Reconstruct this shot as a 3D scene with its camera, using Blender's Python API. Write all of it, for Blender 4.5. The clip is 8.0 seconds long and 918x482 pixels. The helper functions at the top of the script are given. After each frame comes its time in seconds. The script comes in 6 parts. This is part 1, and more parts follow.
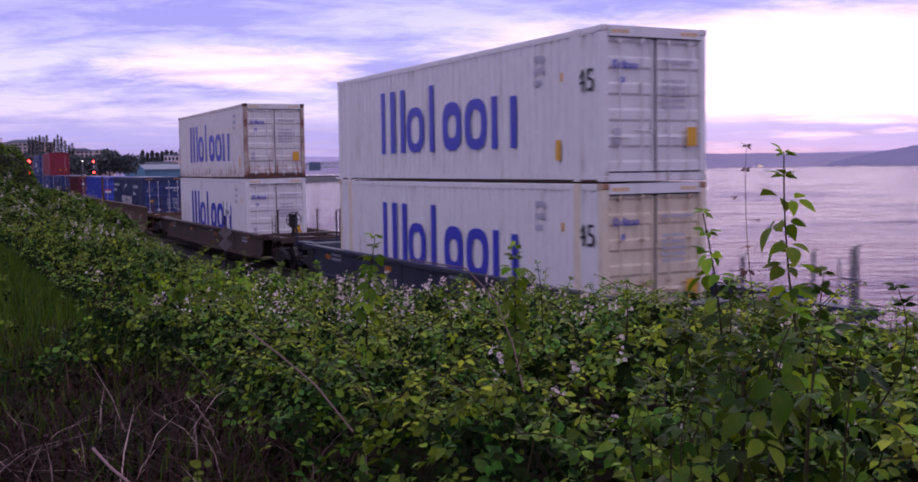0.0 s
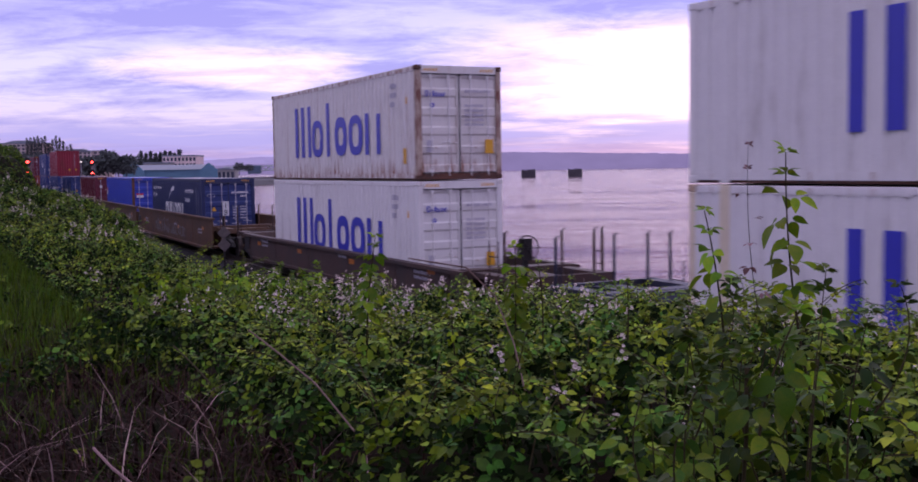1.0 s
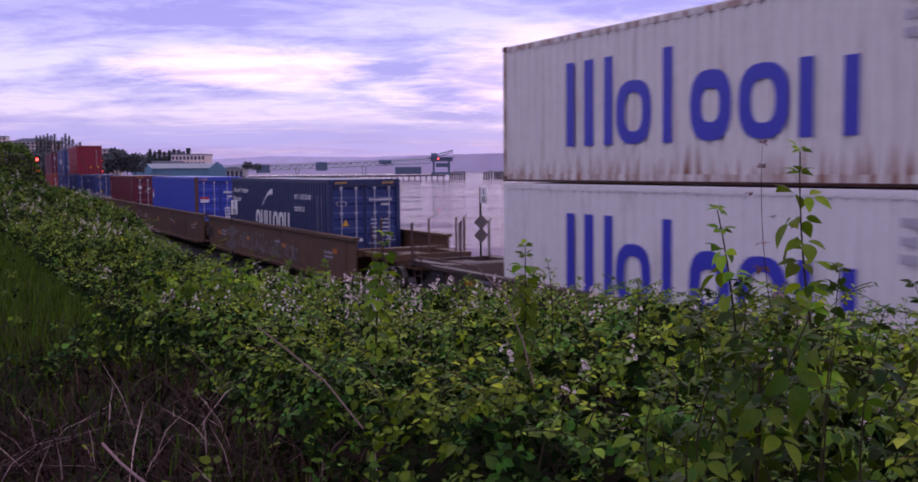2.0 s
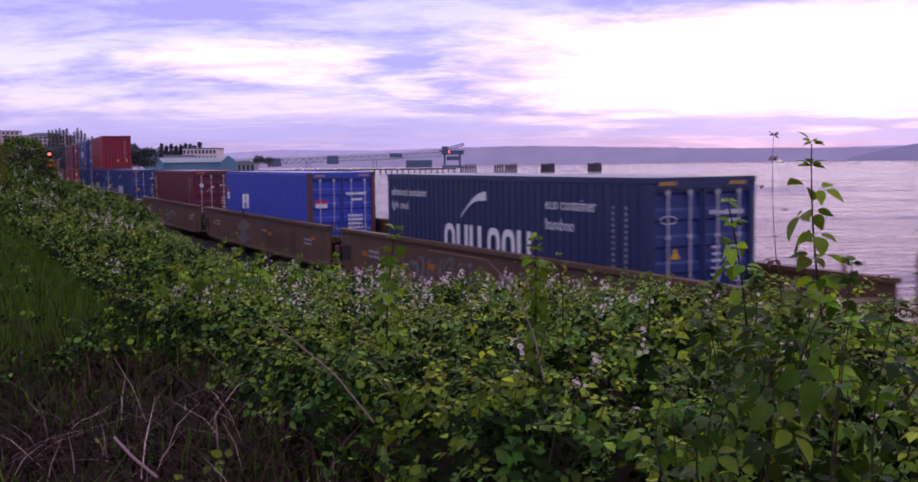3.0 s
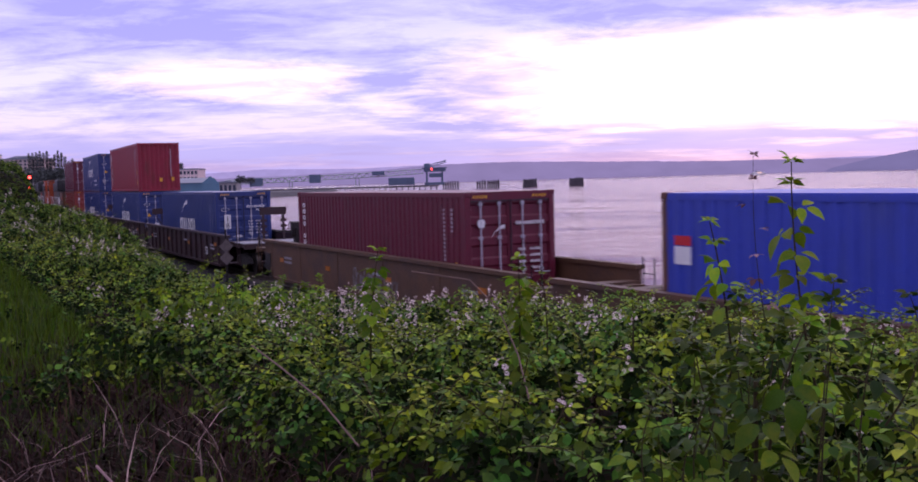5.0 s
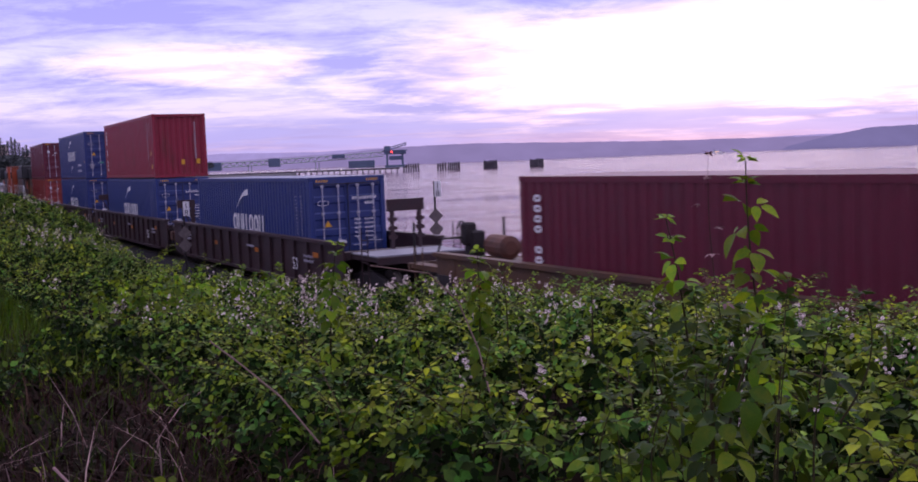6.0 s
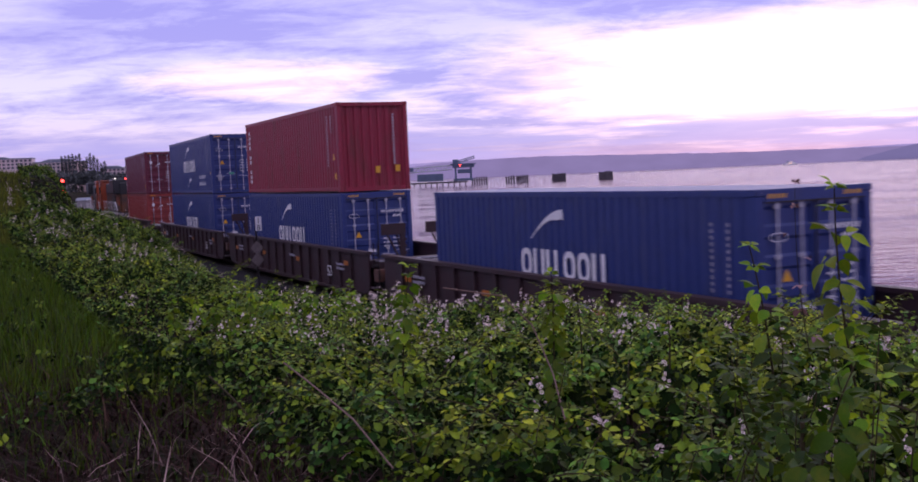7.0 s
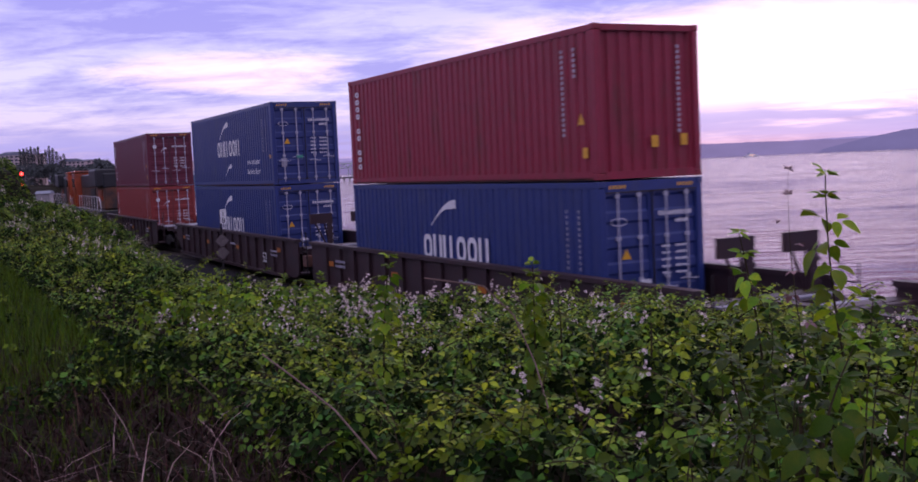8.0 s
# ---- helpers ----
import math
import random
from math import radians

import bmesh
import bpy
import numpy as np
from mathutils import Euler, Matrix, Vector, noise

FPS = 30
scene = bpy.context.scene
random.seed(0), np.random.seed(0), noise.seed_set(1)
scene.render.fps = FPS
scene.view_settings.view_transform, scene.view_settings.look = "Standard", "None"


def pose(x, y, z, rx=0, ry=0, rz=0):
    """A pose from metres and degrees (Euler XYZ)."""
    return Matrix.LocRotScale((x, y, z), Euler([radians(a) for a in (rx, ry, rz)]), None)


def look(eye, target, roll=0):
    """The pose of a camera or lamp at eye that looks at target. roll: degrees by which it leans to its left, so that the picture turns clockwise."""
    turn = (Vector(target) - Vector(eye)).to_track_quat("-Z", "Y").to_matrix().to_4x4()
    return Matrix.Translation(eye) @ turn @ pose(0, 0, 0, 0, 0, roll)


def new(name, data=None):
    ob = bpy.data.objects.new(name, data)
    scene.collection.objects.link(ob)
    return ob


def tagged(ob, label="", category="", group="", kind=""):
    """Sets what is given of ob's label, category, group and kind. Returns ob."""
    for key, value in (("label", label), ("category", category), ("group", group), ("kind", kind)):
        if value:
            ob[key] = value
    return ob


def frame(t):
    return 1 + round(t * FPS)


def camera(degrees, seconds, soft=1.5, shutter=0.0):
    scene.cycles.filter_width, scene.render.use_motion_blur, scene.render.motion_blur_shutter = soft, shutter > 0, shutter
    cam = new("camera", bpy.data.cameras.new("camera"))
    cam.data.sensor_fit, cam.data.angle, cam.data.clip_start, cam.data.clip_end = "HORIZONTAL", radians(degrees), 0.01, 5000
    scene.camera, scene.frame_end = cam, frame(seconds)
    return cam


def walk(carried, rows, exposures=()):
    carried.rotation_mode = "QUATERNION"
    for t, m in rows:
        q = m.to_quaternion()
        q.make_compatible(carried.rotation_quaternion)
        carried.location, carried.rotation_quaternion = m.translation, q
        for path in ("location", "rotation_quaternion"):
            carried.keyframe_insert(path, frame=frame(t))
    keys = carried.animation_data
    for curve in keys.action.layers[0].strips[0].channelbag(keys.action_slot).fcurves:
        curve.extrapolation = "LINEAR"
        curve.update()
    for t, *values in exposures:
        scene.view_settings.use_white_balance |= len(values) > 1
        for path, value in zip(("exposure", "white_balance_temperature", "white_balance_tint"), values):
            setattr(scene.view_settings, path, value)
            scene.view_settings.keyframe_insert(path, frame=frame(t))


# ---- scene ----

# ---- camera ----
cam = camera(46.9, 8.0, soft=1.75, shutter=0.22)
CAM_ROWS = [
    (0.0, 0.000, 0.000, 3.580, 85.99, 0.82, -1.63),
    (0.5, -0.005, 0.001, 3.572, 86.03, 0.76, -1.71),
    (1.0, -0.009, 0.001, 3.574, 86.00, 0.91, -1.71),
    (1.5, -0.016, 0.004, 3.575, 85.96, 0.79, -1.66),
    (2.0, -0.021, 0.006, 3.564, 86.04, 0.51, -1.27),
    (2.2, -0.021, 0.007, 3.564, 86.01, 0.52, -1.11),
    (3.3, -0.014, 0.016, 3.566, 85.62, 0.72, -0.64),
    (3.5, -0.013, 0.018, 3.566, 85.62, 0.74, -0.73),
    (4.0, -0.015, 0.025, 3.568, 86.00, 1.00, -0.79),
    (4.5, -0.016, 0.023, 3.570, 86.39, 1.23, -1.01),
    (4.7, -0.015, 0.024, 3.574, 86.58, 1.35, -1.09),
    (5.8, 0.001, 0.038, 3.622, 86.00, 2.15, -3.68),
    (6.0, 0.003, 0.042, 3.635, 85.52, 2.20, -3.77),
    (6.5, 0.005, 0.065, 3.660, 85.28, 2.35, -2.48),
    (7.0, -0.016, 0.090, 3.676, 86.38, 2.53, -0.08),
    (7.5, -0.042, 0.099, 3.669, 86.19, 2.81, -0.19),
    (8.0, -0.095, 0.095, 3.668, 85.88, 2.62, -2.03),
]
walk(cam, [(t, pose(x, y, z, rx, ry, rz)) for t, x, y, z, rx, ry, rz in CAM_ROWS], exposures=[(0.0, -0.05, 6450, 17), (0.5, -0.07, 6450, 17), (1.5, 0.0, 6500, 17), (2.0, -0.04, 6600, 16), (2.2, -0.02, 6600, 16), (3.5, 0.08, 6650, 15), (4.7, 0.10, 6600, 15), (6.0, 0.04, 6550, 15), (6.5, -0.02, 6600, 15), (7.0, -0.04, 6550, 16), (8.0, -0.08, 6450, 18)])

# ---- world: dusk sky with broken cloud, glow over the water ----
world = bpy.data.worlds.new("dusk")
scene.world = world
world.use_nodes = True


def links(tree):
    tree.nodes.clear()

    def node(kind, **values):
        n = tree.nodes.new(kind)
        for key, value in values.items():
            if key in n.inputs:
                n.inputs[key].default_value = value
        return n

    return node, tree.links.new


def build_world():
    tree = world.node_tree
    node, link = links(tree)
    coord = node("ShaderNodeTexCoord")
    sky = node("ShaderNodeTexSky")
    sky.sky_type, sky.sun_disc = "NISHITA", False
    sky.sun_elevation, sky.sun_rotation = radians(2), radians(17)
    sky.ozone_density, sky.dust_density = 6.0, 0.3
    sep = node("ShaderNodeSeparateXYZ")
    link(coord.outputs["Generated"], sep.inputs[0])

    def math_node(op, a, b=None, clamp=False):
        m = node("ShaderNodeMath")
        m.operation, m.use_clamp = op, clamp
        for i, v in enumerate((a, b)):
            if v is None:
                continue
            if isinstance(v, (int, float)):
                m.inputs[i].default_value = v
            else:
                link(v, m.inputs[i])
        return m.outputs[0]

    def ramp(value, stops):
        r = node("ShaderNodeValToRGB")
        el = r.color_ramp.elements
        while len(el) < len(stops):
            el.new(0.5)
        for e, (p, c) in zip(el, stops):
            e.position, e.color = p, (*c, 1)
        link(value, r.inputs[0])
        return r.outputs[0]

    def mix(fac, a, b, blend="MIX"):
        m = node("ShaderNodeMix")
        m.data_type, m.blend_type = "RGBA", blend
        for socket, v in ((m.inputs[0], fac), (m.inputs[6], a), (m.inputs[7], b)):
            if isinstance(v, (int, float)):
                socket.default_value = v
            elif isinstance(v, tuple):
                socket.default_value = (*v, 1)
            else:
                link(v, socket)
        return m.outputs[2]

    up = math_node("MAXIMUM", sep.outputs[2], 0.0)
    # cloud deck: direction carried onto a flat layer, so the bands draw together towards the horizon
    over = math_node("DIVIDE", 1.0, math_node("ADD", up, 0.13))
    deck = node("ShaderNodeCombineXYZ")
    link(math_node("MULTIPLY", sep.outputs[0], over), deck.inputs[0])
    link(math_node("MULTIPLY", sep.outputs[1], over), deck.inputs[1])

    def clouds(scale, offset, detail=6.0, rough=0.55, distort=0.6, turn=-12):
        mp = node("ShaderNodeMapping")
        mp.inputs["Location"].default_value = offset
        mp.inputs["Rotation"].default_value = (0, 0, radians(turn))
        mp.inputs["Scale"].default_value = scale
        link(deck.outputs[0], mp.inputs[0])
        n = node("ShaderNodeTexNoise", Scale=1.0, Detail=detail, Roughness=rough, Distortion=distort)
        link(mp.outputs[0], n.inputs["Vector"])
        return n.outputs["Fac"]

    big = clouds((0.85, 1.05, 1), (3.1, 1.7, 0), 6.0, 0.55, 0.35)
    fine = clouds((2.9, 4.4, 1), (0.4, 6.2, 0), 9.0, 0.66, 0.4)
    cover = math_node("ADD", math_node("MULTIPLY", big, 0.62), math_node("MULTIPLY", fine, 0.38))
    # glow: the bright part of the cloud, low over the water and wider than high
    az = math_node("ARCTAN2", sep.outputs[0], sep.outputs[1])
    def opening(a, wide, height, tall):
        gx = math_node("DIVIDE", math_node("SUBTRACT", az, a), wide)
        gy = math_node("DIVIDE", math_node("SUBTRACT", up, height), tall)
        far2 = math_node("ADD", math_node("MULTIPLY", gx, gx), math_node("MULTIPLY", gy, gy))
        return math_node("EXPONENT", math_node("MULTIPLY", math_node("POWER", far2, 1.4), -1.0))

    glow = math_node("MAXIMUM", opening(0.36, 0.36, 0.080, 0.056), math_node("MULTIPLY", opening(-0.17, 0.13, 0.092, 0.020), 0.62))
    thick = ramp(up, [(0.0, (0.38, 0.28, 0.62)), (0.025, (0.44, 0.37, 0.77)), (0.06, (0.47, 0.41, 0.87)), (0.16, (0.41, 0.37, 0.88)), (0.3, (0.52, 0.47, 0.88)), (1.0, (0.84, 0.78, 1.14))])
    thin = ramp(up, [(0.0, (0.48, 0.34, 0.70)), (0.045, (0.87, 0.72, 0.98)), (0.085, (0.86, 0.79, 1.06)), (0.16, (0.70, 0.65, 1.04)), (0.3, (0.80, 0.74, 1.08)), (1.0, (0.98, 0.92, 1.2))])
    gap = ramp(cover, [(0.0, (0, 0, 0)), (0.435, (0, 0, 0)), (0.57, (1, 1, 1))])
    deck_color = mix(gap, thick, thin)
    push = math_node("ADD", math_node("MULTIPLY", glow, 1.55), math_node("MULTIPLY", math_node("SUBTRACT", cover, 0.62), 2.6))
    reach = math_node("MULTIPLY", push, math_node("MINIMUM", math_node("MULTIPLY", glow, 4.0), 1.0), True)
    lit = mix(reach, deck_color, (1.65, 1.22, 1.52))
    # thin flat cloud bars close over the horizon
    flat = node("ShaderNodeCombineXYZ")
    link(math_node("MULTIPLY", az, 5.5), flat.inputs[0])
    link(math_node("MULTIPLY", up, 95.0), flat.inputs[1])
    bars_n = node("ShaderNodeTexNoise", Scale=1.0, Detail=5.0, Roughness=0.55, Distortion=0.3)
    link(flat.outputs[0], bars_n.inputs["Vector"])
    low_band = ramp(up, [(0.0, (0.5, 0.5, 0.5)), (0.012, (1, 1, 1)), (0.034, (1, 1, 1)), (0.052, (0, 0, 0))])
    bar = math_node("MULTIPLY", ramp(bars_n.outputs["Fac"], [(0.0, (0, 0, 0)), (0.41, (0, 0, 0)), (0.53, (0.9, 0.9, 0.9))]), low_band)
    lit = mix(bar, lit, (0.47, 0.42, 0.88))
    back = node("ShaderNodeBackground", Strength=1.0)
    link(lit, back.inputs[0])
    air = node("ShaderNodeBackground", Strength=0.05)
    link(sky.outputs[0], air.inputs[0])
    both = node("ShaderNodeAddShader")
    link(back.outputs[0], both.inputs[0])
    link(air.outputs[0], both.inputs[1])
    out = node("ShaderNodeOutputWorld")
    link(both.outputs[0], out.inputs[0])


build_world()
sun = new("sun", bpy.data.lights.new("sun", "SUN"))
sun.data.energy, sun.data.angle, sun.data.color = 0.5, radians(75), (1.0, 0.88, 0.92)
sun.matrix_world = look((0, 0, 50), Vector((0, 0, 50)) - Vector((math.sin(radians(17)), math.cos(radians(17)), 0.45)))

# ---- materials ----


def material(name, color, rough=0.6, metal=0.0, vary=0.12, scale=3.0, bump=0.0, bump_scale=60.0, dirt=None, dirt_at=(0.52, 0.7), dirt_scale=(1, 1, 1), islands=0.0, coat=0.0, sheen=0.0, trans=0.0, objects=0.0, glow=0.0, spec=0.5, runs=None):
    """A procedural surface: base colour varied at two scales, optional dirt of its own shape, fine relief."""
    mat = bpy.data.materials.new(name)
    mat.use_nodes = True
    node, link = links(mat.node_tree)
    bsdf = node("ShaderNodeBsdfPrincipled", Roughness=rough, Metallic=metal)
    coord = node("ShaderNodeTexCoord")
    noise_a = node("ShaderNodeTexNoise", Scale=scale, Detail=5.0, Roughness=0.6)
    link(coord.outputs["Object"], noise_a.inputs["Vector"])
    noise_b = node("ShaderNodeTexNoise", Scale=scale * 11, Detail=3.0)
    link(coord.outputs["Object"], noise_b.inputs["Vector"])
    hsv = node("ShaderNodeHueSaturation", Color=(*color, 1))
    add = node("ShaderNodeMath")
    add.operation = "ADD"
    link(noise_a.outputs["Fac"], add.inputs[0])
    link(noise_b.outputs["Fac"], add.inputs[1])
    span = node("ShaderNodeMapRange")
    span.inputs[1].default_value, span.inputs[2].default_value = 0.6, 1.4
    span.inputs[3].default_value, span.inputs[4].default_value = 1 - vary * 1.6, 1 + vary * 1.6
    link(add.outputs[0], span.inputs[0])
    value = span.outputs[0]
    if islands or objects:
        src = node("ShaderNodeNewGeometry").outputs["Random Per Island"] if islands else node("ShaderNodeObjectInfo").outputs["Random"]
        amount = islands or objects
        isl = node("ShaderNodeMapRange")
        isl.inputs[3].default_value, isl.inputs[4].default_value = 1 - amount, 1 + amount
        link(src, isl.inputs[0])
        mul = node("ShaderNodeMath")
        mul.operation = "MULTIPLY"
        link(value, mul.inputs[0])
        link(isl.outputs[0], mul.inputs[1])
        value = mul.outputs[0]
        if islands:
            hue = node("ShaderNodeMapRange")
            hue.inputs[3].default_value, hue.inputs[4].default_value = 0.5 - 0.06 * amount, 0.5 + 0.035 * amount
            white = node("ShaderNodeTexWhiteNoise")
            white.noise_dimensions = "1D"
            link(src, white.inputs["W"])
            link(white.outputs["Value"], hue.inputs[0])
            link(hue.outputs[0], hsv.inputs["Hue"])
    link(value, hsv.inputs["Value"])
    col = hsv.outputs[0]
    if dirt:
        mp = node("ShaderNodeMapping")
        mp.inputs["Scale"].default_value = dirt_scale
        link(coord.outputs["Object"], mp.inputs[0])
        nd = node("ShaderNodeTexNoise", Scale=1.0, Detail=7.0, Roughness=0.65)
        link(mp.outputs[0], nd.inputs["Vector"])
        rng = node("ShaderNodeMapRange")
        rng.inputs[1].default_value, rng.inputs[2].default_value = dirt_at
        link(nd.outputs["Fac"], rng.inputs[0])
        mx = node("ShaderNodeMix")
        mx.data_type = "RGBA"
        link(rng.outputs[0], mx.inputs[0])
        link(col, mx.inputs[6])
        mx.inputs[7].default_value = (*dirt, 1)
        col = mx.outputs[2]
    if runs:
        # rust that creeps up from the bottom rail and down from the top rail in narrow tongues
        sp = node("ShaderNodeSeparateXYZ")
        link(coord.outputs["Object"], sp.inputs[0])
        mp = node("ShaderNodeMapping")
        mp.inputs["Scale"].default_value = (5.0, 5.0, 0.35)
        link(coord.outputs["Object"], mp.inputs[0])
        nr = node("ShaderNodeTexNoise", Scale=1.0, Detail=6.0, Roughness=0.7)
        link(mp.outputs[0], nr.inputs["Vector"])
        hgt = node("ShaderNodeValToRGB")
        el = hgt.color_ramp.elements
        el.new(0.5)
        el.new(0.6)
        for e_, (q, g) in zip(el, ((0.05, 1.0), (0.30, runs[1]), (0.90, runs[1]), (0.99, 0.62))):
            e_.position, e_.color = q, (g, g, g, 1)
        dv = node("ShaderNodeMath")
        dv.operation = "DIVIDE"
        dv.inputs[1].default_value = 2.9
        link(sp.outputs[2], dv.inputs[0])
        link(dv.outputs[0], hgt.inputs[0])
        ml = node("ShaderNodeMath")
        ml.operation = "MULTIPLY"
        link(nr.outputs["Fac"], ml.inputs[0])
        link(hgt.outputs[0], ml.inputs[1])
        rr = node("ShaderNodeMapRange")
        rr.inputs[1].default_value, rr.inputs[2].default_value = runs[2], runs[2] + 0.16
        link(ml.outputs[0], rr.inputs[0])
        mr = node("ShaderNodeMix")
        mr.data_type = "RGBA"
        link(rr.outputs[0], mr.inputs[0])
        link(col, mr.inputs[6])
        mr.inputs[7].default_value = (*runs[0], 1)
        col = mr.outputs[2]
    link(col, bsdf.inputs["Base Color"])
    bsdf.inputs["Coat Weight"].default_value = coat
    bsdf.inputs["Specular IOR Level"].default_value = spec
    if glow:
        bsdf.inputs["Emission Color"].default_value = (*color, 1)
        bsdf.inputs["Emission Strength"].default_value = glow
    if bump:
        nb = node("ShaderNodeTexNoise", Scale=bump_scale, Detail=4.0)
        link(coord.outputs["Object"], nb.inputs["Vector"])
        bp = node("ShaderNodeBump", Strength=bump, Distance=0.02)
        link(nb.outputs["Fac"], bp.inputs["Height"])
        link(bp.outputs[0], bsdf.inputs["Normal"])
    out = node("ShaderNodeOutputMaterial")
    last = bsdf.outputs[0]
    if trans:
        tl = node("ShaderNodeBsdfTranslucent")
        link(col, tl.inputs["Color"])
        ms = node("ShaderNodeMixShader", Fac=trans)
        link(last, ms.inputs[1])
        link(tl.outputs[0], ms.inputs[2])
        last = ms.outputs[0]
    link(last, out.inputs[0])
    return mat


def foliage(name, cool, warm, rough=0.5, trans=0.35, spec=0.2, per_object=False):
    """Leaves: each its own shade between a cool and a warm green, gathered in drifts of growth."""
    mat = bpy.data.materials.new(name)
    mat.use_nodes = True
    node, link = links(mat.node_tree)
    coord = node("ShaderNodeTexCoord")
    own = node("ShaderNodeObjectInfo").outputs["Random"] if per_object else node("ShaderNodeNewGeometry").outputs["Random Per Island"]
    white = node("ShaderNodeTexWhiteNoise")
    white.noise_dimensions = "1D"
    link(own, white.inputs["W"])
    drift = node("ShaderNodeTexNoise", Scale=1.5, Detail=3.0, Roughness=0.6)
    vein = node("ShaderNodeTexNoise", Scale=45.0, Detail=2.0)
    link(coord.outputs["Object"], drift.inputs["Vector"])
    link(coord.outputs["Object"], vein.inputs["Vector"])

    def calc(op, a, b):
        m = node("ShaderNodeMath")
        m.operation = op
        for i, v in enumerate((a, b)):
            if isinstance(v, (int, float)):
                m.inputs[i].default_value = v
            else:
                link(v, m.inputs[i])
        return m.outputs[0]

    shade = calc("ADD", calc("MULTIPLY", white.outputs["Value"], 0.55), calc("MULTIPLY", calc("SUBTRACT", drift.outputs["Fac"], 0.40), 2.4))
    span = node("ShaderNodeMapRange")
    span.inputs[1].default_value, span.inputs[2].default_value = 0.15, 0.95
    link(shade, span.inputs[0])
    mx = node("ShaderNodeMix")
    mx.data_type = "RGBA"
    link(span.outputs[0], mx.inputs[0])
    mx.inputs[6].default_value, mx.inputs[7].default_value = (*cool, 1), (*warm, 1)
    hsv = node("ShaderNodeHueSaturation")
    link(mx.outputs[2], hsv.inputs["Color"])
    value = calc("ADD", calc("MULTIPLY", calc("POWER", own, 2.2), 1.5), 0.50)
    link(calc("MULTIPLY", value, calc("ADD", vein.outputs["Fac"], 0.5)), hsv.inputs["Value"])
    bsdf = node("ShaderNodeBsdfPrincipled", Roughness=rough)
    bsdf.inputs["Specular IOR Level"].default_value = spec
    link(hsv.outputs[0], bsdf.inputs["Base Color"])
    tl = node("ShaderNodeBsdfTranslucent")
    link(hsv.outputs[0], tl.inputs["Color"])
    ms = node("ShaderNodeMixShader", Fac=trans)
    link(bsdf.outputs[0], ms.inputs[1])
    link(tl.outputs[0], ms.inputs[2])
    out = node("ShaderNodeOutputMaterial")
    link(ms.outputs[0], out.inputs[0])
    return mat


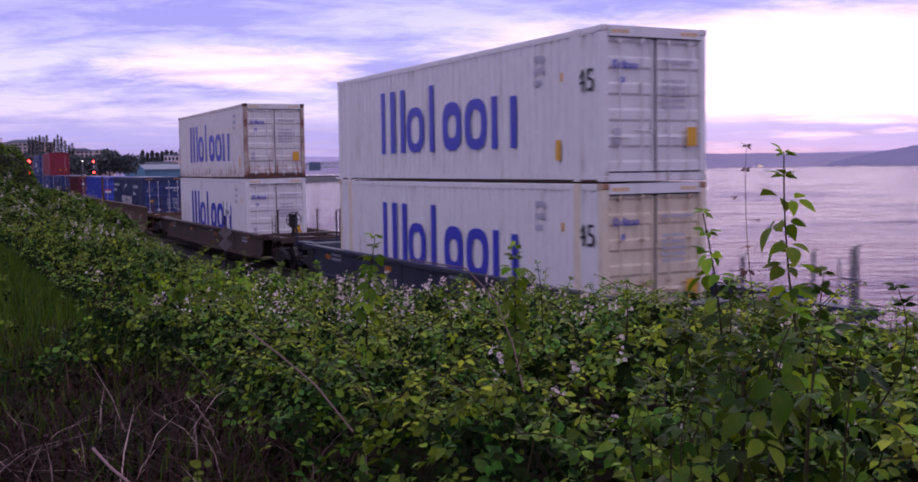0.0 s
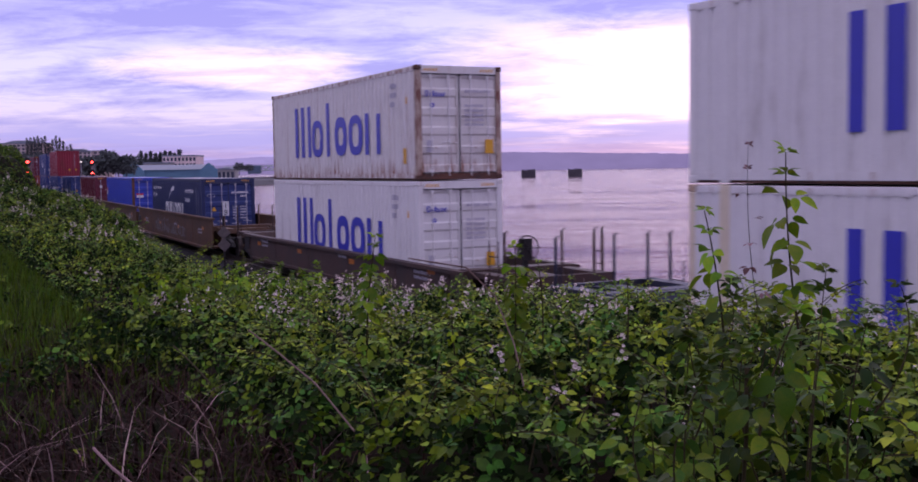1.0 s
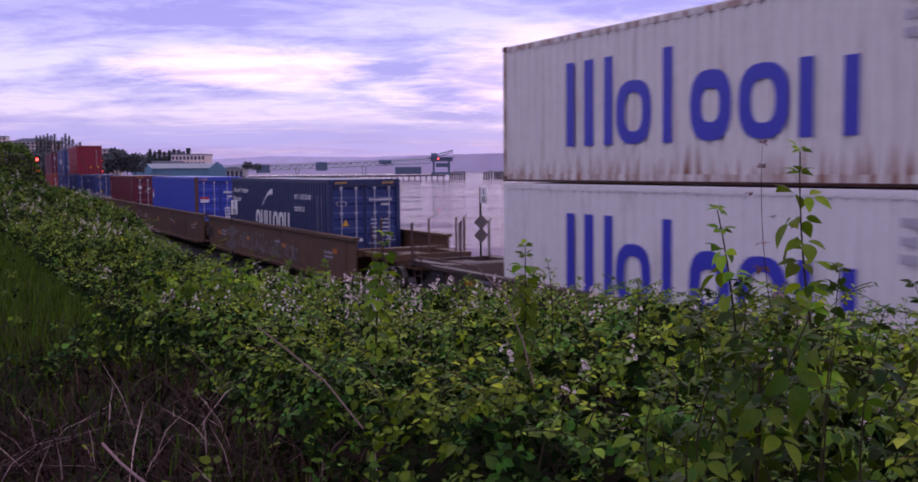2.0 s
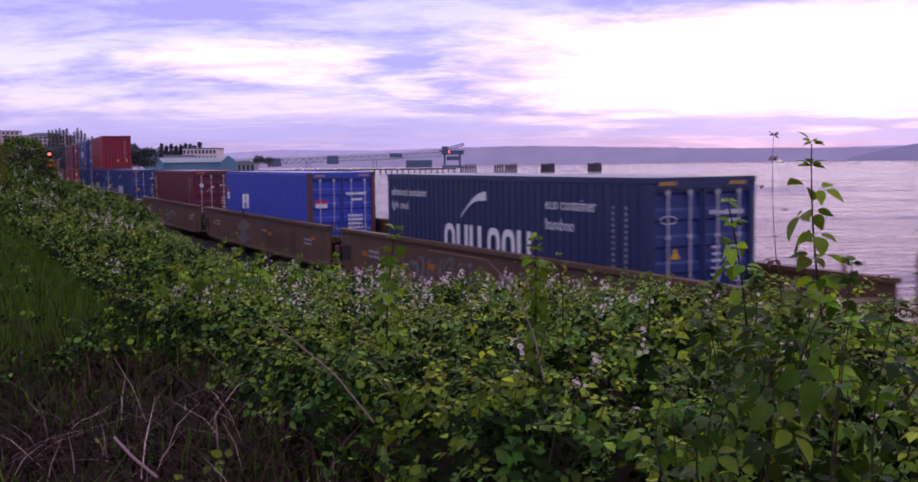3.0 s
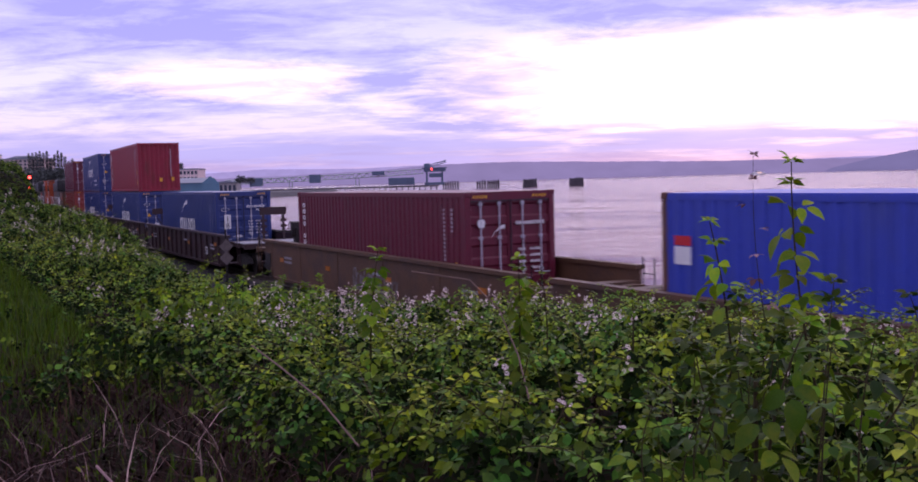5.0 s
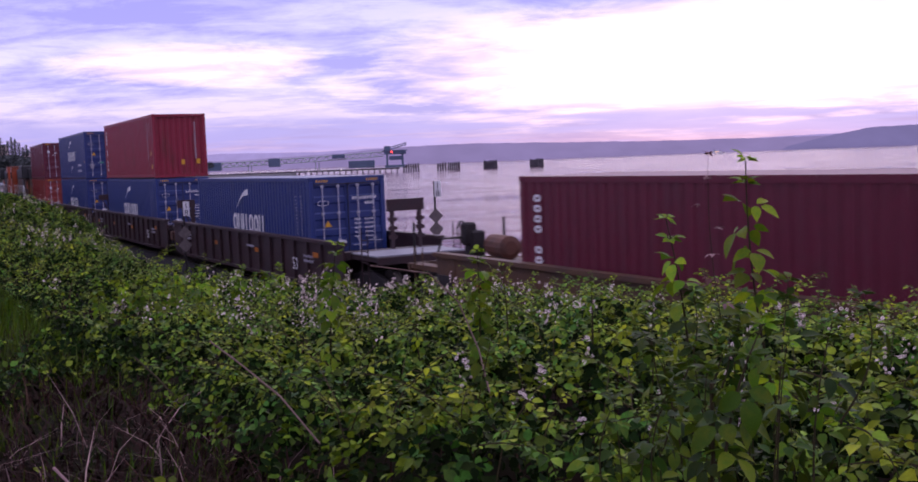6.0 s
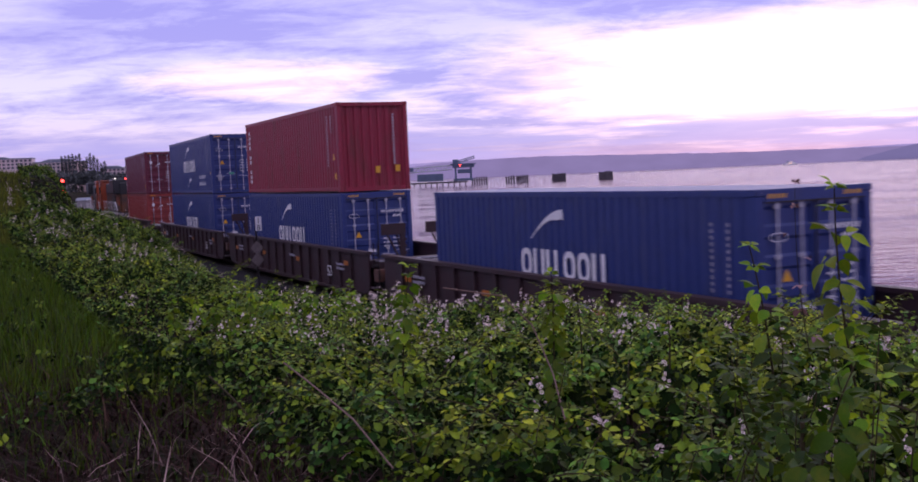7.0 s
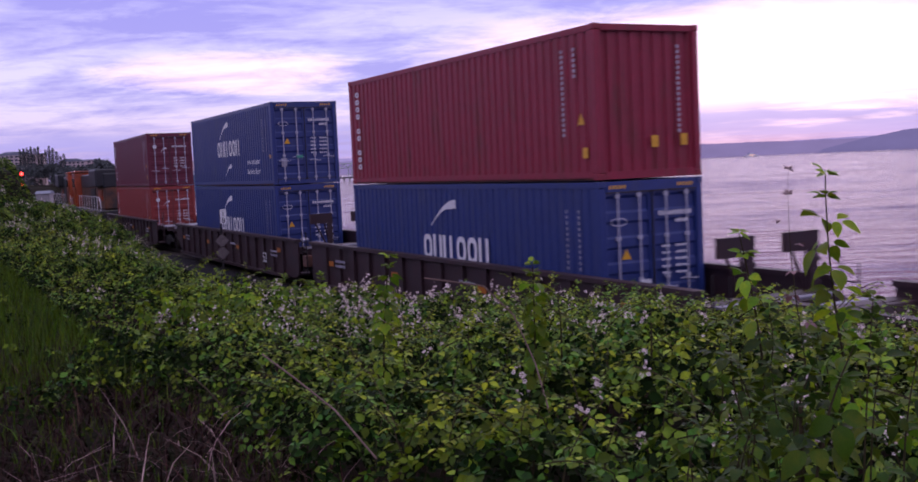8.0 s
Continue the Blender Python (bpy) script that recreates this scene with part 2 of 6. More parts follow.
STREAK = (2.2, 2.2, 0.5)
RUST = (0.16, 0.055, 0.022)
M = dict(
    white=material("white_paint", (0.74, 0.71, 0.68), 0.45, vary=0.05, dirt=(0.36, 0.31, 0.27), dirt_at=(0.55, 0.9), dirt_scale=STREAK, runs=((0.34, 0.18, 0.09), 0.4, 0.56)),
    white_rusty=material("rusty_white_paint", (0.72, 0.68, 0.63), 0.5, vary=0.07, dirt=(0.45, 0.33, 0.26), dirt_at=(0.54, 0.86), dirt_scale=(3.5, 3.5, 0.4), runs=((0.27, 0.10, 0.045), 0.60, 0.44)),
    cream=material("yellowed_white_paint", (0.70, 0.60, 0.43), 0.5, vary=0.08, dirt=(0.30, 0.17, 0.08), dirt_at=(0.5, 0.8), dirt_scale=(3, 3, 0.6), runs=((0.28, 0.12, 0.05), 0.6, 0.42)),
    navy=material("navy_paint", (0.012, 0.022, 0.085), 0.42, vary=0.14, dirt=(0.04, 0.045, 0.08), dirt_at=(0.5, 0.85), dirt_scale=STREAK),
    navy_light=material("cobalt_navy_paint", (0.016, 0.035, 0.15), 0.42, vary=0.14, dirt=(0.05, 0.06, 0.12), dirt_at=(0.5, 0.85), dirt_scale=STREAK),
    blue=material("bright_blue_paint", (0.030, 0.058, 0.40), 0.42, vary=0.1, dirt=(0.05, 0.07, 0.24), dirt_at=(0.5, 0.85), dirt_scale=STREAK),
    maroon=material("maroon_paint", (0.115, 0.006, 0.022), 0.45, vary=0.14, dirt=(0.09, 0.02, 0.03), dirt_at=(0.5, 0.8), dirt_scale=STREAK),
    red=material("oxide_red_paint", (0.26, 0.014, 0.034), 0.5, vary=0.14, dirt=(0.13, 0.03, 0.02), dirt_at=(0.5, 0.8), dirt_scale=STREAK),
    orange_red=material("orange_red_paint", (0.24, 0.026, 0.020), 0.5, vary=0.14, dirt=(0.15, 0.04, 0.03), dirt_at=(0.5, 0.8), dirt_scale=STREAK),
    steel=material("galvanised_steel", (0.35, 0.34, 0.36), 0.45, 0.6, dirt=RUST, dirt_at=(0.6, 0.8), dirt_scale=(6, 6, 6)),
    rod_grey=material("pale_grey_rod_paint", (0.42, 0.41, 0.46), 0.5, vary=0.12),
    rust=material("rusted_steel", (0.13, 0.05, 0.03), 0.75, vary=0.3, scale=6, dirt=(0.05, 0.03, 0.025), dirt_at=(0.45, 0.7), dirt_scale=(3, 3, 3), bump=0.3),
    frame_rust=material("rust_worn_pale_frame_paint", (0.46, 0.36, 0.28), 0.6, vary=0.2, scale=5, dirt=(0.17, 0.055, 0.035), dirt_at=(0.44, 0.60), dirt_scale=(5, 5, 1.6)),
    deck_grey=material("grey_walkway_grating", (0.24, 0.24, 0.27), 0.6, vary=0.2),
    dark=material("dark_gasket_steel", (0.03, 0.026, 0.03), 0.6, vary=0.2),
    well_brown=material("weathered_brown_car_paint", (0.062, 0.030, 0.022), 0.65, vary=0.22, scale=1.5, dirt=(0.035, 0.025, 0.022), dirt_at=(0.42, 0.7), dirt_scale=(1.2, 1.2, 1.6), bump=0.15),
    well_tan=material("weathered_tan_car_paint", (0.098, 0.046, 0.020), 0.65, vary=0.2, scale=1.5, dirt=(0.05, 0.03, 0.025), dirt_at=(0.48, 0.75), dirt_scale=(1.0, 1.0, 1.4), bump=0.15),
    well_navy=material("weathered_navy_car_paint", (0.014, 0.018, 0.045), 0.55, vary=0.2, scale=1.5, dirt=(0.02, 0.018, 0.02), dirt_at=(0.45, 0.75), dirt_scale=(1.2, 1.2, 1.6), bump=0.15),
    well_plum=material("weathered_plum_car_paint", (0.034, 0.012, 0.014), 0.6, vary=0.2, scale=1.5, dirt=(0.025, 0.018, 0.02), dirt_at=(0.45, 0.75), dirt_scale=(1.2, 1.2, 1.6), bump=0.15),
    iron=material("cast_iron", (0.022, 0.018, 0.018), 0.7, 0.3, vary=0.3, bump=0.2),
    wheel=material("worn_wheel_steel", (0.06, 0.05, 0.045), 0.45, 0.7, vary=0.25),
    mark_blue=material("deep_blue_lettering_paint", (0.035, 0.04, 0.42), 0.4, vary=0.06),
    mark_white=material("white_lettering_paint", (0.72, 0.71, 0.70), 0.5, vary=0.08),
    mark_grey=material("grey_stencil_paint", (0.30, 0.29, 0.33), 0.5, vary=0.1),
    mark_faint=material("faded_grey_stencil_paint", (0.46, 0.43, 0.48), 0.5, vary=0.1),
    mark_black=material("black_stencil_paint", (0.02, 0.02, 0.03), 0.5, vary=0.1),
    mark_yellow=material("yellow_decal", (0.70, 0.36, 0.02), 0.4, vary=0.08),
    mark_red=material("red_decal", (0.55, 0.02, 0.03), 0.4, vary=0.08),
    mark_green=material("green_decal", (0.05, 0.30, 0.20), 0.4, vary=0.08),
    mark_pink=material("pink_decal", (0.75, 0.30, 0.42), 0.4, vary=0.08),
    orange=material("orange_loco_paint", (0.36, 0.060, 0.014), 0.4, vary=0.15, dirt=(0.06, 0.04, 0.03), dirt_at=(0.45, 0.75), dirt_scale=(1, 1, 1)),
    black=material("sooty_black_paint", (0.012, 0.013, 0.014), 0.5, vary=0.2),
    glass=material("dark_cab_glass", (0.02, 0.03, 0.04), 0.08, vary=0.02),
    ballast=material("crushed_stone_ballast", (0.020, 0.018, 0.021), 0.95, spec=0.1, vary=0.4, scale=8, bump=1.0, bump_scale=18),
    rail=material("worn_rail_steel", (0.12, 0.09, 0.08), 0.35, 0.8, vary=0.2),
    tie=material("creosoted_timber", (0.04, 0.028, 0.022), 0.85, vary=0.3, scale=5, bump=0.4),
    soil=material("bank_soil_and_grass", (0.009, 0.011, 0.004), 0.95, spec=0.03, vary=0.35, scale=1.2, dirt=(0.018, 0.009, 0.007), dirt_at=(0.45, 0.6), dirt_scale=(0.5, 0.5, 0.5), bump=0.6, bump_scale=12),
    leaf=foliage("bramble_leaf", (0.042, 0.128, 0.015), (0.170, 0.222, 0.010), 0.5, 0.3, 0.14),
    # near-black: the shade deep between leaves is painted into this leaf colour
    leaf_dark=material("painted_shade_under_leaf", (0.008, 0.019, 0.0035), 0.7, vary=0.15, scale=4, islands=0.6, trans=0.06, spec=0.03),
    leaf_young=foliage("young_bramble_leaf", (0.10, 0.22, 0.014), (0.235, 0.285, 0.010), 0.45, 0.5, 0.2, True),
    leaf_tip=foliage("pale_young_bramble_leaf", (0.085, 0.20, 0.022), (0.27, 0.31, 0.012), 0.5, 0.38, 0.15),
    stick=material("bleached_dead_sticks", (0.30, 0.20, 0.18), 0.85, vary=0.2, islands=0.5, spec=0.1),
    loco_hood=material("grimy_dark_orange_paint", (0.13, 0.045, 0.014), 0.55, vary=0.2, dirt=(0.02, 0.018, 0.016), dirt_at=(0.42, 0.65), dirt_scale=(0.8, 0.8, 0.8)),
    mark_pale=material("worn_pale_stencil_paint", (0.42, 0.36, 0.38), 0.5, vary=0.15),
    stem=material("bramble_stem", (0.045, 0.036, 0.016), 0.75, vary=0.25, scale=8, spec=0.1),
    stem_red=material("reddish_bramble_cane", (0.022, 0.011, 0.008), 0.8, vary=0.25, scale=8, spec=0.08),
    petal=material("pale_pink_petals", (0.80, 0.66, 0.60), 0.6, vary=0.1, islands=0.2, trans=0.3),
    bud=material("dry_bramble_bud", (0.42, 0.31, 0.27), 0.7, vary=0.25, islands=0.3),
    wilted=material("wilted_purple_leaf", (0.20, 0.10, 0.10), 0.6, vary=0.2, objects=0.3, trans=0.2),
    grass_dry=material("seeding_bank_grass", (0.085, 0.105, 0.012), 0.7, vary=0.2, islands=0.6, trans=0.3, spec=0.1),
    grass=material("grass_blades", (0.044, 0.086, 0.003), 0.6, vary=0.15, islands=0.6, trans=0.3, spec=0.15),
    straw=material("dry_grass_stems", (0.060, 0.031, 0.022), 0.85, vary=0.2, islands=0.7, trans=0.15, spec=0.08),
    concrete=material("weathered_concrete", (0.30, 0.28, 0.27), 0.85, vary=0.15, scale=0.3),
    house=material("pale_render_walls", (0.60, 0.47, 0.44), 0.8, vary=0.12, scale=0.2, objects=0.25),
    teal=material("teal_metal_cladding", (0.10, 0.22, 0.30), 0.6, vary=0.1, scale=0.3),
    roof=material("grey_roofing", (0.20, 0.22, 0.26), 0.7, vary=0.12, scale=0.3),
    pane=material("dark_window_panes", (0.05, 0.06, 0.09), 0.15, vary=0.05),
    # foliage lifted towards blue-grey: distant haze painted into the base colour
    tree=material("hazed_tree_foliage", (0.068, 0.080, 0.078), 0.8, vary=0.2, scale=0.4, islands=0.5),
    bark=material("grey_bark", (0.05, 0.04, 0.035), 0.9, vary=0.2),
    # timber colour lightened, with haze over the water painted in
    pier=material("weathered_hazed_pier_timber", (0.09, 0.08, 0.09), 0.85, vary=0.25, scale=0.5),
    lattice=material("pale_green_lattice_steel", (0.36, 0.42, 0.40), 0.6, vary=0.1, scale=0.3),
    crane=material("blue_grey_crane_steel", (0.09, 0.13, 0.19), 0.6, vary=0.15, scale=0.3),
    rock=material("dark_shore_rock", (0.06, 0.055, 0.06), 0.9, vary=0.3, scale=0.4),
    dead_cane=material("dry_grey_brown_cane", (0.16, 0.105, 0.085), 0.85, vary=0.25, scale=20, spec=0.1),
    scrawl=material("worn_grey_spray_paint", (0.17, 0.155, 0.16), 0.7, vary=0.35, scale=5, dirt=(0.08, 0.045, 0.03), dirt_at=(0.45, 0.62), dirt_scale=(3, 3, 3)),
    board=material("weathered_sign_board", (0.13, 0.105, 0.10), 0.8, vary=0.3, scale=9),
    reflector=material("orange_reflector", (0.42, 0.13, 0.012), 0.4, vary=0.15, scale=8),
    signal_red=material("red_signal_lens", (1.0, 0.05, 0.04), 0.3, vary=0.0, glow=9.0),
    lamp_warm=material("warm_lamp_lens", (1.0, 0.55, 0.25), 0.3, vary=0.0, glow=3.5),
    lamp_white=material("white_lamp_lens", (1.0, 0.9, 0.8), 0.3, vary=0.0, glow=1.5),
)


def painted_haze_material(name, color):
    """Plain far backdrop: a glowing colour with the evening haze painted in."""
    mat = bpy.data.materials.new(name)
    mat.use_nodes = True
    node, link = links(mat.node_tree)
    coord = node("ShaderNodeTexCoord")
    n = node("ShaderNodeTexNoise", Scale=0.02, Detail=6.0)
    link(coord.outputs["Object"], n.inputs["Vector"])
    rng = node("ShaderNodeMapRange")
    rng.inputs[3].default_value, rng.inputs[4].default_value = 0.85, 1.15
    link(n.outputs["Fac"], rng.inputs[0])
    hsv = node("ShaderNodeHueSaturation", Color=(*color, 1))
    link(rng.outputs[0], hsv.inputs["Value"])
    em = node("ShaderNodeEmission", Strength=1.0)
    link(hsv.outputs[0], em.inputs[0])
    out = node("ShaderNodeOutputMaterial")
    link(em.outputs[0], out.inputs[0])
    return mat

# ---- the line of the track ----
EYE = 3.58
OFFSET = 12.615
SPEED, GAIN = 16.1635, 0.0115
LINE_S = np.arange(-120.0, 900.0, 1.0)


def bearing(s):
    s = np.clip(s, -120, 330)
    return 0.4563 - 0.0005061 * s - 0.00000095 * s * s + 0.0013 * np.clip(s - 112, 0, 60)


def lay_line():
    h = bearing(LINE_S)
    x, y = np.cumsum(-np.sin(h)), np.cumsum(np.cos(h))
    zero = int(np.argmin(np.abs(LINE_S)))
    return x - x[zero] + OFFSET * math.cos(0.4563), y - y[zero] + OFFSET * math.sin(0.4563)


LINE_X, LINE_Y = lay_line()


def at_line(s, d=0.0):
    """Plan place at s metres along the track and d metres to its landward side."""
    h = bearing(s)
    return np.interp(s, LINE_S, LINE_X) - np.cos(h) * d, np.interp(s, LINE_S, LINE_Y) - np.sin(h) * d


def line_pose(s, d=0.0, z=0.0, turn=0.0):
    x, y = at_line(s, d)
    return pose(float(x), float(y), z, 0, 0, math.degrees(float(bearing(s))) + turn)


def ride_rows(a, reach=7.0, z=0.0, side=0.0):
    rows = []
    for i in range(17):
        t = i * 0.5
        s = a - SPEED * t - 0.5 * GAIN * t * t
        x0, y0 = at_line(s - reach)
        x1, y1 = at_line(s + reach)
        turn = math.degrees(math.atan2(-(x1 - x0), y1 - y0))
        rows.append((t, pose((x0 + x1) / 2, (y0 + y1) / 2, z, 0, 0, turn)))
    return rows


# ---- mesh tools ----
def box(bm, x0, x1, y0, y1, z0, z1):
    v = [bm.verts.new(p) for p in ((x0, y0, z0), (x1, y0, z0), (x1, y1, z0), (x0, y1, z0), (x0, y0, z1), (x1, y0, z1), (x1, y1, z1), (x0, y1, z1))]
    for f in ((3, 2, 1, 0), (4, 5, 6, 7), (0, 1, 5, 4), (1, 2, 6, 5), (2, 3, 7, 6), (3, 0, 4, 7)):
        bm.faces.new([v[i] for i in f])
    return bm


def prism(bm, outline, axis, a, b):
    """A flat outline (pairs) drawn out along an axis from a to b."""
    def put(p, q, w):
        return {"x": (w, p, q), "y": (p, w, q), "z": (p, q, w)}[axis]
    lo = [bm.verts.new(put(p, q, a)) for p, q in outline]
    hi = [bm.verts.new(put(p, q, b)) for p, q in outline]
    n = len(outline)
    bm.faces.new(lo)
    bm.faces.new(hi[::-1])
    for i in range(n):
        bm.faces.new((lo[i], hi[i], hi[(i + 1) % n], lo[(i + 1) % n]))
    return bm


def tube(bm, points, radius, sides=6):
    """A round bar along points; radius a number or one per point."""
    pts = [Vector(p) for p in points]
    rad = radius if isinstance(radius, (list, tuple)) else [radius] * len(pts)
    rings = []
    for i, p in enumerate(pts):
        way = (pts[min(i + 1, len(pts) - 1)] - pts[max(i - 1, 0)]).normalized()
        side = way.cross(Vector((0, 0, 1)) if abs(way.z) < 0.9 else Vector((1, 0, 0))).normalized()
        other = way.cross(side)
        rings.append([bm.verts.new(p + (side * math.cos(k) + other * math.sin(k)) * rad[i]) for k in (2 * math.pi * j / sides for j in range(sides))])
    for a, b in zip(rings, rings[1:]):
        for j in range(sides):
            bm.faces.new((a[j], a[(j + 1) % sides], b[(j + 1) % sides], b[j]))
    bm.faces.new(rings[0][::-1])
    bm.faces.new(rings[-1])
    return bm


def soften(bm, width=0.012):
    bmesh.ops.bevel(bm, geom=list(bm.edges), offset=width, segments=1, affect="EDGES")
    return bm


def mesh_of(name, bm, mat):
    bmesh.ops.recalc_face_normals(bm, faces=bm.faces)
    me = bpy.data.meshes.new(name)
    bm.to_mesh(me)
    bm.free()
    me.materials.append(mat)
    return me


def part(name, bm, mat, parent, label="", place=None):
    """One mesh object under a thing or a part; bm may be a mesh made before."""
    me = bm if isinstance(bm, bpy.types.Mesh) else mesh_of(name, bm, mat)
    ob = new(name, me)
    ob.parent = parent
    if place is not None:
        ob.matrix_basis = place
    return tagged(ob, label, kind="stuff" if name in ("stencil", "graffiti") else "")


def thing(name, label, category, group="", kind="", place=None):
    ob = new(name)
    ob.empty_display_size = 0.2
    if place is not None:
        ob.matrix_basis = place
    return tagged(ob, label, category, group, kind)


def fresh():
    return bmesh.new()


CACHE = {}


def shared(key, make, mat):
    """The mesh of that key and material, made once."""
    k = (key, mat.name)
    if k not in CACHE:
        CACHE[k] = mesh_of(key.split(":")[0], make(), mat)
    return CACHE[k]


def letters(text, size, mat, depth=0.004, stretch=1.0):
    key = "text:%s:%.3f:%.2f" % (text, size, stretch)
    k = (key, mat.name)
    if k not in CACHE:
        cu = bpy.data.curves.new("lettering", "FONT")
        cu.body, cu.size, cu.extrude = text, size, depth / 2
        cu.resolution_u = 3
        ob = bpy.data.objects.new("lettering", cu)
        scene.collection.objects.link(ob)
        me = bpy.data.meshes.new_from_object(ob.evaluated_get(bpy.context.evaluated_depsgraph_get()))
        bpy.data.objects.remove(ob)
        me.transform(Matrix.Diagonal((stretch, 1, 1, 1)))
        me.materials.clear()
        me.materials.append(mat)
        CACHE[k] = me
    return CACHE[k]


# a mark's own axes: x to the reader's right, y up, z towards the reader
def on_side(y, z, x=-1.226):
    return Matrix(((0, 0, -1, x), (-1, 0, 0, y), (0, 1, 0, z), (0, 0, 0, 1)))


def on_end(x, z, y):
    return Matrix(((1, 0, 0, x), (0, 0, -1, y), (0, 1, 0, z), (0, 0, 0, 1)))


def plate(bm, x0, x1, y0, y1, thick=0.004):
    return box(bm, x0, x1, y0, y1, -thick / 2, thick / 2)


def ring(bm, x0, x1, y0, y1, wx, wy, n=20, a0=0.0, a1=2 * math.pi, thick=0.004):
    cx, cy, rx, ry = (x0 + x1) / 2, (y0 + y1) / 2, (x1 - x0) / 2, (y1 - y0) / 2
    whole = a1 - a0 > 6.2
    loops = []
    for i in range(n if whole else n + 1):
        a = a0 + (a1 - a0) * i / n
        c, s = math.cos(a), math.sin(a)
        c2, s2 = (abs(c) ** 0.75) * (1 if c > 0 else -1), (abs(s) ** 0.75) * (1 if s > 0 else -1)
        o = (cx + rx * c2, cy + ry * s2)
        q = (cx + (rx - wx) * c2, cy + (ry - wy) * s2)
        loops.append([bm.verts.new((*p, h)) for p, h in ((o, -thick / 2), (o, thick / 2), (q, thick / 2), (q, -thick / 2))])
    pairs = list(zip(loops, loops[1:] + loops[:1])) if whole else list(zip(loops, loops[1:]))
    for a, b in pairs:
        for j in range(4):
            bm.faces.new((a[j], a[(j + 1) % 4], b[(j + 1) % 4], b[j]))
    if not whole:
        bm.faces.new(loops[0])
        bm.faces.new(loops[-1][::-1])
    return bm


def bars(bm, x0, x1, y0, y1, n, seed=1, fill=0.8):
    """Writing that cannot be read: n short bars in a row."""
    r = random.Random(seed)
    step = (x1 - x0) / n
    for i in range(n):
        h = (y1 - y0) * r.choice((1, 1, 0.8))
        plate(bm, x0 + i * step, x0 + (i + fill) * step, y0, y0 + h)
    return bm


# ---- ground, track, water ----
def blend(x, a, b):
    t = np.clip((x - a) / (b - a), 0, 1)
    return t * t * (3 - 2 * t)


def bank_rise(s):
    return (0.30 * blend(s, 38, 58) + 1.6 * blend(s, 58, 92) + 1.75 * blend(s, 86, 106)) * (1 - 0.75 * blend(s, 116, 160))


def shelf(d):
    """Top of the bramble over the bank, by distance from the track."""
    return np.interp(d, (3.3, 3.7, 4.1, 4.7, 6.0, 8.0, 10.0, 10.8, 11.3, 13.0), (-0.7, 0.2, 0.95, 1.42, 2.05, 2.32, 2.42, 2.40, 2.1, 2.0))


def canopy_z(s, d):
    middle = blend(s, 12, 26) * (1 - blend(s, 33, 48))
    d = d - 1.15 * middle * (1 - blend(d, 5.5, 9.5))
    dip = 0.75 * middle * (1 - blend(d, 6, 10)) * blend(d, 3.6, 4.4)
    near = 0.25 * (1 - blend(s, 5, 11)) * blend(d, 4.0, 5.5) * (1 - blend(d, 7.5, 9.5))
    tuft = 0.38 * np.exp(-(((s - 2.0) / 0.7) ** 2 + ((d - 10.2) / 0.55) ** 2))
    dip = dip + 0.36 * blend(s, 5.5, 10) * blend(d, 6.5, 8.5) * (1 - blend(d, 10.4, 11.4)) * (1 - blend(s, 35, 60))
    dip = dip + (0.20 * blend(s, 3.0, 5.0) + 0.26 * blend(s, 9.5, 14)) * (1 - blend(s, 22, 27)) * (1 - blend(d, 7.3, 9.3)) * blend(d, 3.6, 4.6)
    back = blend(s, 56, 74) * (1 - blend(s, 88, 100))
    return shelf(d) - dip + near + tuft + bank_rise(s) * blend(d, 3.5 + 2.6 * back, 8.0 + 2.4 * back - 1.5 * blend(s, 94, 102))


def hill_z(x, y):
    return 5 * blend(-x - 0.18 * y, 22, 150) * blend(y, 330, 600)


def ground_z(s, d):
    """Height of the ground at s along and d landward of the track."""
    s, d = np.asarray(s, float), np.asarray(d, float)
    bed = -0.22 - 0.5 * blend(d, 2.2, 3.6)
    slope = canopy_z(s, d) - 0.75 * blend(d, 3.6, 5.0) * (1 - blend(d, 10.2, 11.4))
    z = np.where(d > 3.5, slope, bed) + 0.02 * np.clip(d - 13, 0, 60) * blend(s, 10, 60)
    x, y = at_line(s, d)
    z = z + hill_z(x, y) * blend(d, 12, 60)
    sea = -0.22 - 0.5 * blend(-d, 2.2, 3.4) - 4.5 * blend(-d, 4.0, 11.0)
    return np.where(d < 0, sea, z)


def sheet(name, ss, ds, mat, label, category, lift=0.0, rough=0.0, seed=3):
    S, D2 = np.meshgrid(ss, ds, indexing="ij")
    X, Y = at_line(S, D2)
    Z = ground_z(S, D2) + lift
    if rough:
        Z = Z + np.random.RandomState(seed).normal(0, rough, Z.shape) * (np.abs(D2) > 3)
    verts = np.stack([X, Y, Z], -1).reshape(-1, 3)
    n, m = len(ss), len(ds)
    i = np.arange(n * m).reshape(n, m)
    faces = np.stack([i[:-1, :-1], i[:-1, 1:], i[1:, 1:], i[1:, :-1]], -1).reshape(-1, 4)
    me = bpy.data.meshes.new(name)
    me.from_pydata(verts.tolist(), [], faces.tolist())
    me.materials.append(mat)
    for p in me.polygons:
        p.use_smooth = True
    return tagged(new(name, me), label, category, kind="structure")


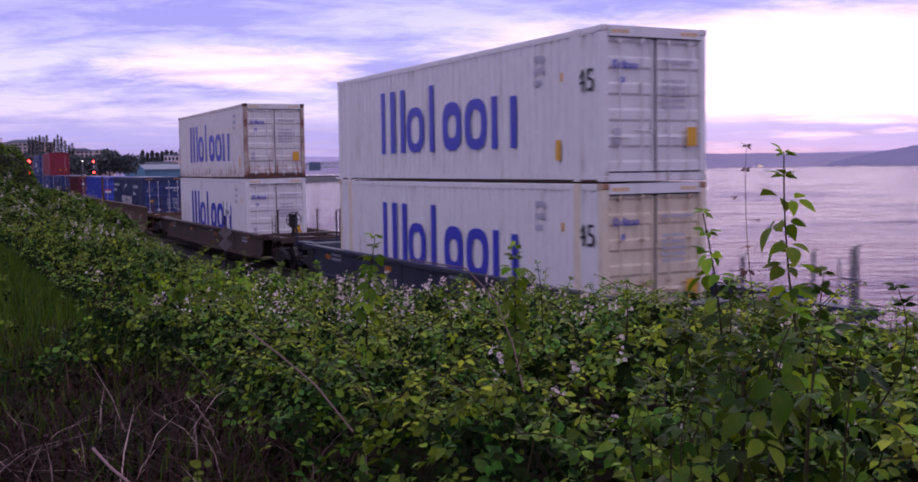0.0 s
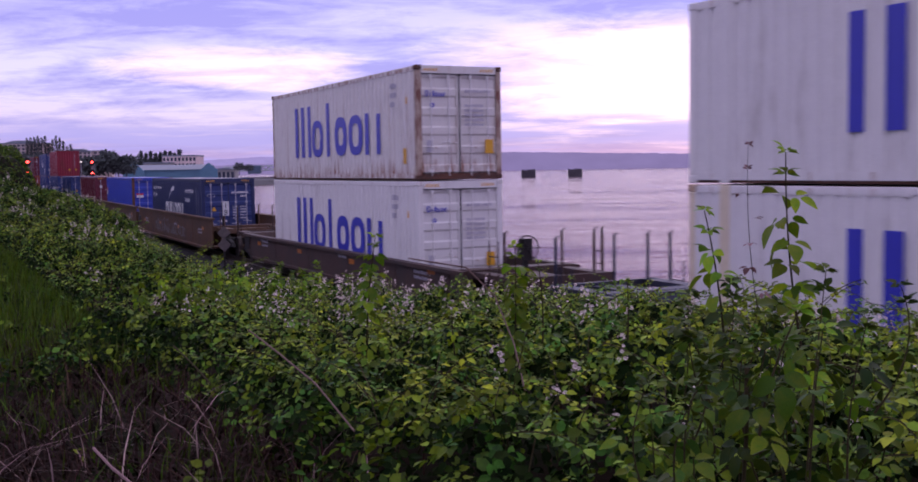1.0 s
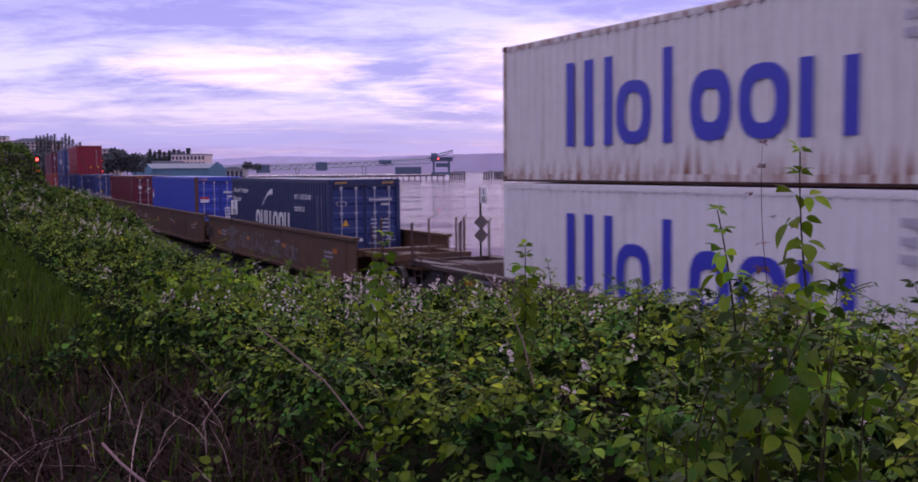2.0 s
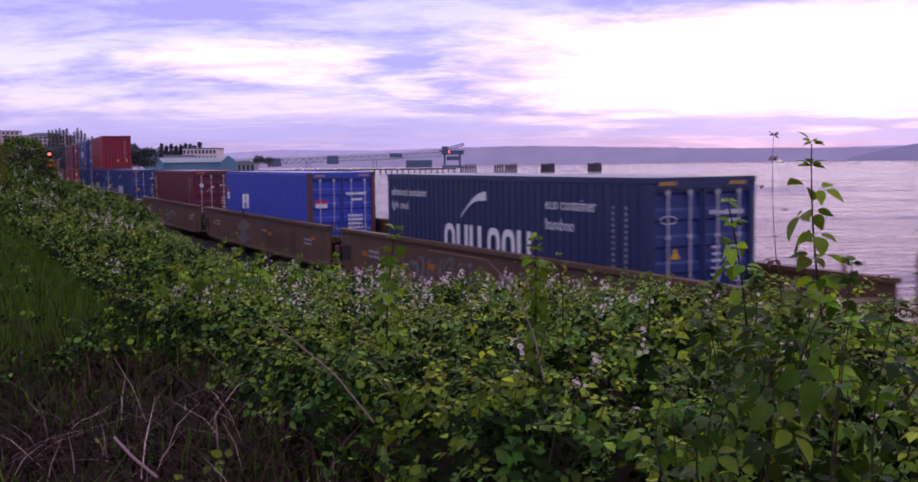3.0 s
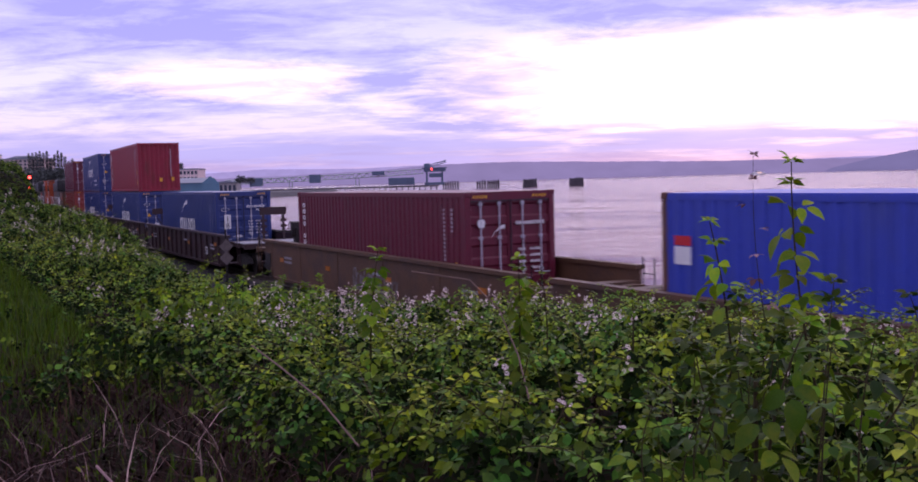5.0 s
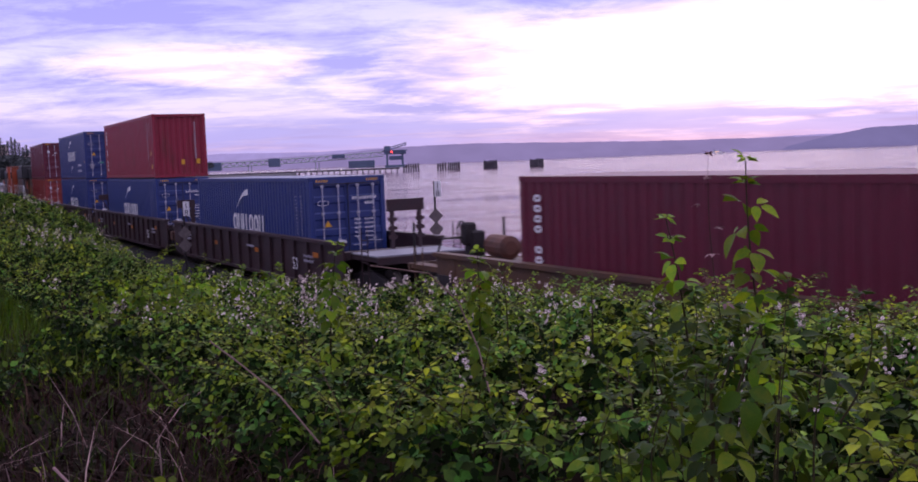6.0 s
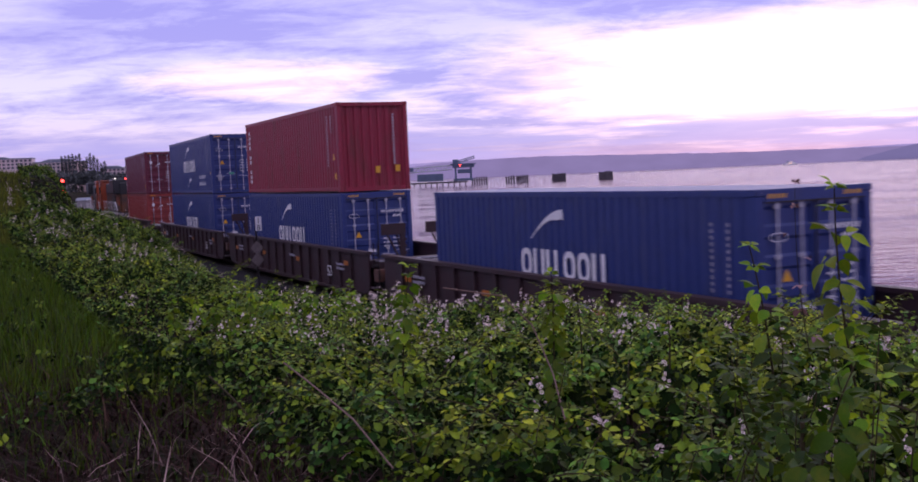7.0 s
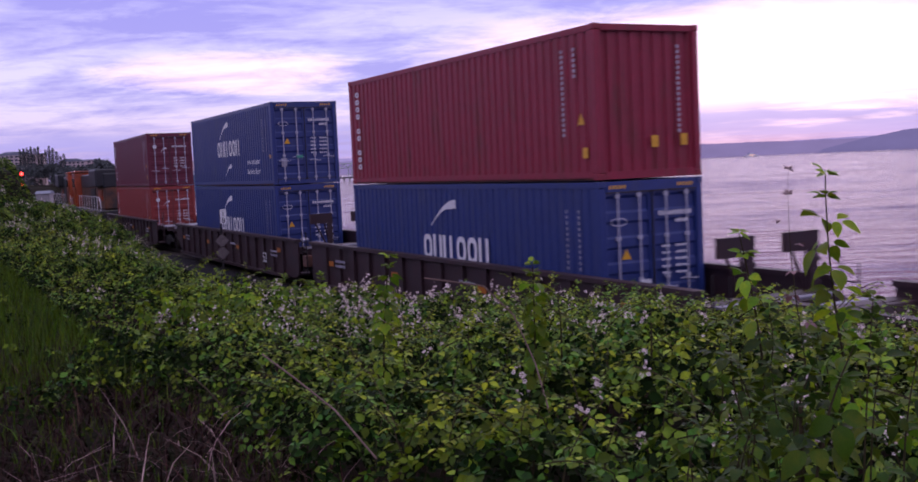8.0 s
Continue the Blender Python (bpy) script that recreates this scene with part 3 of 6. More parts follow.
def build_ground():
    ss = np.concatenate([np.arange(-110, -10, 5.0), np.arange(-10, 30, 0.4), np.arange(30, 120, 1.5), np.arange(120, 880, 20.0)])
    ds = np.concatenate([np.arange(-40, -12, 4.0), np.arange(-12, 16, 0.4), np.arange(16, 60, 4.0), np.arange(60, 900, 40.0)])
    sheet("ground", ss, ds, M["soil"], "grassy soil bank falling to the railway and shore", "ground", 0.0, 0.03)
    ss = np.concatenate([np.arange(-60, 60, 1.5), np.arange(60, 420, 6.0)])
    sheet("track_bed", ss, np.arange(-3.6, 3.61, 0.4), M["ballast"], "dark crushed-stone ballast bed under the rails", "track bed", 0.03, 0.02)


def build_rails():
    def run(d, outline):
        ss = np.concatenate([np.arange(-60, 60, 3.0), np.arange(60, 420, 6.0)])
        bm = fresh()
        rings = []
        for s in ss:
            x, y = at_line(s, d)
            h = float(bearing(s))
            rings.append([bm.verts.new((x + math.cos(h) * a, y + math.sin(h) * a, b)) for a, b in outline])
        n = len(outline)
        for a, b in zip(rings, rings[1:]):
            for j in range(n):
                bm.faces.new((a[j], a[(j + 1) % n], b[(j + 1) % n], b[j]))
        return bm
    prof = ((-0.075, -0.17), (0.075, -0.17), (0.012, -0.14), (0.012, -0.05), (0.036, -0.04), (0.036, 0.0), (-0.036, 0.0), (-0.036, -0.04), (-0.012, -0.05), (-0.012, -0.14))
    for d in (0.7525, -0.7525):
        ob = new("rail", mesh_of("rail", run(d, prof), M["rail"]))
        tagged(ob, "worn steel running rail on timber sleepers", "rail", "running rails", "structure")
    me = mesh_of("sleeper", soften(box(fresh(), -1.3, 1.3, -0.11, 0.11, -0.32, -0.172), 0.01), M["tie"])
    bed = tagged(new("sleepers"), "creosoted timber sleepers in ballast", "sleepers", kind="structure")
    for i in range(150):
        part("sleeper", me, None, bed, place=line_pose(-12 + i * 0.6))


def water_material():
    mat = bpy.data.materials.new("calm_sea_water")
    mat.use_nodes = True
    node, link = links(mat.node_tree)
    bsdf = node("ShaderNodeBsdfPrincipled", Roughness=0.10, IOR=1.13)
    bsdf.inputs["Specular Tint"].default_value = (0.74, 0.44, 0.61, 1)
    bsdf.inputs["Base Color"].default_value = (0.125, 0.05, 0.085, 1)
    coord = node("ShaderNodeTexCoord")
    heights = []
    for scale, stretch in ((0.22, (1.0, 2.4, 1)), (1.1, (1.0, 1.8, 1)), (0.02, (1.0, 3.2, 1))):
        mp = node("ShaderNodeMapping")
        mp.inputs["Scale"].default_value = stretch
        link(coord.outputs["Object"], mp.inputs[0])
        n = node("ShaderNodeTexNoise", Scale=scale, Detail=4.0, Roughness=0.55)
        link(mp.outputs[0], n.inputs["Vector"])
        heights.append(n.outputs["Fac"])
    rng = node("ShaderNodeMapRange")
    rng.inputs[1].default_value, rng.inputs[2].default_value = 0.4, 0.62
    rng.inputs[3].default_value, rng.inputs[4].default_value = 0.04, 0.22
    link(heights[2], rng.inputs[0])
    link(rng.outputs[0], bsdf.inputs["Roughness"])
    prev = None
    for h, dist in ((heights[0], 1.3), (heights[1], 0.22)):
        bp = node("ShaderNodeBump", Strength=0.9, Distance=dist)
        link(h, bp.inputs["Height"])
        if prev:
            link(prev, bp.inputs["Normal"])
        prev = bp.outputs[0]
    link(prev, bsdf.inputs["Normal"])
    out = node("ShaderNodeOutputMaterial")
    link(bsdf.outputs[0], out.inputs[0])
    return mat


def build_water():
    me = bpy.data.meshes.new("water")
    r = 4700
    me.from_pydata([(-r, -600, -3.5), (r, -600, -3.5), (r, r, -3.5), (-r, r, -3.5)], [], [(0, 1, 2, 3)])
    me.materials.append(water_material())
    tagged(new("water", me), "calm violet sea water with small ripples", "water", kind="structure")


build_ground()
build_rails()
build_water()

# ---- containers ----
WIDE, TALL = 1.219, 2.896


def corrugated(length, z0, z1, depth=0.036, pitch=0.28):
    """A steel sheet with upright folds; runs along y, faces -x, its crest on x = 0."""
    def make():
        bm = fresh()
        prof = []
        n = max(1, int(length / pitch))
        p = length / n
        for i in range(n):
            y = -length / 2 + i * p
            prof += [(0, y), (0, y + p * 0.30), (depth, y + p * 0.42), (depth, y + p * 0.78), (0, y + p * 0.9)]
        prof.append((0, length / 2))
        prev = None
        for x, y in prof:
            now = (bm.verts.new((x, y, z0)), bm.verts.new((x, y, z1)))
            if prev:
                bm.faces.new((prev[0], prev[1], now[1], now[0]))
            prev = now
        return bm
    return make


def door_panel():
    """A door leaf 1.1 m wide with pressed-in bands between its flat rows."""
    bm = fresh()
    prof = [(0.0, 0.0)]
    rows = 5
    step = 2.42 / rows
    for i in range(rows):
        a = i * step
        prof += [(0, a + step * 0.30), (0.032, a + step * 0.40), (0.032, a + step * 0.88), (0, a + step * 0.98)]
    prof.append((0, 2.42))
    n = len(prof)
    left = [bm.verts.new((-0.50, y, q)) for y, q in prof]
    right = [bm.verts.new((0.50, y, q)) for y, q in prof]
    for i in range(n - 1):
        bm.faces.new((left[i], right[i], right[i + 1], left[i + 1]))
    for x0, x1 in ((-0.56, -0.49), (0.49, 0.56)):
        box(bm, x0, x1, -0.012, 0.05, -0.02, 2.44)
    box(bm, -0.49, 0.49, -0.012, 0.05, -0.05, 0.0)
    box(bm, -0.49, 0.49, -0.012, 0.05, 2.42, 2.47)
    return bm


def casting():
    return soften(box(fresh(), -0.081, 0.081, -0.089, 0.089, -0.059, 0.059), 0.014)


def hazard(bm, x0, x1, z):
    n = 5
    w = (x1 - x0) / n
    for i in range(n):
        a = x0 + i * w
        v = [bm.verts.new((a + k, -0.004, z + q)) for k, q in ((0, 0), (w * 0.5, 0), (w * 0.75, 0.07), (w * 0.25, 0.07))]
        u = [bm.verts.new((p.co.x, 0.0, p.co.z)) for p in v]
        bm.faces.new(v)
        for j in range(4):
            bm.faces.new((v[j], u[j], u[(j + 1) % 4], v[(j + 1) % 4]))
    return bm


def container(label, paint, length=12.192, end="doors", frame_paint=None, door_paint=None, rods="rod_grey", group="shipping containers"):
    """A shipping container; its base centre at the origin, doors (or blank end) at -y."""
    ob = thing("shipping_container", label, "container", group)
    side, frame_m, door_m = M[paint], M[frame_paint or paint], M[door_paint or paint]
    hl, x = length / 2, WIDE
    run = length - 0.30
    panel = shared("side_panel:%.2f" % length, corrugated(run, 0.16, TALL - 0.10), side)
    part("side_panel", panel, None, ob, place=pose(-x + 0.006, 0, 0))
    part("side_panel", panel, None, ob, place=pose(x - 0.006, 0, 0, 0, 0, 180))
    roof = shared("roof:%.2f" % length, lambda: box(fresh(), -x + 0.03, x - 0.03, -hl + 0.1, hl - 0.1, TALL - 0.05, TALL - 0.006), side)
    part("roof", roof, None, ob)
    part("floor", shared("floor:%.2f" % length, lambda: box(fresh(), -x + 0.05, x - 0.05, -hl + 0.1, hl - 0.1, 0.0, 0.15), M["rust"]), None, ob)
    rail_t = shared("top_rail:%.2f" % length, lambda: box(fresh(), -0.03, 0.03, -hl + 0.17, hl - 0.17, -0.10, 0.0), side)
    rail_b = shared("bottom_rail:%.2f" % length, lambda: prism(fresh(), ((-0.022, 0.045), (0.05, 0.045), (0.05, 0.07), (0.0, 0.07), (0.0, 0.165), (-0.022, 0.165)), "y", -hl + 0.17, hl - 0.17), side)
    for sx in (-1, 1):
        part("top_rail", rail_t, None, ob, place=pose(sx * (x - 0.036), 0, TALL - 0.030))
        part("bottom_rail", rail_b, None, ob, place=pose(sx * (x - 0.028), 0, 0, 0, 0, 0 if sx < 0 else 180))
    post = shared("corner_post", lambda: soften(box(fresh(), -0.075, 0.075, -0.08, 0.08, 0.118, TALL - 0.118), 0.015), frame_m)
    cast = shared("corner_casting", casting, M["rust"] if frame_paint == "frame_rust" else frame_m)
    for sx in (-1, 1):
        for sy in (-1, 1):
            part("corner_post", post, None, ob, place=pose(sx * (x - 0.077), sy * (hl - 0.082), 0))
            for z in (0.059, TALL - 0.059):
                part("corner_casting", cast, None, ob, place=pose(sx * (x - 0.073), sy * (hl - 0.082), z))
    # ends
    far = shared("end_panel", corrugated(2 * x - 0.3, 0.14, TALL - 0.12, 0.045, 0.25), side)
    part("end_panel", far, None, ob, place=pose(0, hl - 0.06, 0, 0, 0, -90))
    for sy in ((1,) if end == "doors" else (1, -1)):
        part("end_rail", shared("end_rail_top", lambda: box(fresh(), -x + 0.16, x - 0.16, -0.04, 0.04, TALL - 0.13, TALL - 0.01), frame_m), None, ob, place=pose(0, sy * (hl - 0.045), 0))
        part("end_rail", shared("end_rail_low", lambda: box(fresh(), -x + 0.16, x - 0.16, -0.04, 0.04, 0.01, 0.15), frame_m), None, ob, place=pose(0, sy * (hl - 0.045), 0))
    if end != "doors":
        part("end_panel", far, None, ob, place=pose(0, -hl + 0.06, 0, 0, 0, 90))
        return ob
    part("door_header", shared("door_header", lambda: box(fresh(), -x + 0.16, x - 0.16, -0.05, 0.05, TALL - 0.20, TALL - 0.008), side), None, ob, place=pose(0, -hl + 0.055, 0))
    part("door_sill", shared("door_sill", lambda: box(fresh(), -x + 0.16, x - 0.16, -0.06, 0.06, 0.01, 0.16), M["rust"] if frame_paint == "frame_rust" else frame_m), None, ob, place=pose(0, -hl + 0.065, 0))
    stripes = shared("hazard_marking", lambda: hazard(fresh(), 0, 0.4, TALL - 0.15), M["mark_yellow"])
    for x0 in (-1.0, 0.6):
        part("hazard_marking", stripes, None, ob, "yellow warning stripes", pose(x0, -hl + 0.003, 0))
    def gasket():
        bm = box(fresh(), -0.007, 0.007, -0.02, 0.02, 0.17, TALL - 0.21)
        for z in (0.172, TALL - 0.225):
            box(bm, -1.06, -0.02, -0.02, 0.02, z, z + 0.022)
            box(bm, 0.02, 1.06, -0.02, 0.02, z, z + 0.022)
        return bm
    part("door_gasket", shared("door_gasket", gasket, M["dark"]), None, ob, "dark rubber door gasket", pose(0, -hl + 0.015, 0))
    leaf = shared("door", door_panel, door_m)
    rod = shared("lock_rod", lambda: tube(fresh(), ((0, 0, 0.04), (0, 0, 2.62)), 0.019, 6), M[rods])
    keeper = shared("rod_keeper", lambda: soften(box(fresh(), -0.05, 0.05, -0.02, 0.02, -0.035, 0.035), 0.006), M[rods])
    hinge = shared("hinge", lambda: box(fresh(), -0.07, 0.07, -0.025, 0.02, -0.05, 0.05), frame_m)
    handle = shared("door_handle", lambda: tube(fresh(), ((0, 0, 0), (0.12, -0.02, 0.01), (0.34, -0.02, -0.02), (0.42, 0, -0.01)), 0.014, 5), M[rods])
    for sx in (-1, 1):
        door = part("door", leaf, None, ob, place=pose(sx * 0.565, -hl + 0.05, 0.21))
        for rx in (-0.24, 0.26):
            part("lock_rod", rod, None, door, place=pose(rx, -0.045, -0.15))
            for z in (0.02, 0.8, 1.6, 2.40):
                part("rod_keeper", keeper, None, door, place=pose(rx, -0.035, z))
            part("door_handle", handle, None, door, place=pose(rx - 0.2, -0.055, 0.62 + 0.12 * (rx > 0)))
        for z in (0.15, 0.82, 1.5, 2.2):
            part("hinge", hinge, None, door, place=pose(sx * 0.57, -0.02, z))
    return ob


def mark(ob, name, key, pieces, mat, label, place):
    """A painted mark of several strokes: the first is the part, the others hang on it."""
    head = None
    for i, (draw, values) in enumerate(pieces):
        me = shared("%s:%s:%d" % (name if i == 0 else "stroke", key, i), lambda: draw(fresh(), *values), M[mat])
        head = part(name, me, None, ob, label, place) if head is None else (part("stroke", me, None, head), head)[1]
    return head


# the big blue company mark, as plain strokes and rings
WORDMARK = ((plate, (0.0, 0.27, 0, 1.62)), (plate, (0.62, 0.93, 0, 1.62)), (plate, (1.28, 1.55, 0, 1.62)), (ring, (1.66, 2.70, 0.0, 1.14, 0.26, 0.22)), (plate, (3.02, 3.28, 0.0, 1.62)),
            (ring, (3.74, 4.74, 0.0, 1.15, 0.28, 0.30)), (ring, (4.90, 5.98, 0.0, 1.15, 0.28, 0.24)), (plate, (6.18, 6.45, 0.0, 1.15)), (plate, (7.01, 7.28, 0.0, 1.10)))


SMALL_WORDMARK = [(ring, (x0, x1, 0, h, 0.025, 0.025, 10)) for x0, x1, h in ((0, 0.10, 0.16), (0.13, 0.2, 0.11), (0.22, 0.27, 0.16), (0.29, 0.36, 0.11), (0.39, 0.46, 0.11), (0.49, 0.56, 0.11))]


def white_marked(ob, length, number=False):
    f = (length - 12.192) / 2
    mark(ob, "company_mark", "big", WORDMARK, "mark_blue", "big deep-blue company mark", on_side(length / 2 - 2.55 - f, 0.70))
    bm = fresh()
    for i, n in enumerate((5, 6, 4)):
        bars(bm, 0, 0.42 if i < 2 else 0.3, -0.24 * i, -0.24 * i + 0.13, n, i)
    part("stencil", bm, M["mark_faint"], ob, "grey stencilled identification bars", on_side(length / 2 - 10.55 - f, 2.40))
    part("decal", plate(fresh(), 0, 0.18, 0, 0.40), M["mark_yellow"], ob, "yellow warning decal", on_side(length / 2 - 11.35 - f, 0.42))
    part("decal", plate(fresh(), 0, 0.08, 0, 0.17), M["mark_yellow"], ob, "yellow decal", on_side(length / 2 - 11.55 - f, 1.95))
    e = -length / 2 - 0.004
    mark(ob, "company_mark", "small", SMALL_WORDMARK, "mark_blue", "small deep-blue company mark", on_end(-0.98, 2.10, e))
    part("emblem", shared("emblem", lambda: ring(fresh(), 0, 0.12, 0, 0.12, 0.04, 0.04, 12), M["mark_blue"]), None, ob, "round blue emblem", on_end(-0.84, 1.83, e))
    part("decal", shared("yellow_plate", lambda: plate(fresh(), 0, 0.24, 0, 0.36), M["mark_yellow"]), None, ob, "yellow square decal", on_end(0.70, 0.66, e - 0.05))
    part("decal", shared("grey_plate", lambda: plate(fresh(), 0, 0.17, 0, 0.30), M["mark_faint"]), None, ob, "grey data plate", on_end(-0.95, 0.70, e))
    def rows_of():
        bm = fresh()
        for i in range(6):
            bars(bm, 0, 0.75 if i < 1 else 0.55, -0.12 * i - (0.25 if i > 0 else 0), -0.12 * i - (0.25 if i > 0 else 0) + 0.07, 7, i)
        return bm
    part("stencil", shared("door_stencil", rows_of, M["mark_faint"]), None, ob, "grey stencilled data on door", on_end(0.15, 2.22, e))
    if number:
        part("number", letters("45", 0.62, M["mark_black"]), None, ob, "black number 45", on_side(-length / 2 + 0.86, 1.70, -WIDE - 0.002), )


def swoosh(bm, w, h):
    """A pale arc-shaped emblem that swells to its upper end."""
    n = 12
    low, high = [], []
    for i in range(n + 1):
        t = i / n
        x, y = w * t, h * math.sin(t * math.pi * 0.5)
        g = h * (0.04 + 0.42 * t * t) * (1 if t < 0.9 else 0.75)
        high.append((x, y))
        low.append((x + 0.02 * w, y - g))
    pts = high + low[::-1]
    return prism(bm, pts, "z", -0.002, 0.002)


def block_mark(w, h):
    """The six-character white company mark, as plain blocks and rings."""
    s, x, pieces = w / 6.3, 0.0, []
    for i in range(6):
        if i == 3:
            x += 0.3 * s
        if i in (0, 3, 4):
            pieces.append((ring, (x, x + 0.86 * s, 0, h, 0.22 * s, 0.2 * h, 14)))
        else:
            pieces += [(plate, (x, x + 0.24 * s, 0, h)), (plate, (x + 0.62 * s, x + 0.86 * s, 0, h))]
        x += s
    return pieces


def navy_marked(ob, variant, length=12.192):
    hl = length / 2
    big = variant == "words"
    w, h, y0, z0 = (4.4, 0.78, 3.7, 0.93) if big else (3.4, 0.62, 4.55, 1.05 if variant == "low" else 1.15)
    mark(ob, "company_mark", "block%s" % big, block_mark(w, h), "mark_white", "white company block mark", on_side(hl - y0, z0))
    part("emblem", shared("swoosh:%s" % big, lambda: swoosh(fresh(), 1.35, 0.62), M["mark_white"]), None, ob, "white arc emblem", on_side(hl - (4.6 if big else 5.0), 1.90))
    if big:
        for i, word in enumerate(("advanced container", "light steel")):
            part("lettering", letters(word, 0.30, M["mark_white"]), None, ob, "white lettering", on_side(hl - 0.3, 2.32 - 0.36 * i))
        for i, word in enumerate(("eco container", "bamboo")):
            part("lettering", letters(word, 0.34, M["mark_white"]), None, ob, "white lettering", on_side(hl - 8.6, 2.22 - 0.42 * i))
    if variant == "eco":
        for i, word in enumerate(("eco container", "bamboo floor")):
            part("lettering", letters(word, 0.30, M["mark_white"]), None, ob, "white lettering", on_side(hl - 8.9, 0.78 - 0.36 * i))
        part("emblem", shared("swoosh:small", lambda: swoosh(fresh(), 1.0, 0.5), M["mark_white"]), None, ob, "white arc emblem", on_side(hl - 5.6, 0.35))
    bm = fresh()
    for k in (0, 0.42):
        for i in range(11):
            plate(bm, k, k + 0.06, -i * 0.11, -i * 0.11 + 0.06)
    part("stencil", bm, M["mark_grey"], ob, "upright rows of pale stencil bars", on_side(-hl + 1.15, 2.30))
    part("decal", plate(fresh(), 0, 0.13, 0, 0.12), M["mark_yellow"], ob, "small yellow decal", on_side(-hl + 0.36, 0.95))
    e = -hl - 0.004
    part("emblem", shared("door_emblem", lambda: ring(fresh(), 0, 0.36, 0, 0.15, 0.014, 0.014, 14), M["mark_white"]), None, ob, "small white ring emblem", on_end(-0.98, 2.05, e))
    tri = lambda: prism(fresh(), ((0, 0), (0.22, 0), (0.11, 0.2)), "z", -0.002, 0.002)
    part("decal", shared("triangle", tri, M["mark_yellow"]), None, ob, "yellow warning triangle", on_end(-0.80, 1.42, e - 0.05))
    part("decal", shared("pale_plate", lambda: plate(fresh(), 0, 0.2, 0, 0.3), M["mark_grey"]), None, ob, "grey data plate", on_end(-0.92, 0.62, e))
    part("decal", shared("tag", lambda: plate(fresh(), 0, 0.24, 0, 0.09), M["mark_green" if variant == "eco" else "mark_white"]), None, ob, "small tag", on_end(-0.38, 0.92, e - 0.05))
    def rows_of():
        bm = fresh()
        bars(bm, 0, 0.8, 0, 0.085, 10, 4, 0.6)
        bars(bm, 0.4, 0.7, -0.15, -0.07, 4, 5, 0.6)
        for i in range(5):
            bars(bm, 0.05, 0.26, -0.62 - 0.13 * i, -0.57 - 0.13 * i, 4, i, 0.6)
            bars(bm, 0.38, 0.66, -0.62 - 0.13 * i, -0.57 - 0.13 * i, 4, i + 9, 0.6)
        return bm
    part("stencil", shared("white_stencil", rows_of, M["mark_white"]), None, ob, "white stencilled data on door", on_end(0.14, 2.20, e))


def red_marked(ob, end, length=12.192):
    hl = length / 2
    upright = [(ring, (0, 0.26, -i * 0.2, -i * 0.2 + 0.15, 0.07, 0.05, 8)) for i in range(11) if i not in (4, 7)]
    mark(ob, "company_mark", "upright", upright, "mark_white", "upright white company mark", on_side(hl - 0.5, 2.40))
    bm = fresh()
    for k, n in ((0, 17), (0.42, 6)):
        for i in range(n):
            plate(bm, k, k + 0.09, -i * 0.1, -i * 0.1 + 0.06)
    part("stencil", bm, M["mark_pale"], ob, "upright white stencil bars", on_side(-hl + 1.15, 2.45))
    part("decal", prism(fresh(), ((0, 0), (0.24, 0), (0.12, 0.22)), "z", -0.002, 0.002), M["mark_yellow"], ob, "yellow warning triangle", on_side(-hl + 0.62, 1.05))
    part("decal", plate(fresh(), 0, 0.17, 0, 0.2), M["mark_yellow"], ob, "yellow decal", on_side(-hl + 0.48, 0.42))
    e = -hl - 0.006
    if end == "doors":
        bm = fresh()
        bars(bm, 0, 0.8, 0, 0.085, 10, 4, 0.6)
        for i in range(4):
            bars(bm, 0.05, 0.26, -0.62 - 0.15 * i, -0.56 - 0.15 * i, 4, i, 0.6)
            bars(bm, 0.38, 0.66, -0.62 - 0.15 * i, -0.56 - 0.15 * i, 4, i + 9, 0.6)
        part("stencil", bm, M["mark_white"], ob, "white stencilled data on door", on_end(0.14, 2.10, e))
        part("emblem", ring(fresh(), 0, 0.2, 0, 0.2, 0.09, 0.09, 14), M["mark_white"], ob, "round pale emblem", on_end(-0.9, 2.05, e))
        part("emblem", swoosh(fresh(), 0.34, 0.26), M["mark_white"], ob, "white emblem", on_end(-0.52, 1.85, e))
    else:
        bm = fresh()
        for i in range(17):
            plate(bm, 0, 0.07, -i * 0.1, -i * 0.1 + 0.06)
        part("stencil", bm, M["mark_pale"], ob, "upright white stencil bars on the blank end", on_end(0.66, 2.45, e))
        for x, z in ((0.02, 0.58), (0.72, 0.60)):
            part("decal", plate(fresh(), 0, 0.16, 0, 0.22), M["mark_yellow"], ob, "yellow decal", on_end(x, z, e))


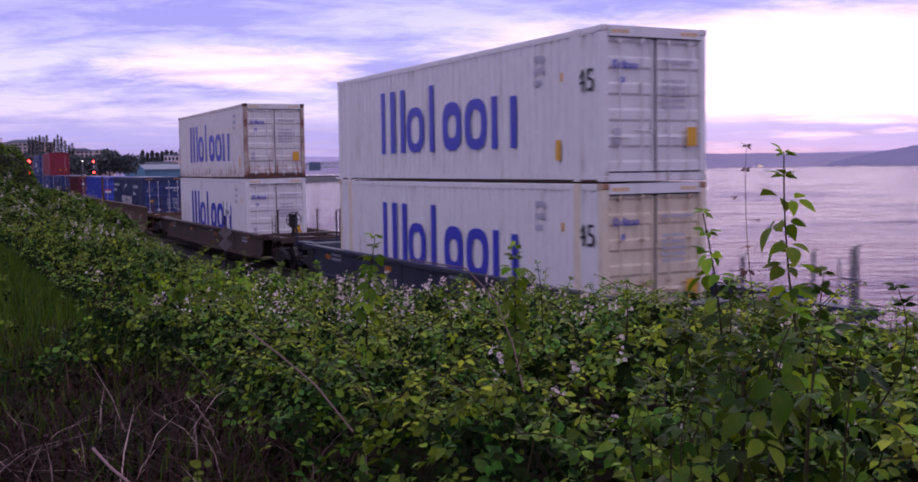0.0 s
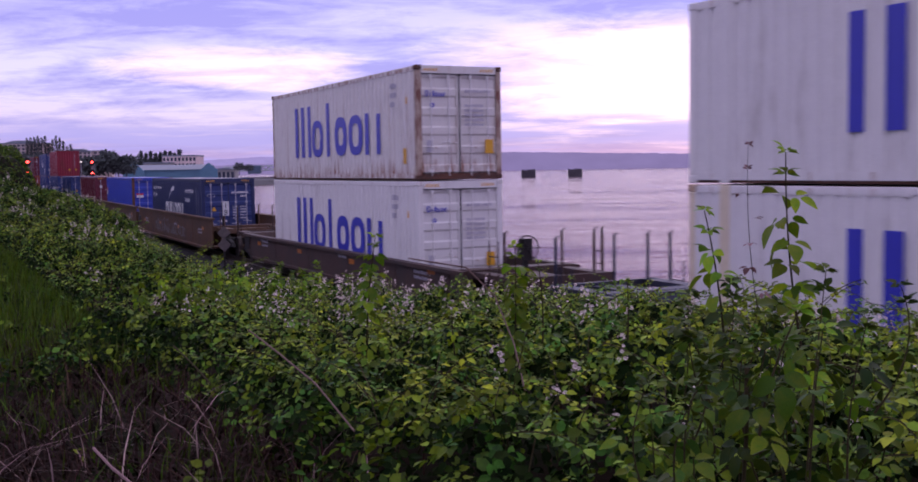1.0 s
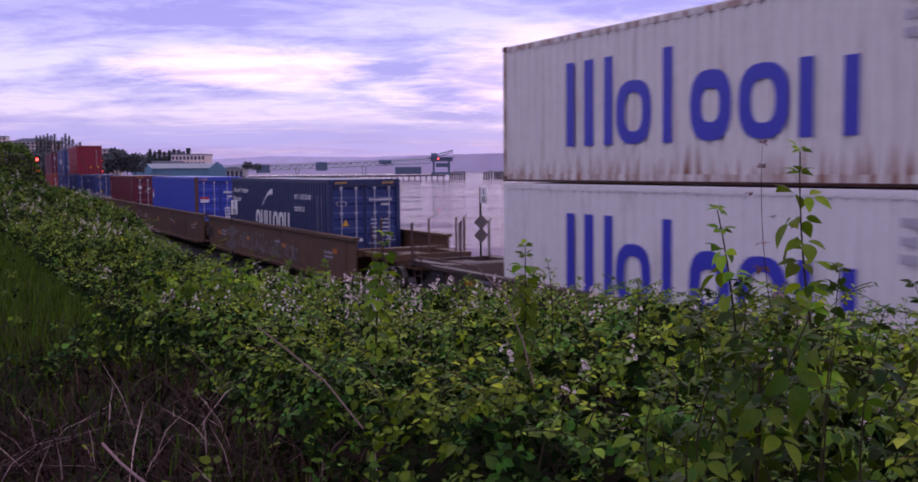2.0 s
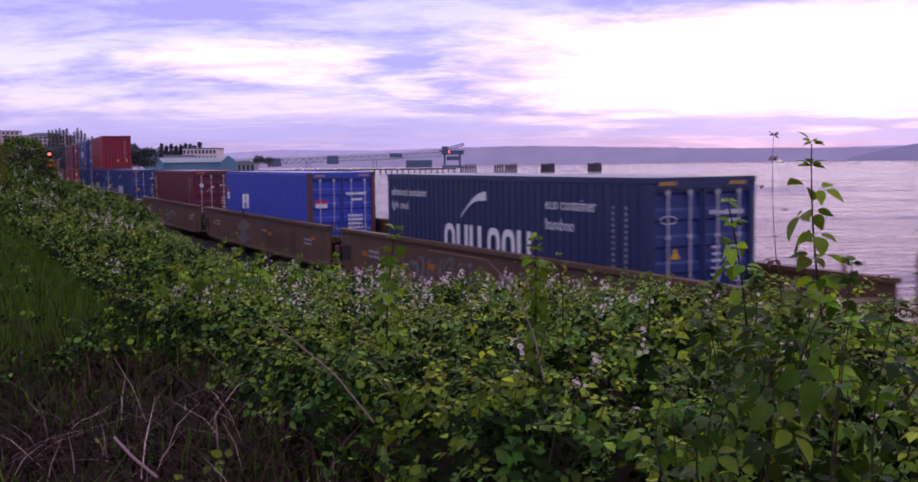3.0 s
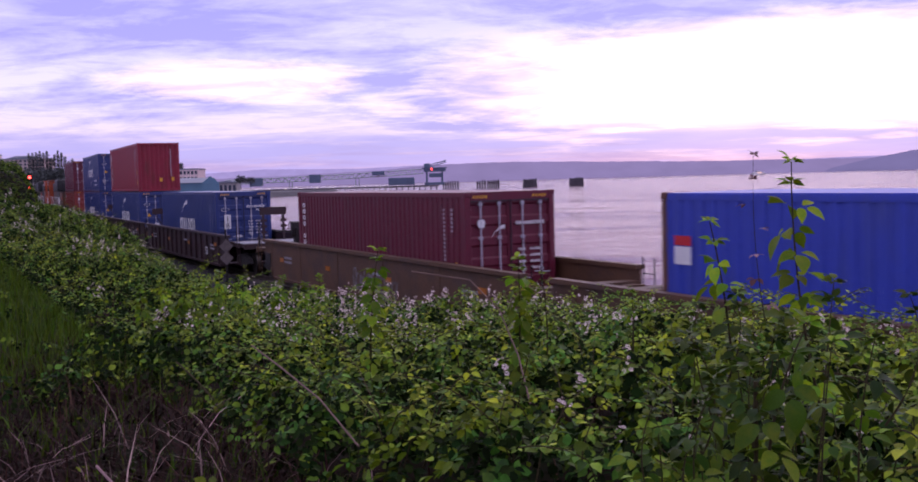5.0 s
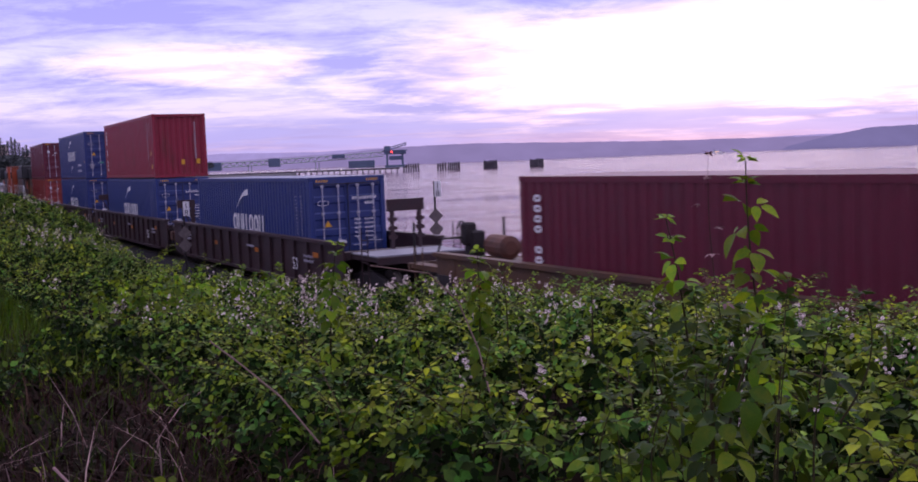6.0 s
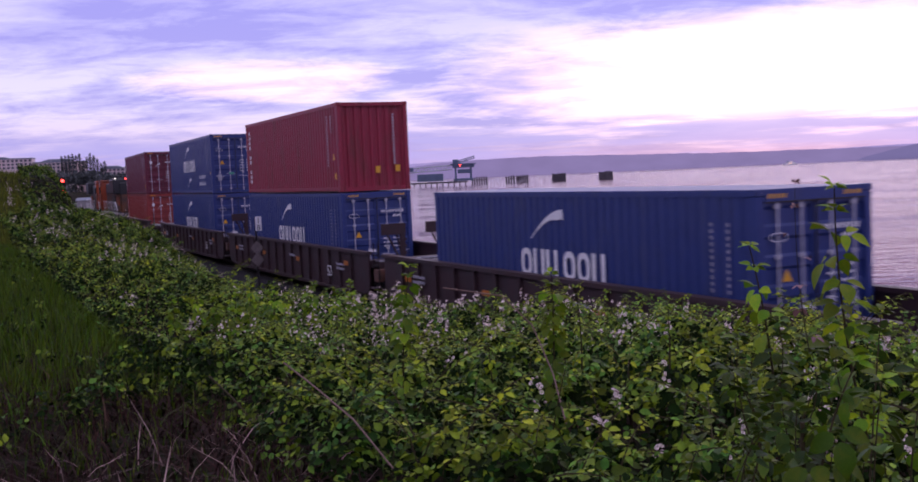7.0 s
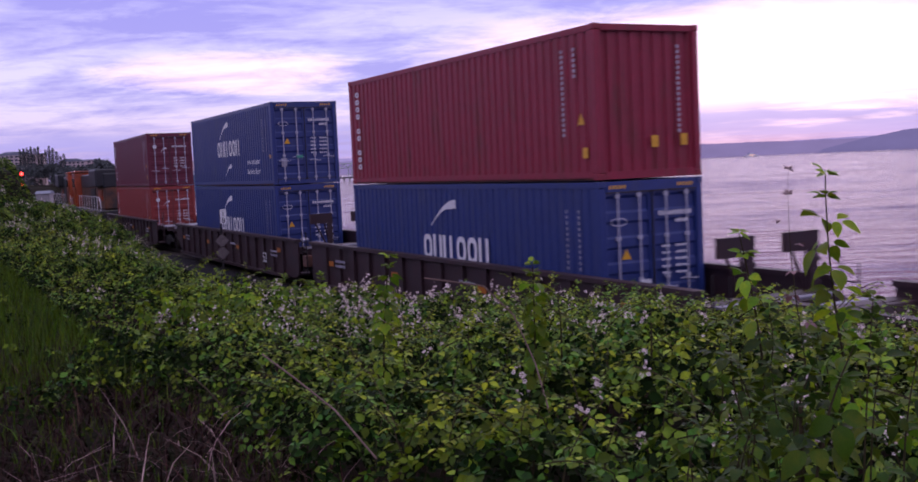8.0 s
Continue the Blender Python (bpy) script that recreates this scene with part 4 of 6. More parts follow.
def blue_marked(ob, length=12.192):
    hl = length / 2
    part("emblem", plate(fresh(), 0, 0.42, 0, 0.16), M["mark_red"], ob, "red flag-like emblem", on_side(hl - 0.35, 2.02))
    part("emblem", plate(fresh(), 0, 0.42, 0, 0.30), M["mark_white"], ob, "white emblem field", on_side(hl - 0.35, 1.70))
    e = -hl - 0.006
    part("emblem", plate(fresh(), 0, 0.42, 0, 0.10), M["mark_red"], ob, "red emblem bar", on_end(-0.98, 1.83, e))
    part("company_mark", plate(fresh(), 0, 0.42, 0, 0.14), M["mark_white"], ob, "white company mark", on_end(-0.98, 1.67, e))
    bm = fresh()
    bars(bm, 0, 0.75, 0, 0.1, 8, 4)
    bars(bm, 0.2, 0.6, -0.2, -0.1, 4, 5)
    for i in range(5):
        bars(bm, 0.05, 0.6, -0.75 - 0.14 * i, -0.67 - 0.14 * i, 6, i)
    part("stencil", bm, M["mark_white"], ob, "white stencilled data on door", on_end(0.14, 2.10, e))


# ---- well cars ----
def truck(parent, y, wheel_r=0.42):
    """A freight bogie under a car end."""
    frame_me = shared("bogie_frame", lambda: soften(prism(fresh(), ((-1.15, 0.42), (-0.95, 0.62), (-0.45, 0.72), (0.45, 0.72), (0.95, 0.62), (1.15, 0.42), (0.75, 0.42), (0.4, 0.24), (-0.4, 0.24), (-0.75, 0.42)), "x", -0.08, 0.08), 0.02), M["iron"])
    wheel_me = shared("wheel", lambda: tube(tube(fresh(), ((-0.07, 0, 0), (-0.045, 0, 0)), 0.46, 20), ((-0.05, 0, 0), (0.07, 0, 0)), wheel_r, 20), M["wheel"])
    bog = part("bogie", shared("bolster", lambda: soften(box(fresh(), -1.0, 1.0, -0.22, 0.22, 0.45, 0.75), 0.03), M["iron"]), None, parent, place=pose(0, y, 0))
    for sx in (-1, 1):
        part("side_frame", frame_me, None, bog, place=pose(sx * 1.0, 0, 0))
        for sy in (-0.89, 0.89):
            part("wheel", wheel_me, None, bog, place=pose(sx * 0.76, sy, 0.42, 0, 0, 0 if sx > 0 else 180))


def ladder(parent, x, y, z0, z1, mat):
    def make():
        bm = fresh()
        for k in (-0.2, 0.2):
            tube(bm, ((0, k, z0), (0, k, z1)), 0.016, 5)
        n = max(2, int((z1 - z0) / 0.32))
        for i in range(n):
            z = z0 + 0.1 + i * (z1 - z0 - 0.15) / n
            tube(bm, ((0, -0.2, z), (0, 0.2, z)), 0.014, 5)
        return bm
    part("ladder", shared("ladder:%.2f:%.2f" % (z0, z1), make, mat), None, parent, place=pose(x, y, 0))


def well_car(label, paint, ribs=False, near_end="joint", far_end="joint", stand=False, brake=False, graffiti=None, number=None, tall_rig=False, gear=False):
    """One unit of a container well car on the rails; its middle at the origin."""
    ob = thing("well_car", label, "rail car", "well cars of the train")
    mat = M[paint]
    half = 8.25
    top, low = {"well_tan": (1.50, 0.27), "well_plum": (1.42, 0.22)}.get(paint, (1.13, 0.36))

    def sill(low_y, high_y):
        bm = fresh()
        foot = {"joint": ((half + 0.9, low + 0.16), (half + 0.62, low)), "coupler": ((half + 0.9, top - 0.42), (half + 0.05, low))}
        foot["upright"] = foot["joint"]
        tail = [(y, z) for y, z in foot[high_y]] + [(-y, z) for y, z in foot[low_y][::-1]]
        prism(bm, ((-half - 0.9, top), (half + 0.9, top), *tail), "x", -0.03, 0.03)
        box(bm, -0.13, 0.10, -half - 0.9, half + 0.9, top - 0.02, top + 0.07)
        box(bm, -0.12, 0.09, -half + 0.25, half - 0.25, low - 0.05, low + 0.03)
        return bm
    for sx in (-1, 1):
        s = part("side_sill", shared("side_sill:%s:%s" % (("upright", far_end) if sx < 0 else (far_end, "upright")), (lambda: sill("upright", far_end)) if sx < 0 else (lambda: sill(far_end, "upright")), mat), None, ob, place=pose(sx * 1.47, 0, 0, 0, 0, 0 if sx < 0 else 180))
        if ribs:
            rib = shared("rib", lambda: box(fresh(), -0.115, -0.03, -0.05, 0.05, low + 0.04, top - 0.03), mat)
            for i in range(15):
                part("rib", rib, None, s, place=pose(0, -7.7 + i * 1.1, 0))
        for i, y in enumerate((-7.4, 7.2, -2.1, 2.6)):
            part("reflector", shared("reflector", lambda: box(fresh(), -0.008, 0.0, -0.20, 0.20, -0.07, 0.07), M["reflector"]), None, s, "orange reflector strip", pose(-0.132 if ribs else -0.034, y, 0.92 + 0.15 * (i == 0)))
        if not ribs:
            # stiffening seams and a row of rivet plates break up the plain side
            seam = shared("seam", lambda: box(fresh(), -0.042, -0.03, -0.035, 0.035, low + 0.035, top - 0.025), mat)
            for y in (-8.35, -5.2, -1.75, 1.75, 5.2, 8.35):
                part("seam", seam, None, s, place=pose(0, y, 0))
            part("corner_plate", shared("corner_plate", lambda: soften(box(fresh(), -0.055, -0.031, 0.0, 0.62, 0.62, top - 0.05), 0.008), M["iron"]), None, s, "dark plate at the car's corner", pose(0, half + 0.22 if sx < 0 else -half - 0.84, 0))
    part("well_floor", shared("well_floor", lambda: box(fresh(), -1.25, 1.25, -half + 0.1, half - 0.1, 0.20, 0.27), mat), None, ob)
    for i in range(5):
        part("cross_bearer", shared("cross_bearer", lambda: box(fresh(), -1.42, 1.42, -0.25, 0.25, 0.272, 0.33), mat), None, ob, place=pose(0, -6.1 + 3.05 * i, 0))
    for sy, kind in ((-1, near_end), (1, far_end)):
        e = 9.45 if kind == "joint" else 10.9
        head = shared("end_bulkhead", lambda: soften(prism(fresh(), ((-0.05, 0.35), (0.05, 0.35), (0.62, 1.10), (0.62, 1.22), (0.4, 1.22)), "x", -1.4, 1.4), 0.01), mat)
        part("end_bulkhead", head, None, ob, place=pose(0, sy * half, 0, 0, 0, 0 if sy > 0 else 180))
        def deck():
            bm = fresh()
            box(bm, -1.43, 1.43, half + 0.58, half + 0.95, 1.02, 1.23)
            box(bm, -1.28, -0.95, half + 0.951, e - 0.02, 1.06, 1.18)
            box(bm, 0.95, 1.28, half + 0.951, e - 0.02, 1.06, 1.18)
            box(bm, -0.35, 0.35, half + 0.951, e, 0.72, 1.12)
            box(bm, -1.3, 1.3, e - 0.015, e + 0.10, 1.0, 1.19)
            return bm
        part("end_platform", shared("end_platform:%s" % kind, deck, mat), None, ob, place=pose(0, 0, 0, 0, 0, 0 if sy > 0 else 180))
        if kind == "coupler":
            truck(ob, sy * 9.75)
            part("coupler", shared("coupler", lambda: soften(box(box(fresh(), -0.09, 0.09, 10.9, 11.5, 0.78, 0.98), -0.16, 0.16, 11.5, 11.72, 0.72, 1.04), 0.02), M["iron"]), None, ob, place=pose(0, 0, 0, 0, 0, 0 if sy > 0 else 180))
            for x in (-1.36, 1.36):
                ladder(ob, x, sy * 10.3, 0.35, 1.95 if sy < 0 else 1.6, mat)
            if stand:
                pole = shared("end_post", lambda: tube(fresh(), ((0, 0, 1.1), (0, 0, 2.15), (0.08, 0, 2.19)), [0.03, 0.03, 0.02], 6), mat)
                for x, y in ((-1.33, 10.72), (0.1, 10.75), (0.95, 10.75), (1.33, 10.5)):
                    part("end_post", pole, None, ob, place=pose(x, sy * y, 0))
            if brake and sy < 0:
                def wheel():
                    bm = fresh()
                    tube(bm, [(0.27 * math.cos(a), 0, 0.27 * math.sin(a)) for a in (2 * math.pi * i / 20 for i in range(21))], 0.016, 5)
                    for i in range(3):
                        a = math.pi * i / 3
                        tube(bm, ((0.26 * math.cos(a), 0, 0.26 * math.sin(a)), (-0.26 * math.cos(a), 0, -0.26 * math.sin(a))), 0.012, 4)
                    box(bm, -0.14, 0.14, 0.02, 0.16, -0.25, 0.2)
                    box(bm, -0.05, 0.05, 0.05, 0.14, -0.85, -0.2)
                    return bm
                part("brake_wheel", shared("brake_wheel", wheel, M["iron"]), None, ob, "dark hand-brake wheel and gearbox", pose(-0.75, -10.7, 1.80))
        elif sy < 0:
            truck(ob, -9.75)
            for x in (-1.40, 1.40):
                ladder(ob, x, -9.55, 0.42, 1.75, M["iron"])
            part("brake_hose", shared("brake_hose", lambda: tube(fresh(), [(-1.2, -9.2 - 0.09 * i, 1.05 - 0.5 * math.sin(math.pi * i / 8)) for i in range(9)], 0.028, 6), M["dark"]), None, ob, "black rubber brake hose")
            part("valve_box", shared("valve_box", lambda: soften(box(fresh(), -1.42, -1.05, -9.72, -9.36, 0.62, 0.98), 0.02), M["rust"]), None, ob, "rusty valve box")
        if ribs:
            way = shared("walkway:%s" % kind, lambda: box(fresh(), -1.3, 1.3, half + 0.97, e - 0.03, 1.195, 1.225), M["deck_grey"])
            part("walkway", way, None, ob, "grey walkway grating", pose(0, 0, 0, 0, 0, 0 if sy > 0 else 180))
        if tall_rig and sy < 0 and kind == "coupler":
            def rig():
                bm = fresh()
                for x in (-0.42, 0.42):
                    box(bm, x - 0.045, x + 0.045, -0.05, 0.05, 1.1, 2.30)
                    for i in range(3):
                        box(bm, x - 0.13, x + 0.13, -0.055, -0.02, 1.5 + i * 0.24, 1.6 + i * 0.24)
                box(bm, -0.55, 0.55, -0.06, 0.06, 2.26, 2.58)
                return bm
            part("end_frame", shared("end_frame", rig, M["well_plum"]), None, ob, "plum upright end frame with crosspiece", pose(0.45, -half - 0.8, 0))
        elif tall_rig and sy < 0:
            def board():
                bm = fresh()
                box(bm, -0.38, 0.38, -0.05, 0.05, 1.95, 2.28)
                for x0, x1 in ((-0.2, 0.25), (0.1, 0.32)):
                    tube(bm, ((x0, 0, 1.96), (x1, 0.1, 1.1)), 0.03, 5)
                box(bm, 0.2, 0.36, -0.04, 0.04, 1.1, 1.96)
                for i in range(3):
                    box(bm, 0.17, 0.39, -0.06, -0.045, 1.35 + 0.2 * i, 1.43 + 0.2 * i)
                return bm
            for x in (-0.6, 0.85):
                part("end_board", shared("end_board", board, M["well_plum"]), None, ob, "plum board on a braced upright", pose(x, -half - 0.75, 0))
        if gear and sy > 0:
            def tank():
                return tube(fresh(), ((-0.55, 0, 0), (-0.5, 0, 0), (0.5, 0, 0), (0.55, 0, 0)), [0.16, 0.27, 0.27, 0.16], 14)
            part("air_tank", shared("air_tank", tank, M["rust"]), None, ob, "rusty air reservoir", pose(0.35, 9.35, 1.55, 0, 0, 80))
            def valve():
                bm = soften(box(box(fresh(), -0.2, 0.2, -0.2, 0.2, 1.2, 1.9), -0.32, 0.0, -0.14, 0.14, 1.55, 2.1), 0.05)
                tube(bm, ((-0.35, 0, 1.75), (-0.9, 0.0, 1.75), (-0.9, 0.3, 1.3)), 0.03, 5)
                tube(bm, ((0.2, 0, 1.4), (0.2, -1.4, 1.4)), 0.03, 5)
                tube(bm, [(-0.34 + 0.0 * i, 0.24 * math.cos(q), 1.9 + 0.24 * math.sin(q)) for i, q in enumerate(2 * math.pi * k / 16 for k in range(17))], 0.018, 5)
                return bm
            part("brake_gear", shared("brake_gear", valve, M["iron"]), None, ob, "dark brake valve and hand wheel", pose(0.2, 10.35, 0))
            for x in (-1.25, 1.25):
                part("end_post", shared("gear_post", lambda: tube(fresh(), ((0, 0, 1.1), (0, 0, 2.15)), 0.03, 6), M["iron"]), None, ob, place=pose(x, 10.7, 0))
    if graffiti:
        seed, y0, y1, tint = graffiti
        r = random.Random(seed)
        bm = fresh()
        x = 0.0
        while x < y1 - y0:
            w, h = r.uniform(0.25, 0.6), r.uniform(0.35, 0.7)
            z = r.uniform(-0.05, 0.1)
            ring(bm, x, x + w, z, z + h, r.uniform(0.06, 0.12), r.uniform(0.05, 0.1), 9, r.uniform(0, 2), r.uniform(4.5, 6.1))
            if r.random() < 0.6:
                prism(bm, ((x + w * 0.4, z - 0.05), (x + w * 0.55, z - 0.05), (x + w * 0.9, z + h), (x + w * 0.7, z + h)), "z", -0.002, 0.002)
            x += w * 0.75
        part("graffiti", bm, M[tint], ob, "faded pale graffiti scrawl", on_side(-y0, 0.47, -1.505))
    if number:
        part("number", letters(number, 0.5, M["mark_white"]), None, ob, "white unit number %s" % number, on_side(-5.4, 0.55, -1.59 if ribs else -1.505))
    for i, (y, z) in enumerate(((-6.9, 0.98), (-6.9, 0.84), (1.0, 0.98), (6.4, 0.96), (6.4, 0.82))):
        part("stencil", shared("stencil_row:%d" % i, lambda: bars(fresh(), 0, 0.8, 0, 0.08, 7, i), M["mark_grey"]), None, ob, "small pale stencil bars", on_side(-y, z, -1.594 if ribs else -1.506))
    return ob


LOW, HIGH = 0.333, 3.258
TRAIN = []


def ride(ob, a, z=0.0):
    TRAIN.append((ob, a, z))
    ob.matrix_basis = ride_rows(a, z=z)[0][1]
    return ob


def build_train():
    # single and articulated well cars, nearest first
    ride(well_car("weathered navy-blue well car on the rails", "well_navy", far_end="coupler"), -0.5)
    ride(well_car("weathered navy-blue well car carrying two white containers", "well_navy", near_end="coupler", far_end="coupler", stand=True), 22.93)
    ride(well_car("dark rusty-brown well car carrying two white containers", "well_brown", near_end="coupler", far_end="coupler", stand=True, brake=True), 46.38)
    ride(well_car("brown well car unit with grey graffiti under a navy container", "well_tan", near_end="coupler", stand=True, graffiti=(3, -4.0, 3.5, "scrawl")), 69.87)
    ride(well_car("brown well car unit with orange patches under a blue container", "well_tan", graffiti=(5, 1.0, 5.0, "well_brown")), 89.27)
    ride(well_car("tan-brown well car unit with graffiti under a maroon container", "well_tan", far_end="coupler", graffiti=(8, -0.5, 2.5, "scrawl"), gear=True), 108.70)
    ride(well_car("plum-brown ribbed well car unit under a navy container", "well_plum", ribs=True, near_end="coupler", number="53", tall_rig=True), 132.34)
    ride(well_car("plum-brown ribbed well car unit under stacked red and navy containers", "well_plum", ribs=True, number="53", tall_rig=True), 151.94)
    ride(well_car("plum-brown ribbed well car unit under two stacked navy containers", "well_plum", ribs=True, far_end="coupler", number="53", tall_rig=True), 171.61)
    ride(well_car("plum-brown well car under stacked maroon and orange-red containers", "well_plum", ribs=True, near_end="coupler", far_end="coupler"), 195.06)

    for z, label, dr in ((HIGH, "clean white 45-foot container stacked on another", "white"), (LOW, "white 45-foot container with yellowed rust-streaked doors", "cream")):
        c = container(label, "white", 13.716, frame_paint="white" if z == HIGH else "cream", door_paint=dr, rods="white" if z == HIGH else "cream")
        white_marked(c, 13.716, True)
        for sx in (-1, 1):
            for y in (-6.0, 6.0):
                part("stacking_post", shared("stacking_post:%s" % (z == HIGH), lambda: soften(box(fresh(), -0.012, 0.03, -0.11, 0.11, 0.0, TALL), 0.008), M["white" if z == HIGH else "cream"]), None, c, "stout post at the forty-foot point", pose(sx * (WIDE - 0.0), y, 0, 0, 0, 0 if sx < 0 else 180))
        ride(c, 22.93, z)
    c = container("rust-streaked white container with rust-worn frame, stacked", "white_rusty", frame_paint="frame_rust", door_paint="white_rusty", rods="white")
    white_marked(c, 12.192)
    ride(c, 46.38, HIGH)
    c = container("clean white container sunk in a brown well car", "white", rods="white")
    white_marked(c, 12.192)
    ride(c, 46.38, LOW)
    # lighter navy on the doors: the end's brighter light put into its paint
    c = container("dark navy container with white lettering in a well car", "navy", door_paint="navy_light")
    navy_marked(c, "words")
    ride(c, 69.87, LOW)
    c = container("bright blue container with rusty end posts and small emblem", "blue", frame_paint="rust", door_paint="blue")
    blue_marked(c)
    ride(c, 89.27, LOW)
    c = container("maroon container with upright white mark in a well car", "maroon")
    red_marked(c, "doors")
    ride(c, 108.70, LOW)
    for a, z, v, label in ((132.34, LOW, "low", "navy container with white arc emblem, single height"), (151.94, LOW, "low", "navy container with white arc emblem under a red one"),
                           (171.61, LOW, "low", "navy container with white arc emblem under a twin"), (171.61, HIGH, "eco", "navy container with white lettering stacked on a twin")):
        c = container(label, "navy_light", group="navy containers with arc emblem")
        navy_marked(c, v)
        ride(c, a, z)
    c = container("oxide-red container with blank corrugated end, stacked on navy", "red", end="blank")
    red_marked(c, "blank")
    ride(c, 151.94, HIGH)
    c = container("maroon container stacked on an orange-red one", "maroon")
    red_marked(c, "doors")
    ride(c, 195.06, HIGH)
    c = container("orange-red container in a well car behind the locomotive", "orange_red")
    red_marked(c, "doors")
    ride(c, 195.06, LOW)


build_train()

# ---- bramble bank and grass ----
RNG = np.random.RandomState(11)


def ripple(x, y, seed=0.0):
    """Smooth uneven heights, about -1 to 1."""
    v = 0
    for k, (f, a) in enumerate(((0.9, 0.5), (1.9, 0.3), (4.1, 0.2))):
        v = v + a * np.sin(f * x + 1.7 * k + seed) * np.cos(f * 1.13 * y - 2.3 * k + seed * 1.7)
        v = v + 0.5 * a * np.sin(f * 1.7 * (x + y) + seed + k)
    return v


def stuff(name, verts, tris, mat, label, category):
    me = bpy.data.meshes.new(name)
    me.vertices.add(len(verts))
    me.vertices.foreach_set("co", np.ascontiguousarray(verts, dtype=np.float32).ravel())
    n = len(tris)
    me.loops.add(n * 3)
    me.loops.foreach_set("vertex_index", np.ascontiguousarray(tris, dtype=np.int32).ravel())
    me.polygons.add(n)
    me.polygons.foreach_set("loop_start", np.arange(0, n * 3, 3, dtype=np.int32))
    me.update(calc_edges=True)
    me.validate()
    me.materials.append(mat)
    return tagged(new(name, me), label, category, kind="stuff")


LEAFLET = np.array(((0, 0, 0), (-0.30, 0.22, 0.06), (-0.33, 0.56, 0.05), (0, 1, -0.16), (0.33, 0.56, 0.05), (0.30, 0.22, 0.06), (0, 0.5, -0.05)), float)
LEAFLET_T = np.array(((0, 6, 1), (1, 6, 2), (2, 6, 3), (3, 6, 4), (4, 6, 5), (5, 6, 0)))


def frames(n, tilt, rng=RNG, lean=None):
    """n random turns: y along the leaf, z its upper side, tipped up to tilt from flat."""
    a = rng.uniform(0, 2 * math.pi, n)
    up = np.stack([rng.normal(0, tilt, n), rng.normal(0, tilt, n), np.ones(n)], -1)
    if lean is not None:
        up = up + lean
    up /= np.linalg.norm(up, axis=1, keepdims=True)
    y = np.stack([np.cos(a), np.sin(a), np.zeros(n)], -1)
    y = y - up * (y * up).sum(1, keepdims=True)
    y /= np.linalg.norm(y, axis=1, keepdims=True)
    return np.stack([np.cross(y, up), y, up], -1)


def scatter_pieces(points, turns, sizes, shape, tris):
    v = np.einsum("nij,kj->nki", turns, shape) * sizes[:, None, None] + points[:, None, :]
    t = tris[None] + (np.arange(len(points)) * len(shape))[:, None, None]
    return v.reshape(-1, 3), t.reshape(-1, 3)


def compound(spread=1.15):
    """Three leaflets on a short forked stalk, as one leaf."""
    vs, ts = [], []
    for i, (turn, size, off, tilt) in enumerate(((0, 0.80, 0.34, -0.15), (spread, 0.66, 0.16, 0.25), (-spread, 0.66, 0.16, -0.35))):
        c, s = math.cos(turn), math.sin(turn)
        v = LEAFLET * size
        v[:, 2] += v[:, 1] * tilt
        v[:, 1] += off
        v = np.stack([v[:, 0] * c - v[:, 1] * s, v[:, 0] * s + v[:, 1] * c, v[:, 2]], -1)
        vs.append(v)
        ts.append(LEAFLET_T + 7 * i)
    return np.concatenate(vs), np.concatenate(ts)


def clump(s, d, seed=4):
    """The growth gathers in rounded clumps: height over the mean, and the way out from each clump's middle."""
    cell = np.where(s > 30, 1.25, np.where(s > 14, 0.85, 0.62))
    u, v = s / cell, d / cell
    best = np.full(np.shape(s), 9.0)
    high, du, dv = np.zeros(np.shape(s)), np.zeros(np.shape(s)), np.zeros(np.shape(s))
    for i in (-1, 0, 1):
        for j in (-1, 0, 1):
            a, b = np.floor(u) + i, np.floor(v) + j
            h1 = np.mod(np.sin(a * 127.1 + b * 311.7 + seed) * 43758.55, 1.0)
            h2 = np.mod(np.sin(a * 269.5 + b * 183.3 + seed) * 12543.85, 1.0)
            h3 = np.mod(np.sin(a * 419.2 + b * 371.9 + seed) * 9321.27, 1.0)
            x, y = u - a - h1, v - b - h2
            r2 = (x * x + y * y) / (0.55 + 0.6 * h3)
            nearer = r2 < best
            best = np.where(nearer, r2, best)
            high = np.where(nearer, 0.14 + 0.22 * h3, high)
            du, dv = np.where(nearer, x, du), np.where(nearer, y, dv)
    h = bearing(s)
    out = np.stack([-np.sin(h) * du - np.cos(h) * dv, np.cos(h) * du - np.sin(h) * dv, 0 * du], -1)
    return cell / 0.62 * (high * (1 - np.clip(best, 0, 1.6)) - 0.10), out


def bank_points(n, s0, s1, d0, d1, deep, rng=RNG, bump=0.24):
    s, d = rng.uniform(s0, s1, n), rng.uniform(d0, d1, n)
    x, y = at_line(s, d)
    z = canopy_z(s, d) + 0.7 * bump * ripple(x, y) + clump(s, d)[0] - np.abs(rng.exponential(deep, n))
    return np.stack([x, y, z], -1), s, d


